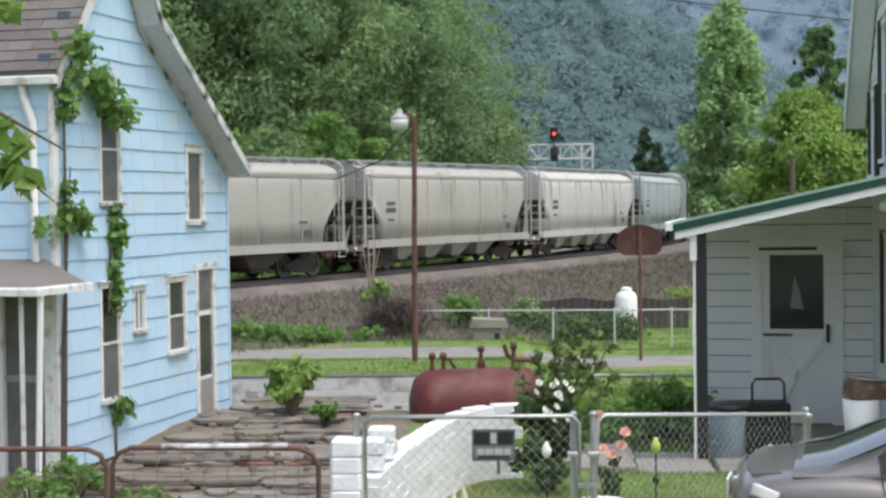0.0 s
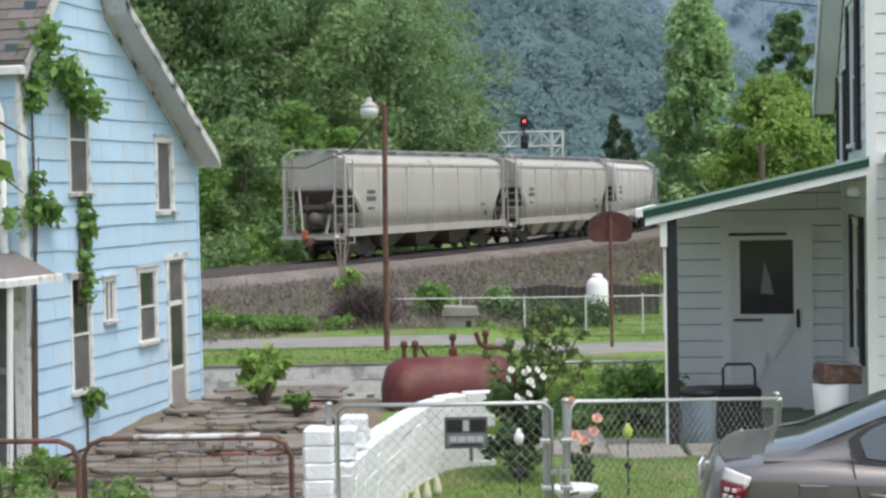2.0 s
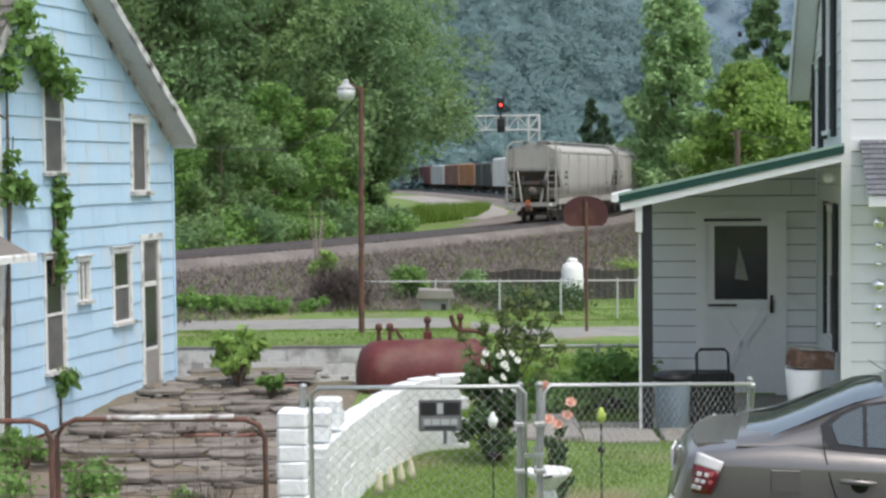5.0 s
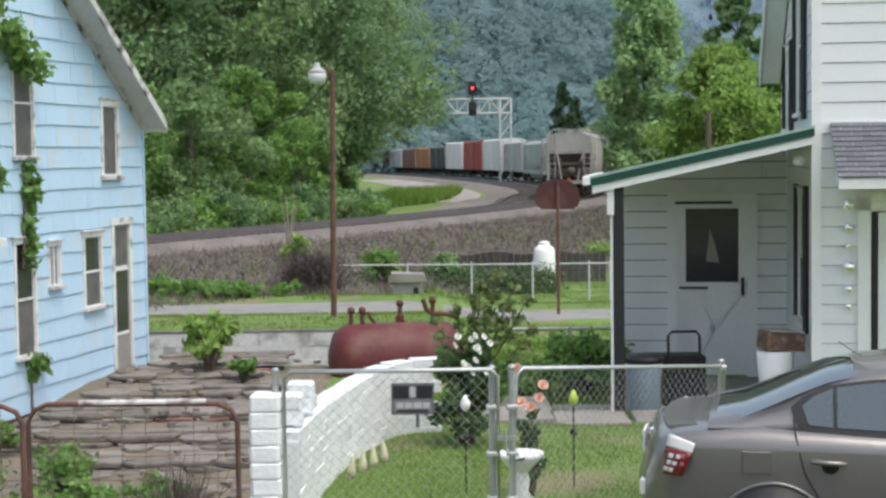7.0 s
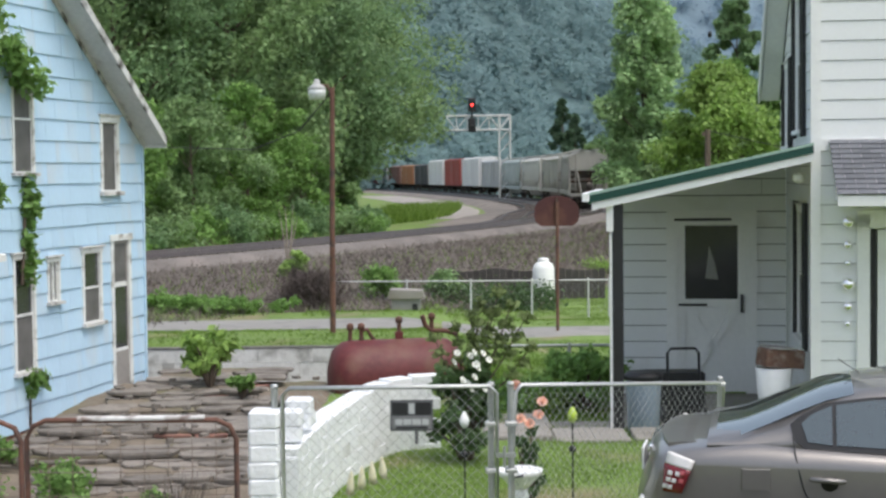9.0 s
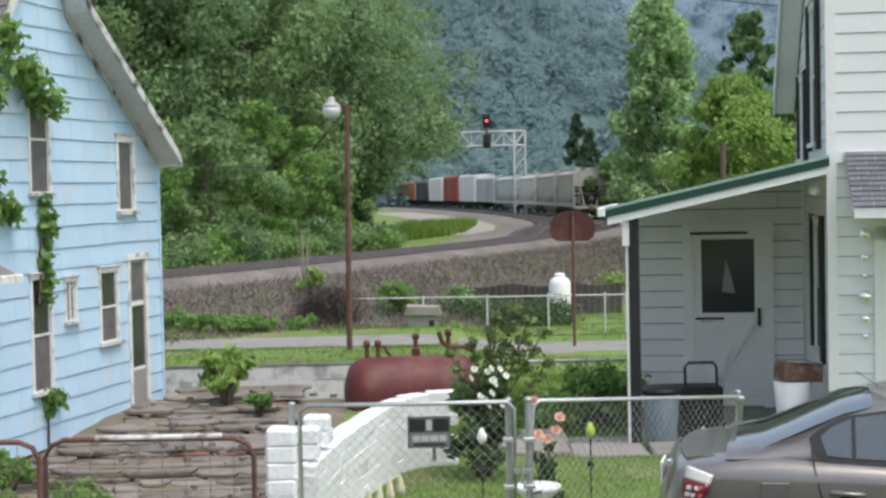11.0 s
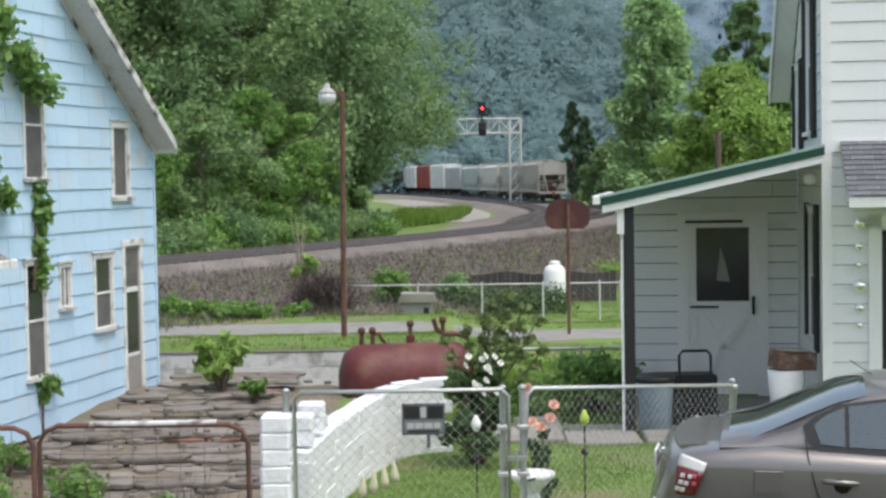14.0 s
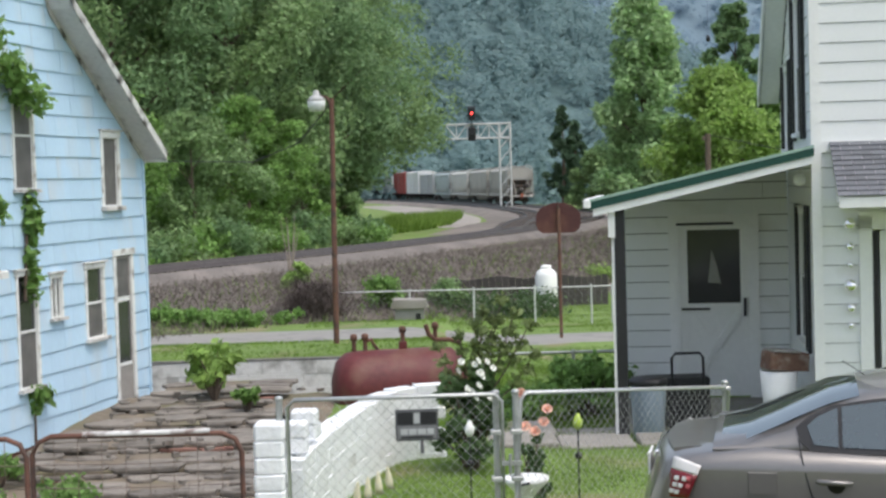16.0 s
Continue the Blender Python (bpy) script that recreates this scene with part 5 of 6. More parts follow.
def build_terrace():
    """Broken stone steps and flags beside the blue house."""
    dirt = []
    fs = []
    xs, ys = np.linspace(-6.5, -1.32, 30), np.linspace(7, 22.9, 60)
    for y in ys:
        for x in xs:
            dirt.append((x, y, ground_z(x, y) + 0.05 + 0.05 * noise.noise((x * 2, y * 2, 5)) - (0.1 if x > -1.4 else 0)))
    for j, i in itertools.product(range(59), range(29)):
        fs.append((j * 30 + i, j * 30 + i + 1, (j + 1) * 30 + i + 1, (j + 1) * 30 + i))
    tagged(new("dirt_yard", fast_mesh("dirt_yard", np.array(dirt), np.array(fs), M_DIRT)), "bare brown dirt yard with scattered stone", "yard", kind="structure")
    t = thing("stone_terrace", Matrix(), "crumbling terraced steps of old weathered flagstone", "steps")
    rnd = random.Random(31)
    levels = [(13.3, -0.06), (14.3, 0.0), (15.3, 0.06), (16.4, 0.12), (17.5, 0.17), (18.6, 0.22), (19.5, 0.26)]
    for k, (y, top) in enumerate(levels):
        xl = -4.5 + 0.19 * (y - 16) if k > 1 else -3.9
        x1 = -1.75 - 0.12 * k if k > 1 else -1.45
        # broad thin flags, sunk in the earth
        for depth in (0.16, 0.52, 0.88):
            x = xl + rnd.uniform(0, 0.2)
            while x < x1:
                w = rnd.uniform(0.28, 0.8)
                if rnd.random() < 0.86:
                    part("flagstone", rough_stone(rnd, w * 1.06, rnd.uniform(0.3, 0.42), rnd.uniform(0.035, 0.055), 9), M_STONE, t, "",
                         pose(x + w / 2, y + depth + rnd.uniform(-.06, .06), top - 0.05 + rnd.uniform(-.012, .018), rnd.uniform(-2, 1.5), rnd.uniform(-2, 2), rnd.uniform(-5, 5)))
                x += w
        # thin courses in each riser
        for r in range(3):
            x = xl
            while x < x1:
                w = rnd.uniform(0.12, 0.5)
                part("riser_stone", rough_stone(rnd, w * 1.05, 0.2, rnd.uniform(0.03, 0.042), 8), M_STONE if rnd.random() < 0.8 else M_BRICK, t, "",
                     pose(x + w / 2, y + 0.06 + rnd.uniform(-.03, .03), top - 0.088 - r * 0.04, rnd.uniform(-2, 2), rnd.uniform(-2, 2), rnd.uniform(-5, 5)))
                x += w
        part("fill", Geo().box(-4.2 + (0.17 * (y - 16) if k > 1 else 0.4), x1 - 0.05, y + 0.08, y + 1.3, -0.3, top - 0.028), M_DIRT, t)
    # loose flags and rubble in front
    for i in range(110):
        x, y = rnd.uniform(-3.9, -1.5), rnd.uniform(10.9, 19.5)
        s = rnd.uniform(0.05, 0.36) * (1 if y < 13.2 else 0.2)
        st = rough_stone(rnd, 2 * s, 1.3 * s, rnd.uniform(0.025, 0.05), 11)
        tagged(part("loose_stone", st, M_STONE, None, "", pose(x, y, (ground_z(x, y) + 0.04) if y < 13.2 else float(np.interp(y, [13.3, 14.3, 15.3, 16.4, 17.5, 18.6, 19.5], [-0.05, 0.0, 0.06, 0.12, 0.17, 0.22, 0.26])), rnd.uniform(-5, 5), rnd.uniform(-5, 5), rnd.uniform(0, 180))),
               "loose weathered flat stone on the dirt", "stone", "loose stones")


M_SIGNPALE = mat("sign_pale", (0.45, 0.46, 0.46), 0.5, var=0.15)
M_SIGNMID = mat("sign_mid", (0.2, 0.2, 0.205), 0.5, var=0.2)
M_SIGNGREY = mat("sign_grey", (0.12, 0.12, 0.125), 0.5, var=0.2)
M_RUSTWIRE = mat("rusty_wire", (0.22, 0.17, 0.14), 0.7, metal=0.3, var=0.3, bump=0)
M_FLAKE = mat("flaking_white", (0.66, 0.65, 0.63), 0.7, var=0.15, stain=(0.14, 0.08, 0.06), stain_amt=0.6, stain_scale=7)
M_PALE = mat("pale_galvanised", (0.55, 0.56, 0.55), 0.5, metal=0.2, var=0.15)
M_PLANK = mat("dark_plank", (0.06, 0.055, 0.05), 0.9, var=0.4, piece=0.7)
M_PLASTIC = mat("white_plastic", (0.82, 0.82, 0.80), 0.4, var=0.06, bump=0.05)
M_CAN = mat("blue_grey_plastic", (0.30, 0.37, 0.44), 0.5, var=0.12, bump=0.05)
M_CHROME = mat("mirror_ball", (0.95, 0.95, 0.95), 0.2, metal=1.0, var=0.05, bump=0)
M_PEACH = mat("peach_petal", (0.85, 0.54, 0.42), 0.6, var=0.2, bump=0.05)
M_PETAL = mat("white_petal", (0.85, 0.85, 0.80), 0.6, var=0.1, bump=0.05)
M_CREAM = mat("cream_ceramic", (0.62, 0.58, 0.42), 0.5, var=0.15)
M_LAMPCAP = mat("dull_grey_lamp_cap", (0.42, 0.42, 0.41), 0.7, var=0.2)
M_LAMPGLASS = mat("lamp_refractor", (0.62, 0.64, 0.62), 0.3, var=0.15)
M_WOODGREY = mat("grey_wood", (0.27, 0.26, 0.25), 0.9, var=0.3)
M_REDLAMP = glow("signal_red", (1.0, 0.05, 0.04), 3.0)
M_YGREEN = mat("green_lamp_cap", (0.42, 0.55, 0.08), 0.4, var=0.1)


def build_yard_things():
    # rust-red horizontal tank on legs with old fittings
    t = thing("fuel_tank", pose(-0.55, 19.7, 0.24, 0, 0, 14), "rusty dark red horizontal fuel tank with pipes on top", "tank")
    prof = [(0.02, -1.0), (0.2, -0.985), (0.36, -0.93), (0.45, -0.82), (0.47, -0.7), (0.47, 0.4), (0.45, 0.52), (0.36, 0.63), (0.2, 0.685), (0.02, 0.7)]
    part("shell", Geo().lathe(prof, 28, pose(0.1, 0, 0, 0, 90, 0)), M_TANK, t)
    for x in (-0.5, 0.35):
        part("leg", Geo().box(x - 0.06, x + 0.06, -0.35, 0.35, -0.75, -0.3), M_TANK, t)
    for x, h in ((-0.62, 0.2), (-0.48, 0.2), (0.0, 0.27), (0.42, 0.3)):
        f = part("filler_pipe", Geo().tube([(x, 0, 0.42), (x, 0, 0.42 + h)], 0.028, 8), M_RUST, t)
        part("cap", Geo().lathe([(0.045, 0.40 + h), (0.045, 0.46 + h), (0.02, 0.48 + h)], 10, pose(x, 0, 0)), M_RUST, f)
    part("bent_pipe", Geo().tube([(-0.48, 0, 0.58), (-0.4, 0, 0.6), (-0.36, 0.02, 0.52), (-0.3, 0.02, 0.45)], 0.022, 8), M_RUST, t)
    part("bent_pipe", Geo().tube([(0.3, 0, 0.75), (0.34, 0, 0.62), (0.42, 0, 0.56), (0.6, -0.02, 0.55), (0.75, 0, 0.5)], 0.03, 8), M_RUST, t)
    part("lug", Geo().box(-0.05, 0.05, -0.03, 0.03, 0.45, 0.56, b=0.01), M_TANK, t)
    # pole with a yard lamp
    p = thing("lamp_pole", pose(-1.8, 26, 0), "rusty steel pole carrying an old yard lamp", "street lamp")
    part("pole", Geo().tube([(-0.02, 0, -0.4), (0.0, 0, 2.0), (0.03, 0, 4.2)], [0.05, 0.045, 0.04], 10), M_RUST, p)
    part("arm", Geo().tube([(0.03, 0, 4.05), (-0.05, 0, 4.22), (-0.2, 0, 4.25)], 0.022, 8), M_RUST, p)
    hd = part("lamp_head", Geo().lathe([(0.15, 4.165), (0.155, 4.18), (0.10, 4.235), (0.055, 4.26), (0.052, 4.31), (0.03, 4.335), (0.01, 4.34)], 16, pose(-0.22, 0, 0)), M_LAMPCAP, p)
    part("refractor", Geo().lathe([(0.10, 3.995), (0.125, 4.0), (0.145, 4.09), (0.148, 4.162)], 18, pose(-0.22, 0, 0)), M_LAMPGLASS, hd)
    part("service_wire", Geo().tube([(0, 0, 4.1), (-0.7, 2, 3.55), (-2.0, 6, 3.3), (-6, 18, 3.6), (-14, 40, 5.0)], 0.012, 5), M_BLACK, p)
    # fan-shaped backboard on its pole, seen from behind
    b = thing("basketball_hoop", pose(3.06, 42, -1.35), "dark maroon fan-shaped basketball backboard on a rusty pole", "basketball hoop")
    part("pole", Geo().tube([(0, 0, -0.3), (0.01, 0, 3.35)], 0.045, 8), M_RUST, b)
    out = [(-0.42, 2.70), (0.42, 2.70), (0.55, 2.80), (0.60, 2.95), (0.59, 3.12)]
    out += [(0.59 * math.cos(a), 3.13 + 0.38 * math.sin(a)) for a in np.linspace(0.12, math.pi - 0.12, 13)]
    out += [(-0.59, 3.12), (-0.60, 2.95), (-0.55, 2.80)]
    part("backboard", Geo().prism(out, 0.05, 0.085, "y"), M_BOARD, b)
    part("brace", Geo().box(-0.025, 0.025, -0.05, 0.05, 2.72, 3.45), M_RUST, b)
    part("rim", Geo().tube([(0.22 * math.cos(a), 0.32 + 0.22 * math.sin(a), 2.85) for a in np.linspace(0, 6.283, 17)], 0.012, 6), M_RUST, b)
    # large roses
    rng = np.random.default_rng(3)
    r = build_bush("rose_bush", pose(0.22, 14.6, 0.05), "dark green rose bush with small white blooms", 0.42, 1.2, L_ROSE, rng, n=26, per=75, size=0.045, category="rose bush")
    st = Geo()
    blobs = []
    for x, z in ((-0.1, 1.3), (0.12, 1.5), (0.3, 1.62), (0.42, 1.5), (-0.3, 1.2), (0.55, 1.38), (0.6, 1.1), (0.05, 1.4), (0.22, 1.42), (0.36, 1.3)):
        st.tube([(0, 0, 0.5), (x * 0.6, 0.05, z * 0.7), (x, 0, z)], [0.012, 0.008, 0.004], 5)
        blobs += [(x, 0, z, 0.08), (x * 0.85, 0.02, z * 0.88, 0.10), (x * 0.72, 0.02, z * 0.76, 0.10)]
    part("cane", st, M_BARK, r)
    part("upper_leaves", leaves("upper_leaves", L_ROSETIP, blobs, 34, 0.036, rng, shell=0.2), None, r)
    def bloom_mesh(rad, material):
        g = Geo()
        for ring_, (n, tilt, k) in enumerate(((5, 62, 1.0), (5, 35, 0.8), (3, 12, 0.55))):
            for i in range(n):
                m = pose(0, 0, 0, 0, 0, 360 * (i + 0.5 * (ring_ % 2)) / n) @ pose(0, 0, 0, 0, tilt, 0)
                w = rad * k
                g.add([(0, -w * 0.3, 0), (0, w * 0.3, 0), (w * 0.1, w * 0.6, w * 0.7), (0, w * 0.3, w * 1.05), (0, -w * 0.3, w * 1.05), (w * 0.1, -w * 0.6, w * 0.7)], [(0, 1, 2, 5), (5, 2, 3, 4)], m)
        g.lathe([(rad * 0.1, -rad * 0.3), (rad * 0.22, 0), (rad * 0.12, rad * 0.1)], 6)
        return g.mesh("bloom", material)
    fl = bloom_mesh(0.034, M_PETAL)
    for i in range(17):
        a = rng.random() * 6.283
        part("bloom", fl, None, r, "", pose(0.05 + 0.2 * math.cos(a) * rng.random(), -0.3 - 0.12 * rng.random(), 0.74 + 0.36 * rng.random(), 60, 0, rng.random() * 90))
    r2 = build_bush("rose_bush", pose(0.66, 12.3, 0.05), "small rose bush with peach blooms", 0.15, 1.0, L_ROSE, rng, n=18, per=34, size=0.032, category="rose bush")
    fl2 = bloom_mesh(0.046, M_PEACH)
    for x, z in ((-0.07, 0.80), (0.07, 0.83), (0.10, 0.93), (-0.10, 1.06), (0.0, 0.76)):
        part("bloom", fl2, None, r2, "", pose(x, -0.14, z, 50, 10 * x, 40 * x))
    # garden ornaments
    u = thing("garden_planter", pose(0.56, 11.7, 0.1), "white plastic pedestal planter on the lawn", "planter")
    part("bowl", Geo().lathe([(0.05, 0.3), (0.11, 0.36), (0.17, 0.42), (0.175, 0.45), (0.15, 0.44), (0.08, 0.40)], 18), M_PLASTIC, u)
    part("stem", Geo().lathe([(0.09, 0.1), (0.055, 0.16), (0.07, 0.24), (0.05, 0.31)], 14), M_PLASTIC, u)
    part("base", Geo().lathe([(0.15, -0.05), (0.15, 0.04), (0.12, 0.09), (0.08, 0.11)], 16), M_PLASTIC, u)
    part("stake", Geo().tube([(-0.06, -0.2, -0.1), (-0.07, -0.2, 0.42), (0.02, -0.2, 0.44)], 0.012, 6), M_BLACK, u)
    for x, y, z, m_, lab in ((0.16, 12.4, 0.72, M_PLASTIC, "thin garden stake light with a white globe"), (1.03, 12.6, 0.72, M_YGREEN, "thin garden stake light with a lime green cap")):
        k = thing("stake_light", pose(x, y, 0.1), lab, "garden light", "stake lights")
        part("stake", Geo().tube([(0, 0, -0.15), (0, 0, z - 0.06)], 0.007, 6), M_BLACK, k)
        part("globe", Geo().lathe([(0.012, z - 0.07), (0.035, z - 0.04), (0.04, z), (0.025, z + 0.03), (0.01, z + 0.06)], 12), m_, k)
        part("collar", Geo().lathe([(0.028, z - 0.3), (0.03, z - 0.27), (0.012, z - 0.25)], 10), M_BLACK, k)
    for i in range(4):
        k = thing("garden_figure", pose(-0.79 + i * 0.085, 13.1 + 0.22 * i, 0.1, 0, 4 - 3 * i, 0), "little cream ceramic garden ornament beside the wall", "ornament", "garden figures")
        part("figure_body", Geo().lathe([(0.032, 0), (0.036, 0.05), (0.028, 0.1), (0.016, 0.16), (0.005, 0.19)], 10), M_CREAM, k)
        part("figure_base", Geo().lathe([(0.055, -0.04), (0.055, 0.0)], 10), M_STONE, k)
    # rubbish bin, hand truck, crate
    c = thing("rubbish_bin", pose(2.16, 17.0, -0.08), "blue-grey plastic rubbish bin with a black bag", "bin")
    part("bin_body", Geo().lathe([(0.15, 0), (0.165, 0.02), (0.195, 0.6), (0.205, 0.64), (0.19, 0.64)], 20), M_CAN, c)
    part("bin_bag", Geo().lathe([(0.21, 0.60), (0.215, 0.65), (0.17, 0.68), (0.05, 0.67)], 16), M_BLACK, c)
    hnd = thing("hand_truck", pose(2.66, 17.4, -0.08), "black tubular hand truck leaning by the porch", "hand truck")
    part("frame_tube", Geo().tube([(-0.17, 0, 0), (-0.17, 0.1, 0.82), (-0.13, 0.1, 0.87), (0.14, 0.1, 0.87), (0.18, 0.1, 0.82), (0.18, 0, 0)], 0.016, 8), M_BLACK, hnd)
    part("toe_plate", Geo().box(-0.2, 0.2, -0.2, 0.02, 0.0, 0.02), M_BLACK, hnd)
    for s in (-0.22, 0.23):
        part("wheel", Geo().lathe([(0.1, -0.03), (0.12, 0), (0.1, 0.03)], 14, pose(s, 0.05, 0.12, 0, 90, 0)), M_BLACK, hnd)
    # Black block added to fill the dark area beneath the porch floor.
    cr = thing("dark_block", pose(2.5, 17.9, -0.06), "black block filling the dark area under the porch edge", "box")
    part("box_body", Geo().box(-0.25, 0.45, -0.2, 0.2, 0, 0.55, b=0.02), M_BLACK, cr)
    tb = thing("white_tub", pose(3.52, 16.75, 0.0), "white tub beside the house corner", "tub")
    part("tub_body", Geo().lathe([(0.16, -0.1), (0.17, 0.3), (0.2, 0.66), (0.18, 0.66)], 18), M_PLASTIC, tb)
    cb = thing("brown_crate", pose(3.58, 16.75, 0.67, 0, 5, 12), "brown weathered crate resting on the tub", "crate")
    part("crate_body", Geo().box(-0.22, 0.22, -0.15, 0.15, 0, 0.19, b=0.02), M_CRATE, cb)
    part("crate_lid", Geo().box(-0.2, 0.1, -0.16, 0.14, 0.192, 0.215, b=0.008), M_WOODGREY, cb)
    # mirror balls on the siding
    front = pose(3.82, 16.2, 0, 0, 0, -8)
    for z, rad in ((2.22, 0.066), (1.99, 0.046), (1.80, 0.032), (1.59, 0.07), (1.36, 0.048), (1.18, 0.033)):
        tagged(part("wall_ball", Geo().lathe([(0.004, rad * 0.5)] + [(rad * math.sin(a), -rad * math.cos(a) + rad) for a in np.linspace(0.4, 3.1, 9)], 16, pose(0, 0, 0, 90, 0, 0)), M_CHROME, None, "", front @ pose(0.325, -0.015, z)),
               "shiny silver half ball ornament on white siding", "ornament", "wall balls")
    # path slabs
    rnd = random.Random(4)
    pv = thing("path", Matrix(), "worn concrete path slabs beside the porch", "path", kind="structure")
    for x, y, w, d in ((0.75, 16.2, 0.7, 0.9), (1.5, 16.1, 0.75, 0.9), (0.8, 17.2, 0.7, 0.9), (1.55, 17.15, 0.75, 0.95), (2.3, 16.2, 0.7, 0.8), (3.05, 15.9, 0.75, 0.9)):
        part("slab", Geo().box(-w / 2, w / 2, -d / 2, d / 2, -0.2, 0.045, b=0.015), M_CONC, pv, "", pose(x, y, ground_z(x, y) + 0.02, rnd.uniform(-1, 1), rnd.uniform(-1, 1), rnd.uniform(-3, 3)))
    # beyond the lane
    wt = thing("white_tank", pose(3.72, 58, -2.0), "white upright plastic water tank with a domed top", "tank")
    part("tank_body", Geo().lathe([(0.36, 0), (0.4, 0.1), (0.4, 1.25), (0.34, 1.42), (0.2, 1.52)], 20), M_PLASTIC, wt)
    part("tank_lid", Geo().lathe([(0.2, 1.5), (0.2, 1.62), (0.1, 1.66)], 14), M_PLASTIC, wt)
    sh = thing("dog_house", pose(-1.15, 50, -1.75), "small grey wooden dog house on the grass", "dog house")
    part("walls", Geo().box(-0.45, 0.45, -0.4, 0.4, -0.1, 0.62), M_WOODGREY, sh)
    part("roof", Geo().prism([(-0.6, 0.62), (0.6, 0.62), (0.52, 0.86), (-0.5, 0.9)], -0.5, 0.5, "y"), M_CONC, sh)
    # black panel on the solid wall stands for the dark inside
    part("doorway", Geo().box(0.2, 0.36, -0.412, -0.402, -0.05, 0.45), M_BLACK, sh)
    pl = thing("utility_pole", pose(10.1, 60, -1.5), "short dark wooden utility pole with wires", "utility pole")
    part("pole", Geo().tube([(0, 0, -0.5), (0, 0, 5.85)], [0.13, 0.11], 8), M_BARK, pl)
    part("transformer_bracket", Geo().box(-0.2, 0.1, -0.05, 0.05, 5.6, 5.75), M_BARK, pl)
    part("service_wire", Geo().tube([(0, 0, 5.8), (6, 3, 4.6), (14, 8, 4.2), (30, 20, 5)], 0.015, 5), M_BLACK, pl)
    ov = thing("overhead_cable", Matrix(), "thin black overhead cable across the sky", "cable")
    part("cable", Geo().tube([(x, 30, 6.59 - 0.134 * (x - 2.4) + 0.002 * (x - 4) ** 2) for x in np.linspace(-8, 16, 14)], 0.011, 5), M_BLACK, ov)
    # Unidentified dark dot; the cord is added to join it to the cable.
    part("hanging_cord", Geo().tube([(5.1, 30, 5.35), (5.1, 30, 6.23)], 0.002, 4), M_BLACK, ov)
    part("hanging_tag", Geo().lathe([(0.015, 5.28), (0.04, 5.31), (0.035, 5.37), (0.01, 5.40)], 8, pose(5.1, 30, 0)), M_BLACK, ov)


M_CRATE = mat("brown_crate_paint", (0.16, 0.09, 0.065), 0.8, var=0.4, stain=(0.3, 0.25, 0.22), stain_amt=0.4, stain_scale=6)


def build_gantry():
    g = thing("signal_gantry", pose(0, 190, 0), "silver lattice railway signal gantry with a red light", "signal gantry")
    tr = Geo()
    x0, x1, zl, zh = 0.6, 8.4, 8.05, 9.75
    for y in (-0.6, 0.6):
        tr.tube([(x0, y, zl), (x1, y, zl)], 0.11, 6)
        tr.tube([(x0, y, zh), (x1, y, zh)], 0.11, 6)
        n = 6
        for i in range(n):
            a, b = x0 + (x1 - x0) * i / n, x0 + (x1 - x0) * (i + 1) / n
            tr.tube([(a, y, zl if i % 2 else zh), (b, y, zh if i % 2 else zl)], 0.07, 5)
            tr.tube([(b, y, zl), (b, y, zh)], 0.06, 5)
    part("truss", tr, M_PALE, g)
    leg = Geo()
    for x in (7.0, 8.3):
        for y in (-0.6, 0.6):
            leg.tube([(x, y, -1), (x, y, zh)], 0.12, 6)
    for i in range(7):
        z = -0.8 + i * 1.5
        leg.tube([(7.0, -0.6, z), (8.3, -0.6, z + 1.5)], 0.07, 5)
    part("leg", leg, M_PALE, g)
    for y, z in ((3.75, 11.2), (3.75, 8.75)):
        s = part("signal_head", Geo().box(y - 0.45, y + 0.45, -0.95, -0.75, z - 1.0, z + 0.65, b=0.1), M_BLACK, g)
        part("hood", Geo().tube([(y, -1.0, z - 0.2), (y, -1.35, z - 0.2)], 0.3, 12), M_BLACK, s)
        part("red_lens" if z > 10 else "dark_lens", Geo().lathe([(0.16, 0), (0.13, 0.05), (0.04, 0.07)], 12, pose(y, -1.36, z - 0.2, 90, 0, 0)), M_REDLAMP if z > 10 else M_BLACK, s)
    part("signal_mast", Geo().tube([(3.75, -0.7, 8.0), (3.75, -0.7, 11.6)], 0.09, 6), M_BLACK, g)


# ---------- parked car: local x forward from the rear bumper ----------
M_PAINT = mat("grey_metallic_paint", (0.20, 0.188, 0.178), 0.36, metal=0.6, var=0.05, bump=0, coat=0.8)
M_LAMPRED = mat("red_tail_lens", (0.17, 0.012, 0.018), 0.2, var=0.2, bump=0, coat=0.4)
M_LAMPCLEAR = mat("clear_tail_lens", (0.75, 0.72, 0.70), 0.1, var=0.1, bump=0, coat=0.5)
M_LAMPPINK = mat("pink_tail_cell", (0.55, 0.12, 0.13), 0.2, var=0.2, bump=0, coat=0.4)
M_AUTO = mat("tinted_window", (0.03, 0.05, 0.055), 0.03, var=0.1, bump=0, spec=1.0, coat=1.0)
M_RUBBER = mat("tyre_rubber", (0.02, 0.02, 0.02), 0.85, var=0.3)
M_ALLOY = mat("alloy_wheel", (0.5, 0.5, 0.5), 0.35, metal=0.8, var=0.1)


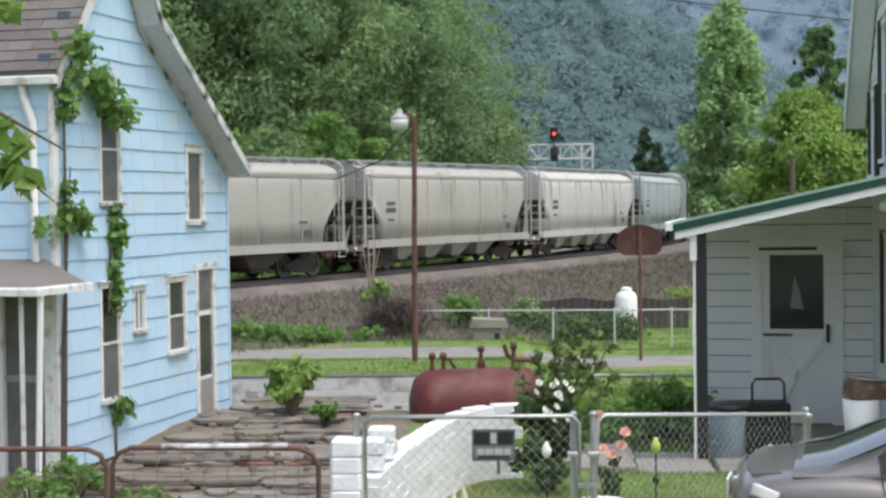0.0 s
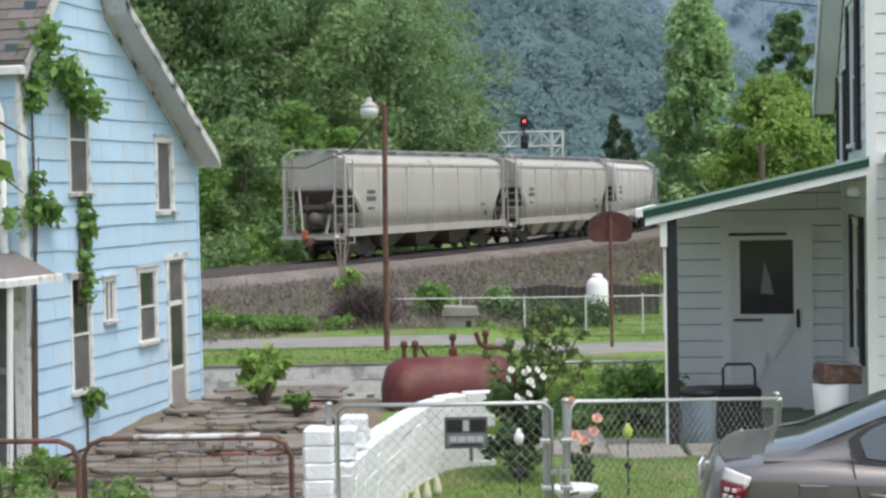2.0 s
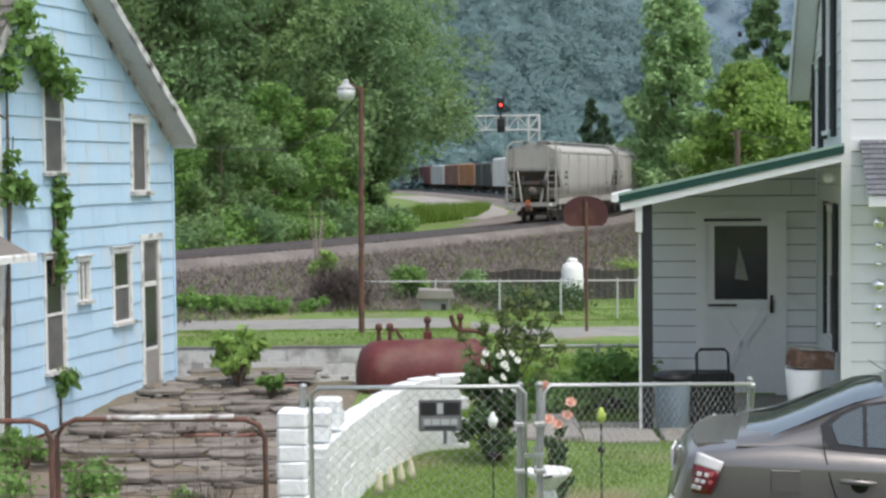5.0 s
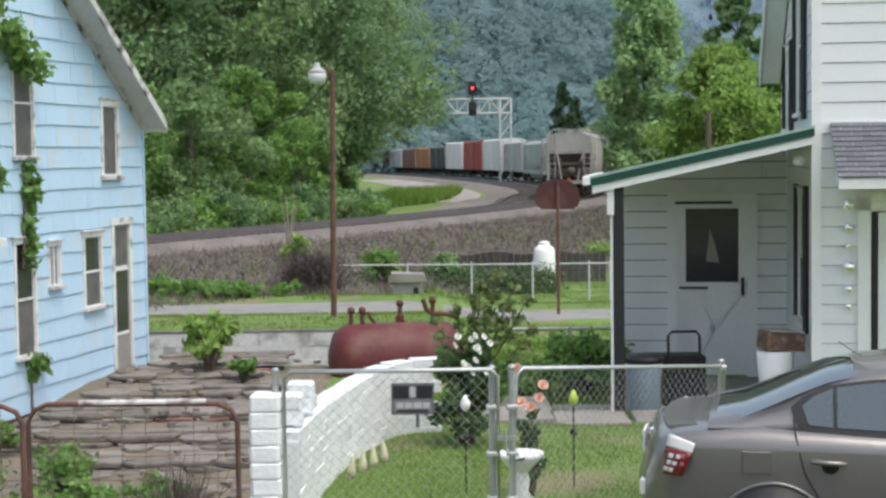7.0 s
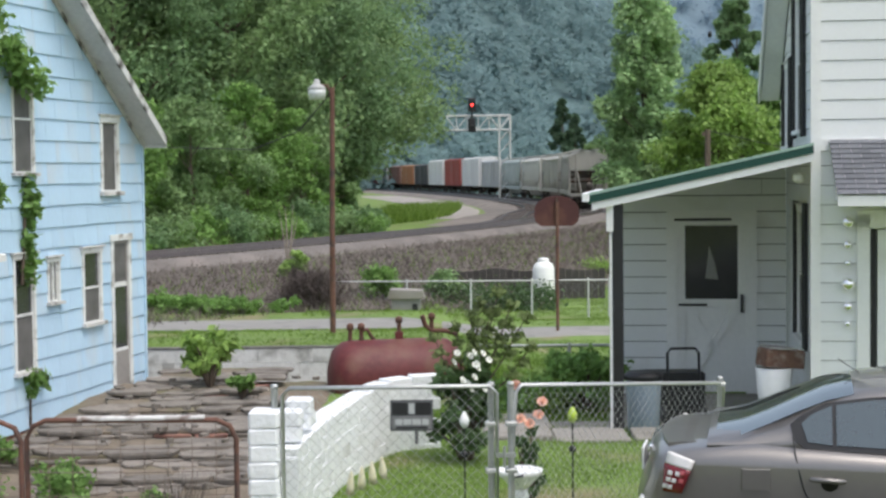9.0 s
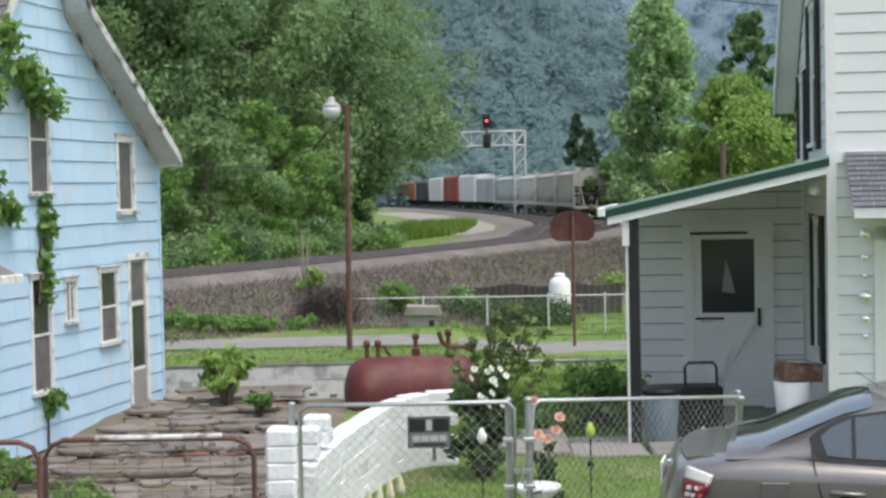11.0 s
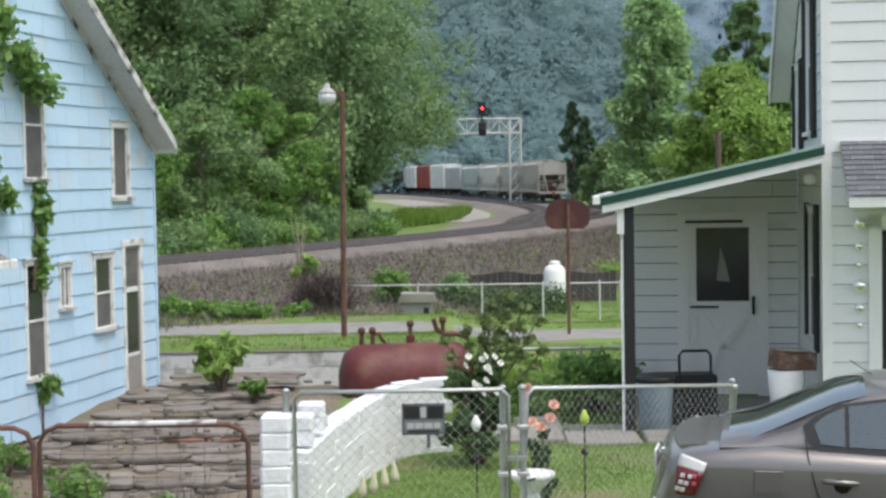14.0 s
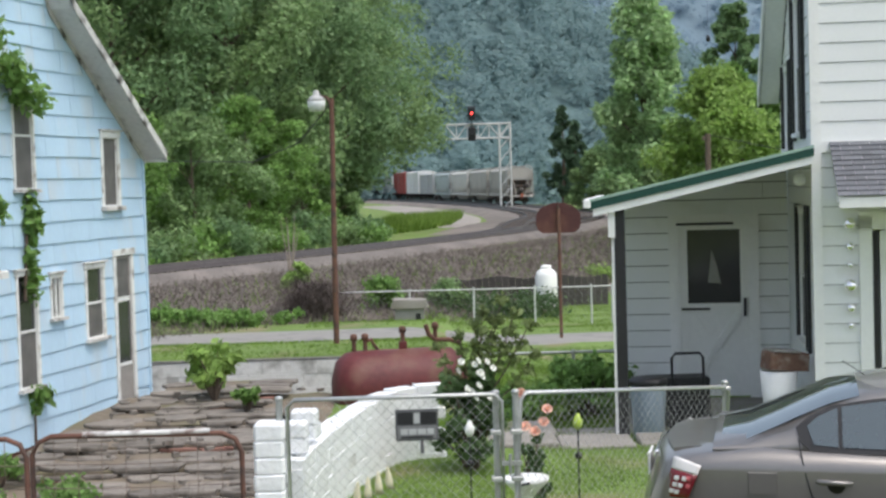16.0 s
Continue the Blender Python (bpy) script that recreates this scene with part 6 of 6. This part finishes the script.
def build_car():
    c = thing("parked_car", pose(1.565, 10.851, -0.12, 0, 0, -12), "grey-brown metallic four-door sedan parked by the gate", "car")

    def ring(x, zb, zc, zt, w, crown=0.03, tuck=0.9):
        """A section: sill, door skin, crease at zc, shoulder turning up to the deck at zt."""
        side = [(w * tuck, zb), (w * 0.955, zb + (zc - zb) * 0.2), (w * 0.98, zb + (zc - zb) * 0.55), (w, zc - 0.03), (w * 0.994, zc), (w * 0.965, zc + (zt - zc) * 0.5),
                (w * 0.915, zt - 0.012), (w * 0.86, zt), (w * 0.5, zt + crown * 0.8), (0, zt + crown)]
        bow = 0.14 * max(0.0, 1 - (x + 0.3) / 0.9)      # the tail is bowed in plan
        side = [(x + bow * (a / 0.85) ** 2, a, z) for a, z in side]
        return [(p, -a, z) for p, a, z in side] + [(p, a, z) for p, a, z in reversed(side[:-1])]
    body = part("body", Geo().loft([ring(-0.22, 0.45, 0.60, 0.70, 0.62, 0.01), ring(-0.20, 0.36, 0.70, 0.80, 0.70, 0.01), ring(-0.15, 0.30, 0.86, 0.94, 0.775, 0.01), ring(-0.11, 0.27, 0.97, 1.05, 0.815, 0.01), ring(-0.05, 0.25, 1.01, 1.075, 0.84, 0.01),
                                    ring(0.05, 0.23, 1.03, 1.098, 0.865, 0.01), ring(0.25, 0.21, 1.037, 1.118, 0.882, 0.012), ring(0.6, 0.2, 1.033, 1.145, 0.89), ring(1.0, 0.2, 1.03, 1.125, 0.895), ring(2.0, 0.2, 1.01, 1.085, 0.895),
                                    ring(3.0, 0.2, 0.95, 1.02, 0.89), ring(3.5, 0.2, 0.89, 0.99, 0.87), ring(4.05, 0.22, 0.78, 0.86, 0.83), ring(4.35, 0.3, 0.64, 0.72, 0.72), ring(4.43, 0.4, 0.52, 0.6, 0.6)]), M_PAINT, c)

    def upper(x, zb, zt, wb, wt, rd=1.0):
        h = zt - zb
        side = [(wb, zb), (wb * 0.74 + wt * 0.26, zb + h * 0.3), (wb * 0.42 + wt * 0.58, zb + h * 0.65), (wt, zt - 0.035 * rd), (wt * 0.93, zt - 0.008 - 0.025 * (rd - 1)), (wt * 0.8, zt + 0.006 - 0.02 * (rd - 1)), (wt * 0.4, zt + 0.022), (0, zt + 0.027)]
        return [(x, -a, z) for a, z in side] + [(x, a, z) for a, z in reversed(side[:-1])]
    part("cabin", Geo().loft([upper(0.28, 1.12, 1.15, 0.78, 0.72), upper(0.5, 1.11, 1.20, 0.80, 0.70, 1.6), upper(0.75, 1.10, 1.305, 0.815, 0.67, 2.2), upper(0.98, 1.09, 1.41, 0.825, 0.64, 2.2), upper(1.25, 1.08, 1.475, 0.83, 0.615, 1.5),
                              upper(1.6, 1.07, 1.51, 0.835, 0.60), upper(2.1, 1.05, 1.515, 0.835, 0.60), upper(2.55, 1.01, 1.44, 0.83, 0.59), upper(3.05, 0.99, 1.22, 0.82, 0.62), upper(3.5, 0.97, 1.0, 0.8, 0.68)]), M_PAINT, c)

    def pane(name, quad, material, lift, parent, thick=0.006):
        """A slightly raised panel from its four or more corners."""
        n = Vector(quad[1]) - Vector(quad[0])
        nn = n.cross(Vector(quad[2]) - Vector(quad[0])).normalized()
        if nn.dot(Vector(lift)) < 0:
            nn = -nn
        k = len(quad)
        lo = [Vector(q) + nn * 0.002 for q in quad]
        hi = [q + nn * thick for q in lo]
        return part(name, Geo().add(lo + hi, [tuple(range(k)), tuple(range(2 * k - 1, k - 1, -1))] + [(i, (i + 1) % k, k + (i + 1) % k, k + i) for i in range(k)]), material, parent)
    # glass: rear window, side windows
    gv, gf = [], []
    for x in np.linspace(0.33, 1.2, 6):
        zt, wt = np.interp(x, [0.28, 0.5, 0.75, 0.98, 1.25], [1.15, 1.20, 1.305, 1.41, 1.475]), np.interp(x, [0.28, 0.5, 0.75, 0.98, 1.25], [0.72, 0.70, 0.67, 0.64, 0.615])
        for u in np.linspace(-0.93, 0.93, 9):
            gv.append((x, u * wt, zt + float(np.interp(abs(u), [0, 0.4, 0.8, 0.93], [0.027, 0.022, -0.012, -0.034])) + 0.011))
    for i, j in itertools.product(range(5), range(8)):
        gf.append((i * 9 + j, i * 9 + j + 1, (i + 1) * 9 + j + 1, (i + 1) * 9 + j))
    part("rear_window", Geo().add(gv, gf, None, True), M_AUTO, c)
    for s in (-1, 1):
        def at(x, z):
            k = (z - 1.0) / 0.48
            return (x, s * (0.848 - 0.232 * k), z + 0.024)
        tr = pane("window_trim", [at(0.80, 1.235), at(0.83, 1.14), at(0.90, 1.085), at(1.70, 1.06), at(1.70, 1.43), at(1.3, 1.405), at(1.02, 1.365), at(0.88, 1.30)], M_BLACK, (0, s, 0.3), c, 0.01)
        pane("quarter_glass", [at(0.87, 1.24), at(0.91, 1.13), at(1.06, 1.115), at(1.06, 1.35), at(0.94, 1.30)], M_AUTO, (0, s, 0.3), tr, 0.016)
        pane("rear_side_glass", [at(1.085, 1.115), at(1.66, 1.09), at(1.66, 1.405), at(1.32, 1.385), at(1.085, 1.355)], M_AUTO, (0, s, 0.3), tr, 0.016)
        pane("front_side_glass", [at(1.76, 1.09), at(2.65, 1.05), at(2.35, 1.38), at(1.76, 1.41)], M_AUTO, (0, s, 0.3), c, 0.016)
        part("door_seam", Geo().tube([(0.815, s * 0.80, 1.2), (0.835, s * 0.868, 1.08), (0.855, s * 0.892, 0.99), (0.89, s * 0.893, 0.86), (0.97, s * 0.888, 0.72), (1.08, s * 0.88, 0.6)], 0.005, 5)
             .tube([(1.72, s * 0.86, 1.04), (1.72, s * 0.897, 0.9), (1.72, s * 0.88, 0.4)], 0.005, 5), M_BLACK, c)
        # flat black disc stands for the shade in the handle recess
        part("handle_recess", Geo().lathe([(0.055, 0.0), (0.05, 0.004)], 16, pose(1.04, s * 0.893, 0.925, 90 * s, 0, 0)), M_BLACK, c)
        part("door_handle", Geo().tube([(0.925, s * 0.895, 0.945), (0.95, s * 0.925, 0.948), (1.10, s * 0.925, 0.94), (1.135, s * 0.895, 0.935)], [0.012, 0.017, 0.017, 0.012], 8), M_PAINT, c)
        part("fuel_flap", Geo().box(0.50, 0.68, s * 0.884 - 0.010, s * 0.884 + 0.010, 0.865, 1.0, b=0.004), M_PAINT, c)
        # tail lamp wrapped round the corner: clear top, red body with bright cells
        lamp = new("tail_lamp")
        lamp.parent = c

        def lens(u, v, out):
            lo = Vector((-0.024 + 0.15 * u, 0.755 + 0.13 * u ** 0.7, 0.827 + 0.004 * u))
            hi = Vector((0.045 + 0.164 * u, 0.815 + 0.065 * u ** 0.7, 1.088 - 0.05 * u))
            p = lo.lerp(hi, v)
            return (p.x - out * 0.6 * (1 - u), s * (p.y + out + 0.018 * math.sin(math.pi * v)), p.z)

        def lens_piece(nm, u0, u1, v0, v1, mm, out):
            g, n = Geo(), 5
            grid = [lens(u0 + (u1 - u0) * i / n, v0 + (v1 - v0) * j / n, o) for o in (out, out - 0.03) for j in range(n + 1) for i in range(n + 1)]
            k, w = (n + 1) ** 2, n + 1
            fs = [(b + j * w + i, b + j * w + i + 1, b + (j + 1) * w + i + 1, b + (j + 1) * w + i) for b in (0, k) for j in range(n) for i in range(n)]
            rim = [i for i in range(w)] + [j * w + n for j in range(1, w)] + [n * w + i for i in range(n - 1, -1, -1)] + [j * w for j in range(n - 1, 0, -1)]
            fs += [(a, b, b + k, a + k) for a, b in zip(rim, rim[1:] + rim[:1])]
            g.add(grid, fs, None, True)
            part(nm, g, mm, lamp)
        lens_piece("clear_lens", 0.0, 1.0, 0.72, 1.0, M_LAMPCLEAR, 0.014)
        lens_piece("red_lens", 0.0, 1.0, 0.0, 0.715, M_LAMPRED, 0.014)
        for u, v in ((0.30, 0.34), (0.52, 0.34), (0.30, 0.52), (0.58, 0.54), (0.24, 0.16), (0.45, 0.15), (0.72, 0.58), (0.80, 0.36)):
            lens_piece("reflector_cell", u - 0.085, u + 0.085, v - 0.055, v + 0.055, M_LAMPCLEAR if u < 0.7 else M_LAMPPINK, 0.019)
        part("arch", Geo().tube([(0.69 + 0.40 * math.cos(a), s * 0.884, 0.36 + 0.44 * math.sin(a)) for a in np.linspace(0.0, math.pi, 19)], 0.014, 6), M_PAINT, c)
        for x in (0.69, 3.4):
            # body is uncut: a black disc stands for the shaded hollow
            part("wheel_well", Geo().lathe([(0.42, 0.0), (0.42, 0.03)], 28, pose(x, s * 0.877 + 0.015, 0.37, 90, 0, 0)), M_BLACK, c)
            w = new("wheel")
            w.parent = c
            part("tyre", Geo().lathe([(0.2, -0.1), (0.30, -0.1), (0.32, -0.07), (0.32, 0.07), (0.30, 0.1), (0.2, 0.1)], 28, pose(x, s * 0.82, 0.32, 90, 0, 0)), M_RUBBER, w)
            part("rim", Geo().lathe([(0.03, -0.095), (0.06, -0.09), (0.19, -0.095), (0.205, -0.105)], 20, pose(x, s * 0.82, 0.32, -90 * s + 180 * (s > 0), 0, 0)), M_ALLOY, w)
    part("number_plate", Geo().box(-0.185, -0.17, -0.16, 0.16, 0.84, 0.99), M_NEWWHITE, c)
    part("plate_bar", Geo().box(-0.192, -0.187, -0.12, 0.12, 0.89, 0.94), M_MARK, c)
    part("boot_trim", Geo().box(-0.125, -0.09, -0.4, 0.4, 1.02, 1.055, b=0.01), M_CHROME, c)
    part("bumper_reflector", Geo().box(-0.165, -0.1, -0.66, -0.54, 0.66, 0.76, b=0.012), M_LAMPCLEAR, c)
    part("boot_lip", Geo().loft([[(-0.05 + 0.2 * y * y, y, 1.07), (-0.048 + 0.2 * y * y, y, 1.118 - 0.02 * abs(y)), (0.12, y, 1.128 - 0.02 * abs(y)), (0.26, y, 1.115)] for y in np.linspace(-0.6, 0.6, 11)], smooth=False), M_PAINT, c)
    part("antenna", Geo().tube([(1.3, 0, 1.48), (1.12, 0, 1.60)], 0.003, 5), M_BLACK, c)


# ---------- climbing vines, weeds, low plants ----------
def build_vines():
    rng = np.random.default_rng(12)
    base = pose(-3.9, 20.6, 0, 0, 0, -12.2)

    def vine(label, blobs, per, size, stem):
        v = thing("climbing_vine", base, label, "vine", "vines")
        part("stem", Geo().tube(stem, [0.018] * (len(stem) - 1) + [0.006], 6), M_BARK, v)
        part("foliage", leaves("foliage", L_VINE, blobs, per, size, rng, shell=0.2, squash=0.9), None, v)
    b = [(0.16, -4.35 + 0.16 * i, 4.45 - 0.10 * i + 0.08 * math.sin(i * 2), 0.2) for i in range(8)]
    b += [(0.14, -4.35, 4.2, 0.2), (0.12, -4.15, 4.55, 0.14), (0.1, -4.45, 3.95, 0.16), (0.14, -3.75, 4.1, 0.2), (0.1, -3.55, 3.85, 0.16), (0.1, -4.4, 3.75, 0.12)]
    vine("leafy green vine sprawling over the upper siding", [(p, q, u, w * 1.25) for p, q, u, w in b], 60, 0.058, [(0.03, -4.45, 0.0), (0.05, -4.42, 1.6), (0.06, -4.4, 3.0), (0.05, -4.38, 4.2)])
    b = [(0.07, -3.30 + 0.05 * math.sin(i * 1.7), 2.75 - 0.1 * i, 0.09 + 0.03 * math.sin(i * 2.3)) for i in range(12)] + [(0.08, -3.15, 2.55, 0.08), (0.08, -3.12, 2.4, 0.06)]
    vine("green vine trailing between the windows", [(p, q, u, w * 1.3) for p, q, u, w in b], 26, 0.055, [(0.03, -3.42, 1.6), (0.04, -3.36, 2.2), (0.04, -3.3, 2.8)])
    b = [(0.07, -3.35 + 0.1 * i, 0.55 + 0.04 * math.sin(i * 2), 0.1) for i in range(4)] + [(0.07, -3.3, 0.4, 0.09)]
    vine("green vine sprouting under the window sill", [(p, q, u, w * 1.3) for p, q, u, w in b], 30, 0.05, [(0.03, -3.3, -0.1), (0.04, -3.3, 0.6)])
    b = [(0.1, -4.42 + 0.12 * i, 2.75 - 0.05 * i, 0.13) for i in range(4)] + [(0.1, -4.45, 2.95, 0.12), (0.1, -4.5, 2.6, 0.14), (0.05, -4.75, 2.6, 0.2)]
    vine("green vine round the house corner", [(p, q, u, w * 1.2) for p, q, u, w in b], 40, 0.058, [(0.05, -4.55, 0.1), (0.07, -4.5, 1.5), (0.07, -4.3, 3.2)])
    # a branch close to the camera at the left edge
    br = thing("overhanging_branch", pose(0, 0, 0), "bright green leafy branch hanging near the eye", "branch")
    part("twig", Geo().tube([(-2.3, 6.0, 3.3), (-2.0, 6.0, 3.12), (-1.76, 6.0, 2.98)], [0.012, 0.008, 0.004], 6).tube([(-2.3, 6.05, 3.0), (-1.95, 6.02, 2.9), (-1.8, 6.0, 2.78)], [0.01, 0.007, 0.003], 6), M_BARK, br)
    bl = [(-1.93, 6.0, 3.0, 0.05), (-1.98, 6.0, 2.9, 0.07), (-2.02, 6.05, 3.06, 0.08), (-1.9, 6.0, 2.86, 0.05), (-2.1, 6.0, 2.92, 0.1), (-1.97, 6.0, 3.52, 0.06), (-2.05, 6.0, 3.56, 0.08)]
    part("leaf_spray", leaves("leaf_spray", L_LIGHT, bl, 9, 0.065, rng, shell=0.2), None, br)


def build_low_plants():
    rng = np.random.default_rng(8)
    build_bush("bush", pose(-2.85, 19.2, 0.24), "bright green broad-leaved bush on the stone steps", 0.38, 0.85, L_LIGHT, rng, n=22, per=34, size=0.062)
    build_bush("bush", pose(-2.35, 18.4, 0.2), "small green weed in the stone steps", 0.2, 0.36, L_VINE, rng, n=9, per=34, size=0.045)
    for x, y, w, h in ((-3.2, 11.6, 0.42, 0.5), (-2.75, 11.9, 0.3, 0.42), (-3.9, 12.2, 0.5, 0.6), (-2.35, 12.6, 0.25, 0.3), (-3.3, 13.6, 0.35, 0.4), (-2.6, 11.0, 0.2, 0.25), (-4.3, 13.5, 0.4, 0.6), (-4.4, 15.2, 0.3, 0.45)):
        build_bush("weed_clump", pose(x, y, ground_z(x, y) + 0.05), "green weeds growing among the stones", w * 1.15, h, L_VINE, rng, n=16, per=60, size=0.032, category="weeds", group="weed clumps")
    dw = thing("dry_weed", pose(-1.9, 11.2, 0.1), "dry brown weed stalks standing by the fence", "weeds")
    part("stalk_tuft", blades("stalk_tuft", L_WEED, rng.normal(size=(160, 3)) * np.array([0.07, 0.05, 0.0]), 0.42, 0.010, rng, 0.2), None, dw)
    # bushes beyond the lane
    for x, y, w, h, mm, lab in ((-2.3, 54.5, 1.1, 1.6, L_VINE, "green bush at the foot of the bank"), (0.1, 57, 0.9, 1.4, L_MID, "green bush at the foot of the bank"), (-5.3, 55.5, 0.6, 1.5, L_LIGHT, "yellow-green bush on the bank"),
                                (7.2, 72, 1.4, 0.9, L_LIGHT, "yellow-green bush on the bank"), (1.2, 56.6, 2.0, 0.9, L_ROSE, "dark green hedge by the plank fence"), (3.2, 56.6, 1.6, 0.9, L_ROSE, "dark green hedge by the plank fence"), 
                                (1.75, 18.9, 0.6, 0.8, L_VINE, "leafy green weeds behind the yard fence"), (1.5, 19.7, 0.5, 0.85, L_VINE, "leafy green weeds behind the yard fence"), (1.2, 19.0, 0.55, 0.55, L_LIGHT, "leafy green weeds behind the yard fence"), (0.85, 18.2, 0.45, 0.5, L_VINE, "leafy green weeds behind the yard fence")):
        z = ground_z(x, y)
        build_bush("bush", pose(x, y, z), lab, w, h, mm, rng, n=16, per=80, size=0.05 + 0.035 * (y > 30), group="bushes")
    br = thing("bare_brush", pose(-4.3, 50.5, -1.7), "dark brown mound of bare brush", "brush")
    part("twig_mass", blades("twig_mass", L_DARKWEED, rng.normal(size=(6000, 3)) * np.array([0.42, 0.4, 0.33]) + np.array([0.1, 0, 0.55]), 0.34, 0.012, rng, 1.0), None, br)
    # dry sapling by the tracks
    ds = thing("dead_sapling", pose(-5.6, 57.5, -1.0), "pale leafless sapling below the tracks", "sapling")
    g = Geo()
    for i in range(7):
        a = i * 0.9
        g.tube([(0, 0, 0), (0.12 * math.cos(a), 0.1 * math.sin(a), 1.2), (0.35 * math.cos(a), 0.2 * math.sin(a), 2.2 + 0.1 * i)], [0.035, 0.025, 0.008], 5)
    part("stem", g, M_DEADWOOD, ds)
    # weeds on the bank: one body of stalks each
    k0, k1 = station(44), station(128)

    def bank_points(n, o0, o1):
        k = rng.integers(int(k0), int(k1), n)
        o = o0 + (o1 - o0) * rng.random(n)
        p = TRACK[k] + TSIDE[k] * o[:, None] + rng.normal(size=(n, 2)) * 0.4
        z = np.interp(o, [2.7, 5, 8, 10.5, 12.5], [-0.45, -0.58, -1.08, -1.62, -2.2])
        gz_ = np.array([ground_z(a, b) for a, b in p])
        return np.column_stack([p, np.maximum(z, gz_) - 0.03])
    tagged(new("dry_weeds", blades("dry_weeds", L_WEED, bank_points(22000, 3.6, 12), 0.36, 0.013, rng, 0.7)), "dry grey-brown weeds covering the railway bank", "weeds", kind="stuff")
    tagged(new("bank_greenery", blades("bank_greenery", L_BLADE, bank_points(4200, 5, 12), 0.28, 0.022, rng, 0.6)), "sparse green weeds on the railway bank", "weeds", kind="stuff")
    p = bank_points(3600, 3.6, 12)
    scrub = leaves("bank_scrub", L_WEED, np.column_stack([p, 0.2 + 0.35 * rng.random(len(p))]), 44, 0.035, rng, shell=0.2, squash=0.7)
    tagged(new("bank_scrub", scrub), "low dull brown scrub on the railway bank", "scrub", kind="stuff")
    # green weeds at the lane's far side
    blobs = []
    for i in range(170):
        x, k = rng.uniform(-14, -4.4), rng.random()
        if noise.noise((x * 0.5, 3.1, 0)) < -0.25 and rng.random() < 0.8:
            continue
        y = 45.4 + 0.02 * x + 2.6 * k * k
        w = (0.1 + 0.3 * rng.random() ** 2) * (1.1 - 0.3 * k)
        for _ in range(6):
            a, b = x + rng.normal() * w, y + rng.normal() * w
            blobs.append((a, b, ground_z(a, b) + w * (0.3 + 1.1 * rng.random()), w * 0.7))
    tagged(new("lane_weeds", leaves("lane_weeds", L_VINE, blobs, 34, 0.085, rng, shell=0.1)), "lush green weeds along the lane", "weeds", kind="stuff")
    # tall grass inside the curve
    k = rng.integers(int(station(96)), int(station(150)), 9000)
    o = -10.5 - 6.5 * rng.random(9000)
    p = TRACK[k] + TSIDE[k] * o[:, None]
    hold = p[:, 0] < -0.5 + 0.05 * (p[:, 1] - 100)
    p = np.column_stack([p, np.array([ground_z(a, b) for a, b in p])])[hold]
    tagged(new("tall_grass", blades("tall_grass", L_BLADE, p, 0.7, 0.05, rng, 0.4)), "tall green grass inside the curve of the line", "grass", kind="stuff")
    # lawn blades in the yard and short turf beyond
    for name, lab, cnt, x0, x1, y0, y1, h, w in (("yard_grass", "short uneven lawn grass in the front yard", 60000, -1.0, 3.4, 10.2, 16.2, 0.03, 0.003), ("back_grass", "longer green grass behind the yard", 45000, -0.6, 4.0, 16.5, 24, 0.08, 0.005),
                                                 ("verge_grass", "bright green grass on the lane verge", 70000, -9, 7, 23.3, 40, 0.045, 0.007), ("lawn_grass", "green lawn grass beyond the lane", 40000, -4, 9, 44.2, 66, 0.05, 0.014)):
        x, y = rng.uniform(x0, x1, cnt), rng.uniform(y0, y1, cnt)
        keep = noise_keep(x, y, 0.35, rng)
        p = np.column_stack([x, y, [ground_z(a, b) for a, b in zip(x, y)]])[keep]
        tagged(new(name, blades(name, L_BLADE, p, h, w, rng, 0.5)), lab, "grass", kind="stuff")


def noise_keep(x, y, bare, rng):
    v = np.array([noise.noise((a * 0.9, b * 0.9, 7)) for a, b in zip(x, y)])
    return v + rng.normal(size=len(x)) * 0.15 > -0.35 + 0.4 * bare


L_DARKWEED = mat("dark_brush", (0.105, 0.083, 0.077), 0.95, var=0.4, bump=0, island=0.6)
M_DEADWOOD = mat("bleached_wood", (0.33, 0.28, 0.23), 0.9, var=0.3)


# ---------- the place ----------
build_ground()
build_road()
build_dark_strip()
build_railway()
build_blue_house()
build_white_house()
build_train()
build_trees()
build_hills()
build_old_wall()
build_white_wall()
build_terrace()
build_front_fence()
build_yard_things()
build_gantry()
build_car()
build_vines()
build_low_plants()
motions()
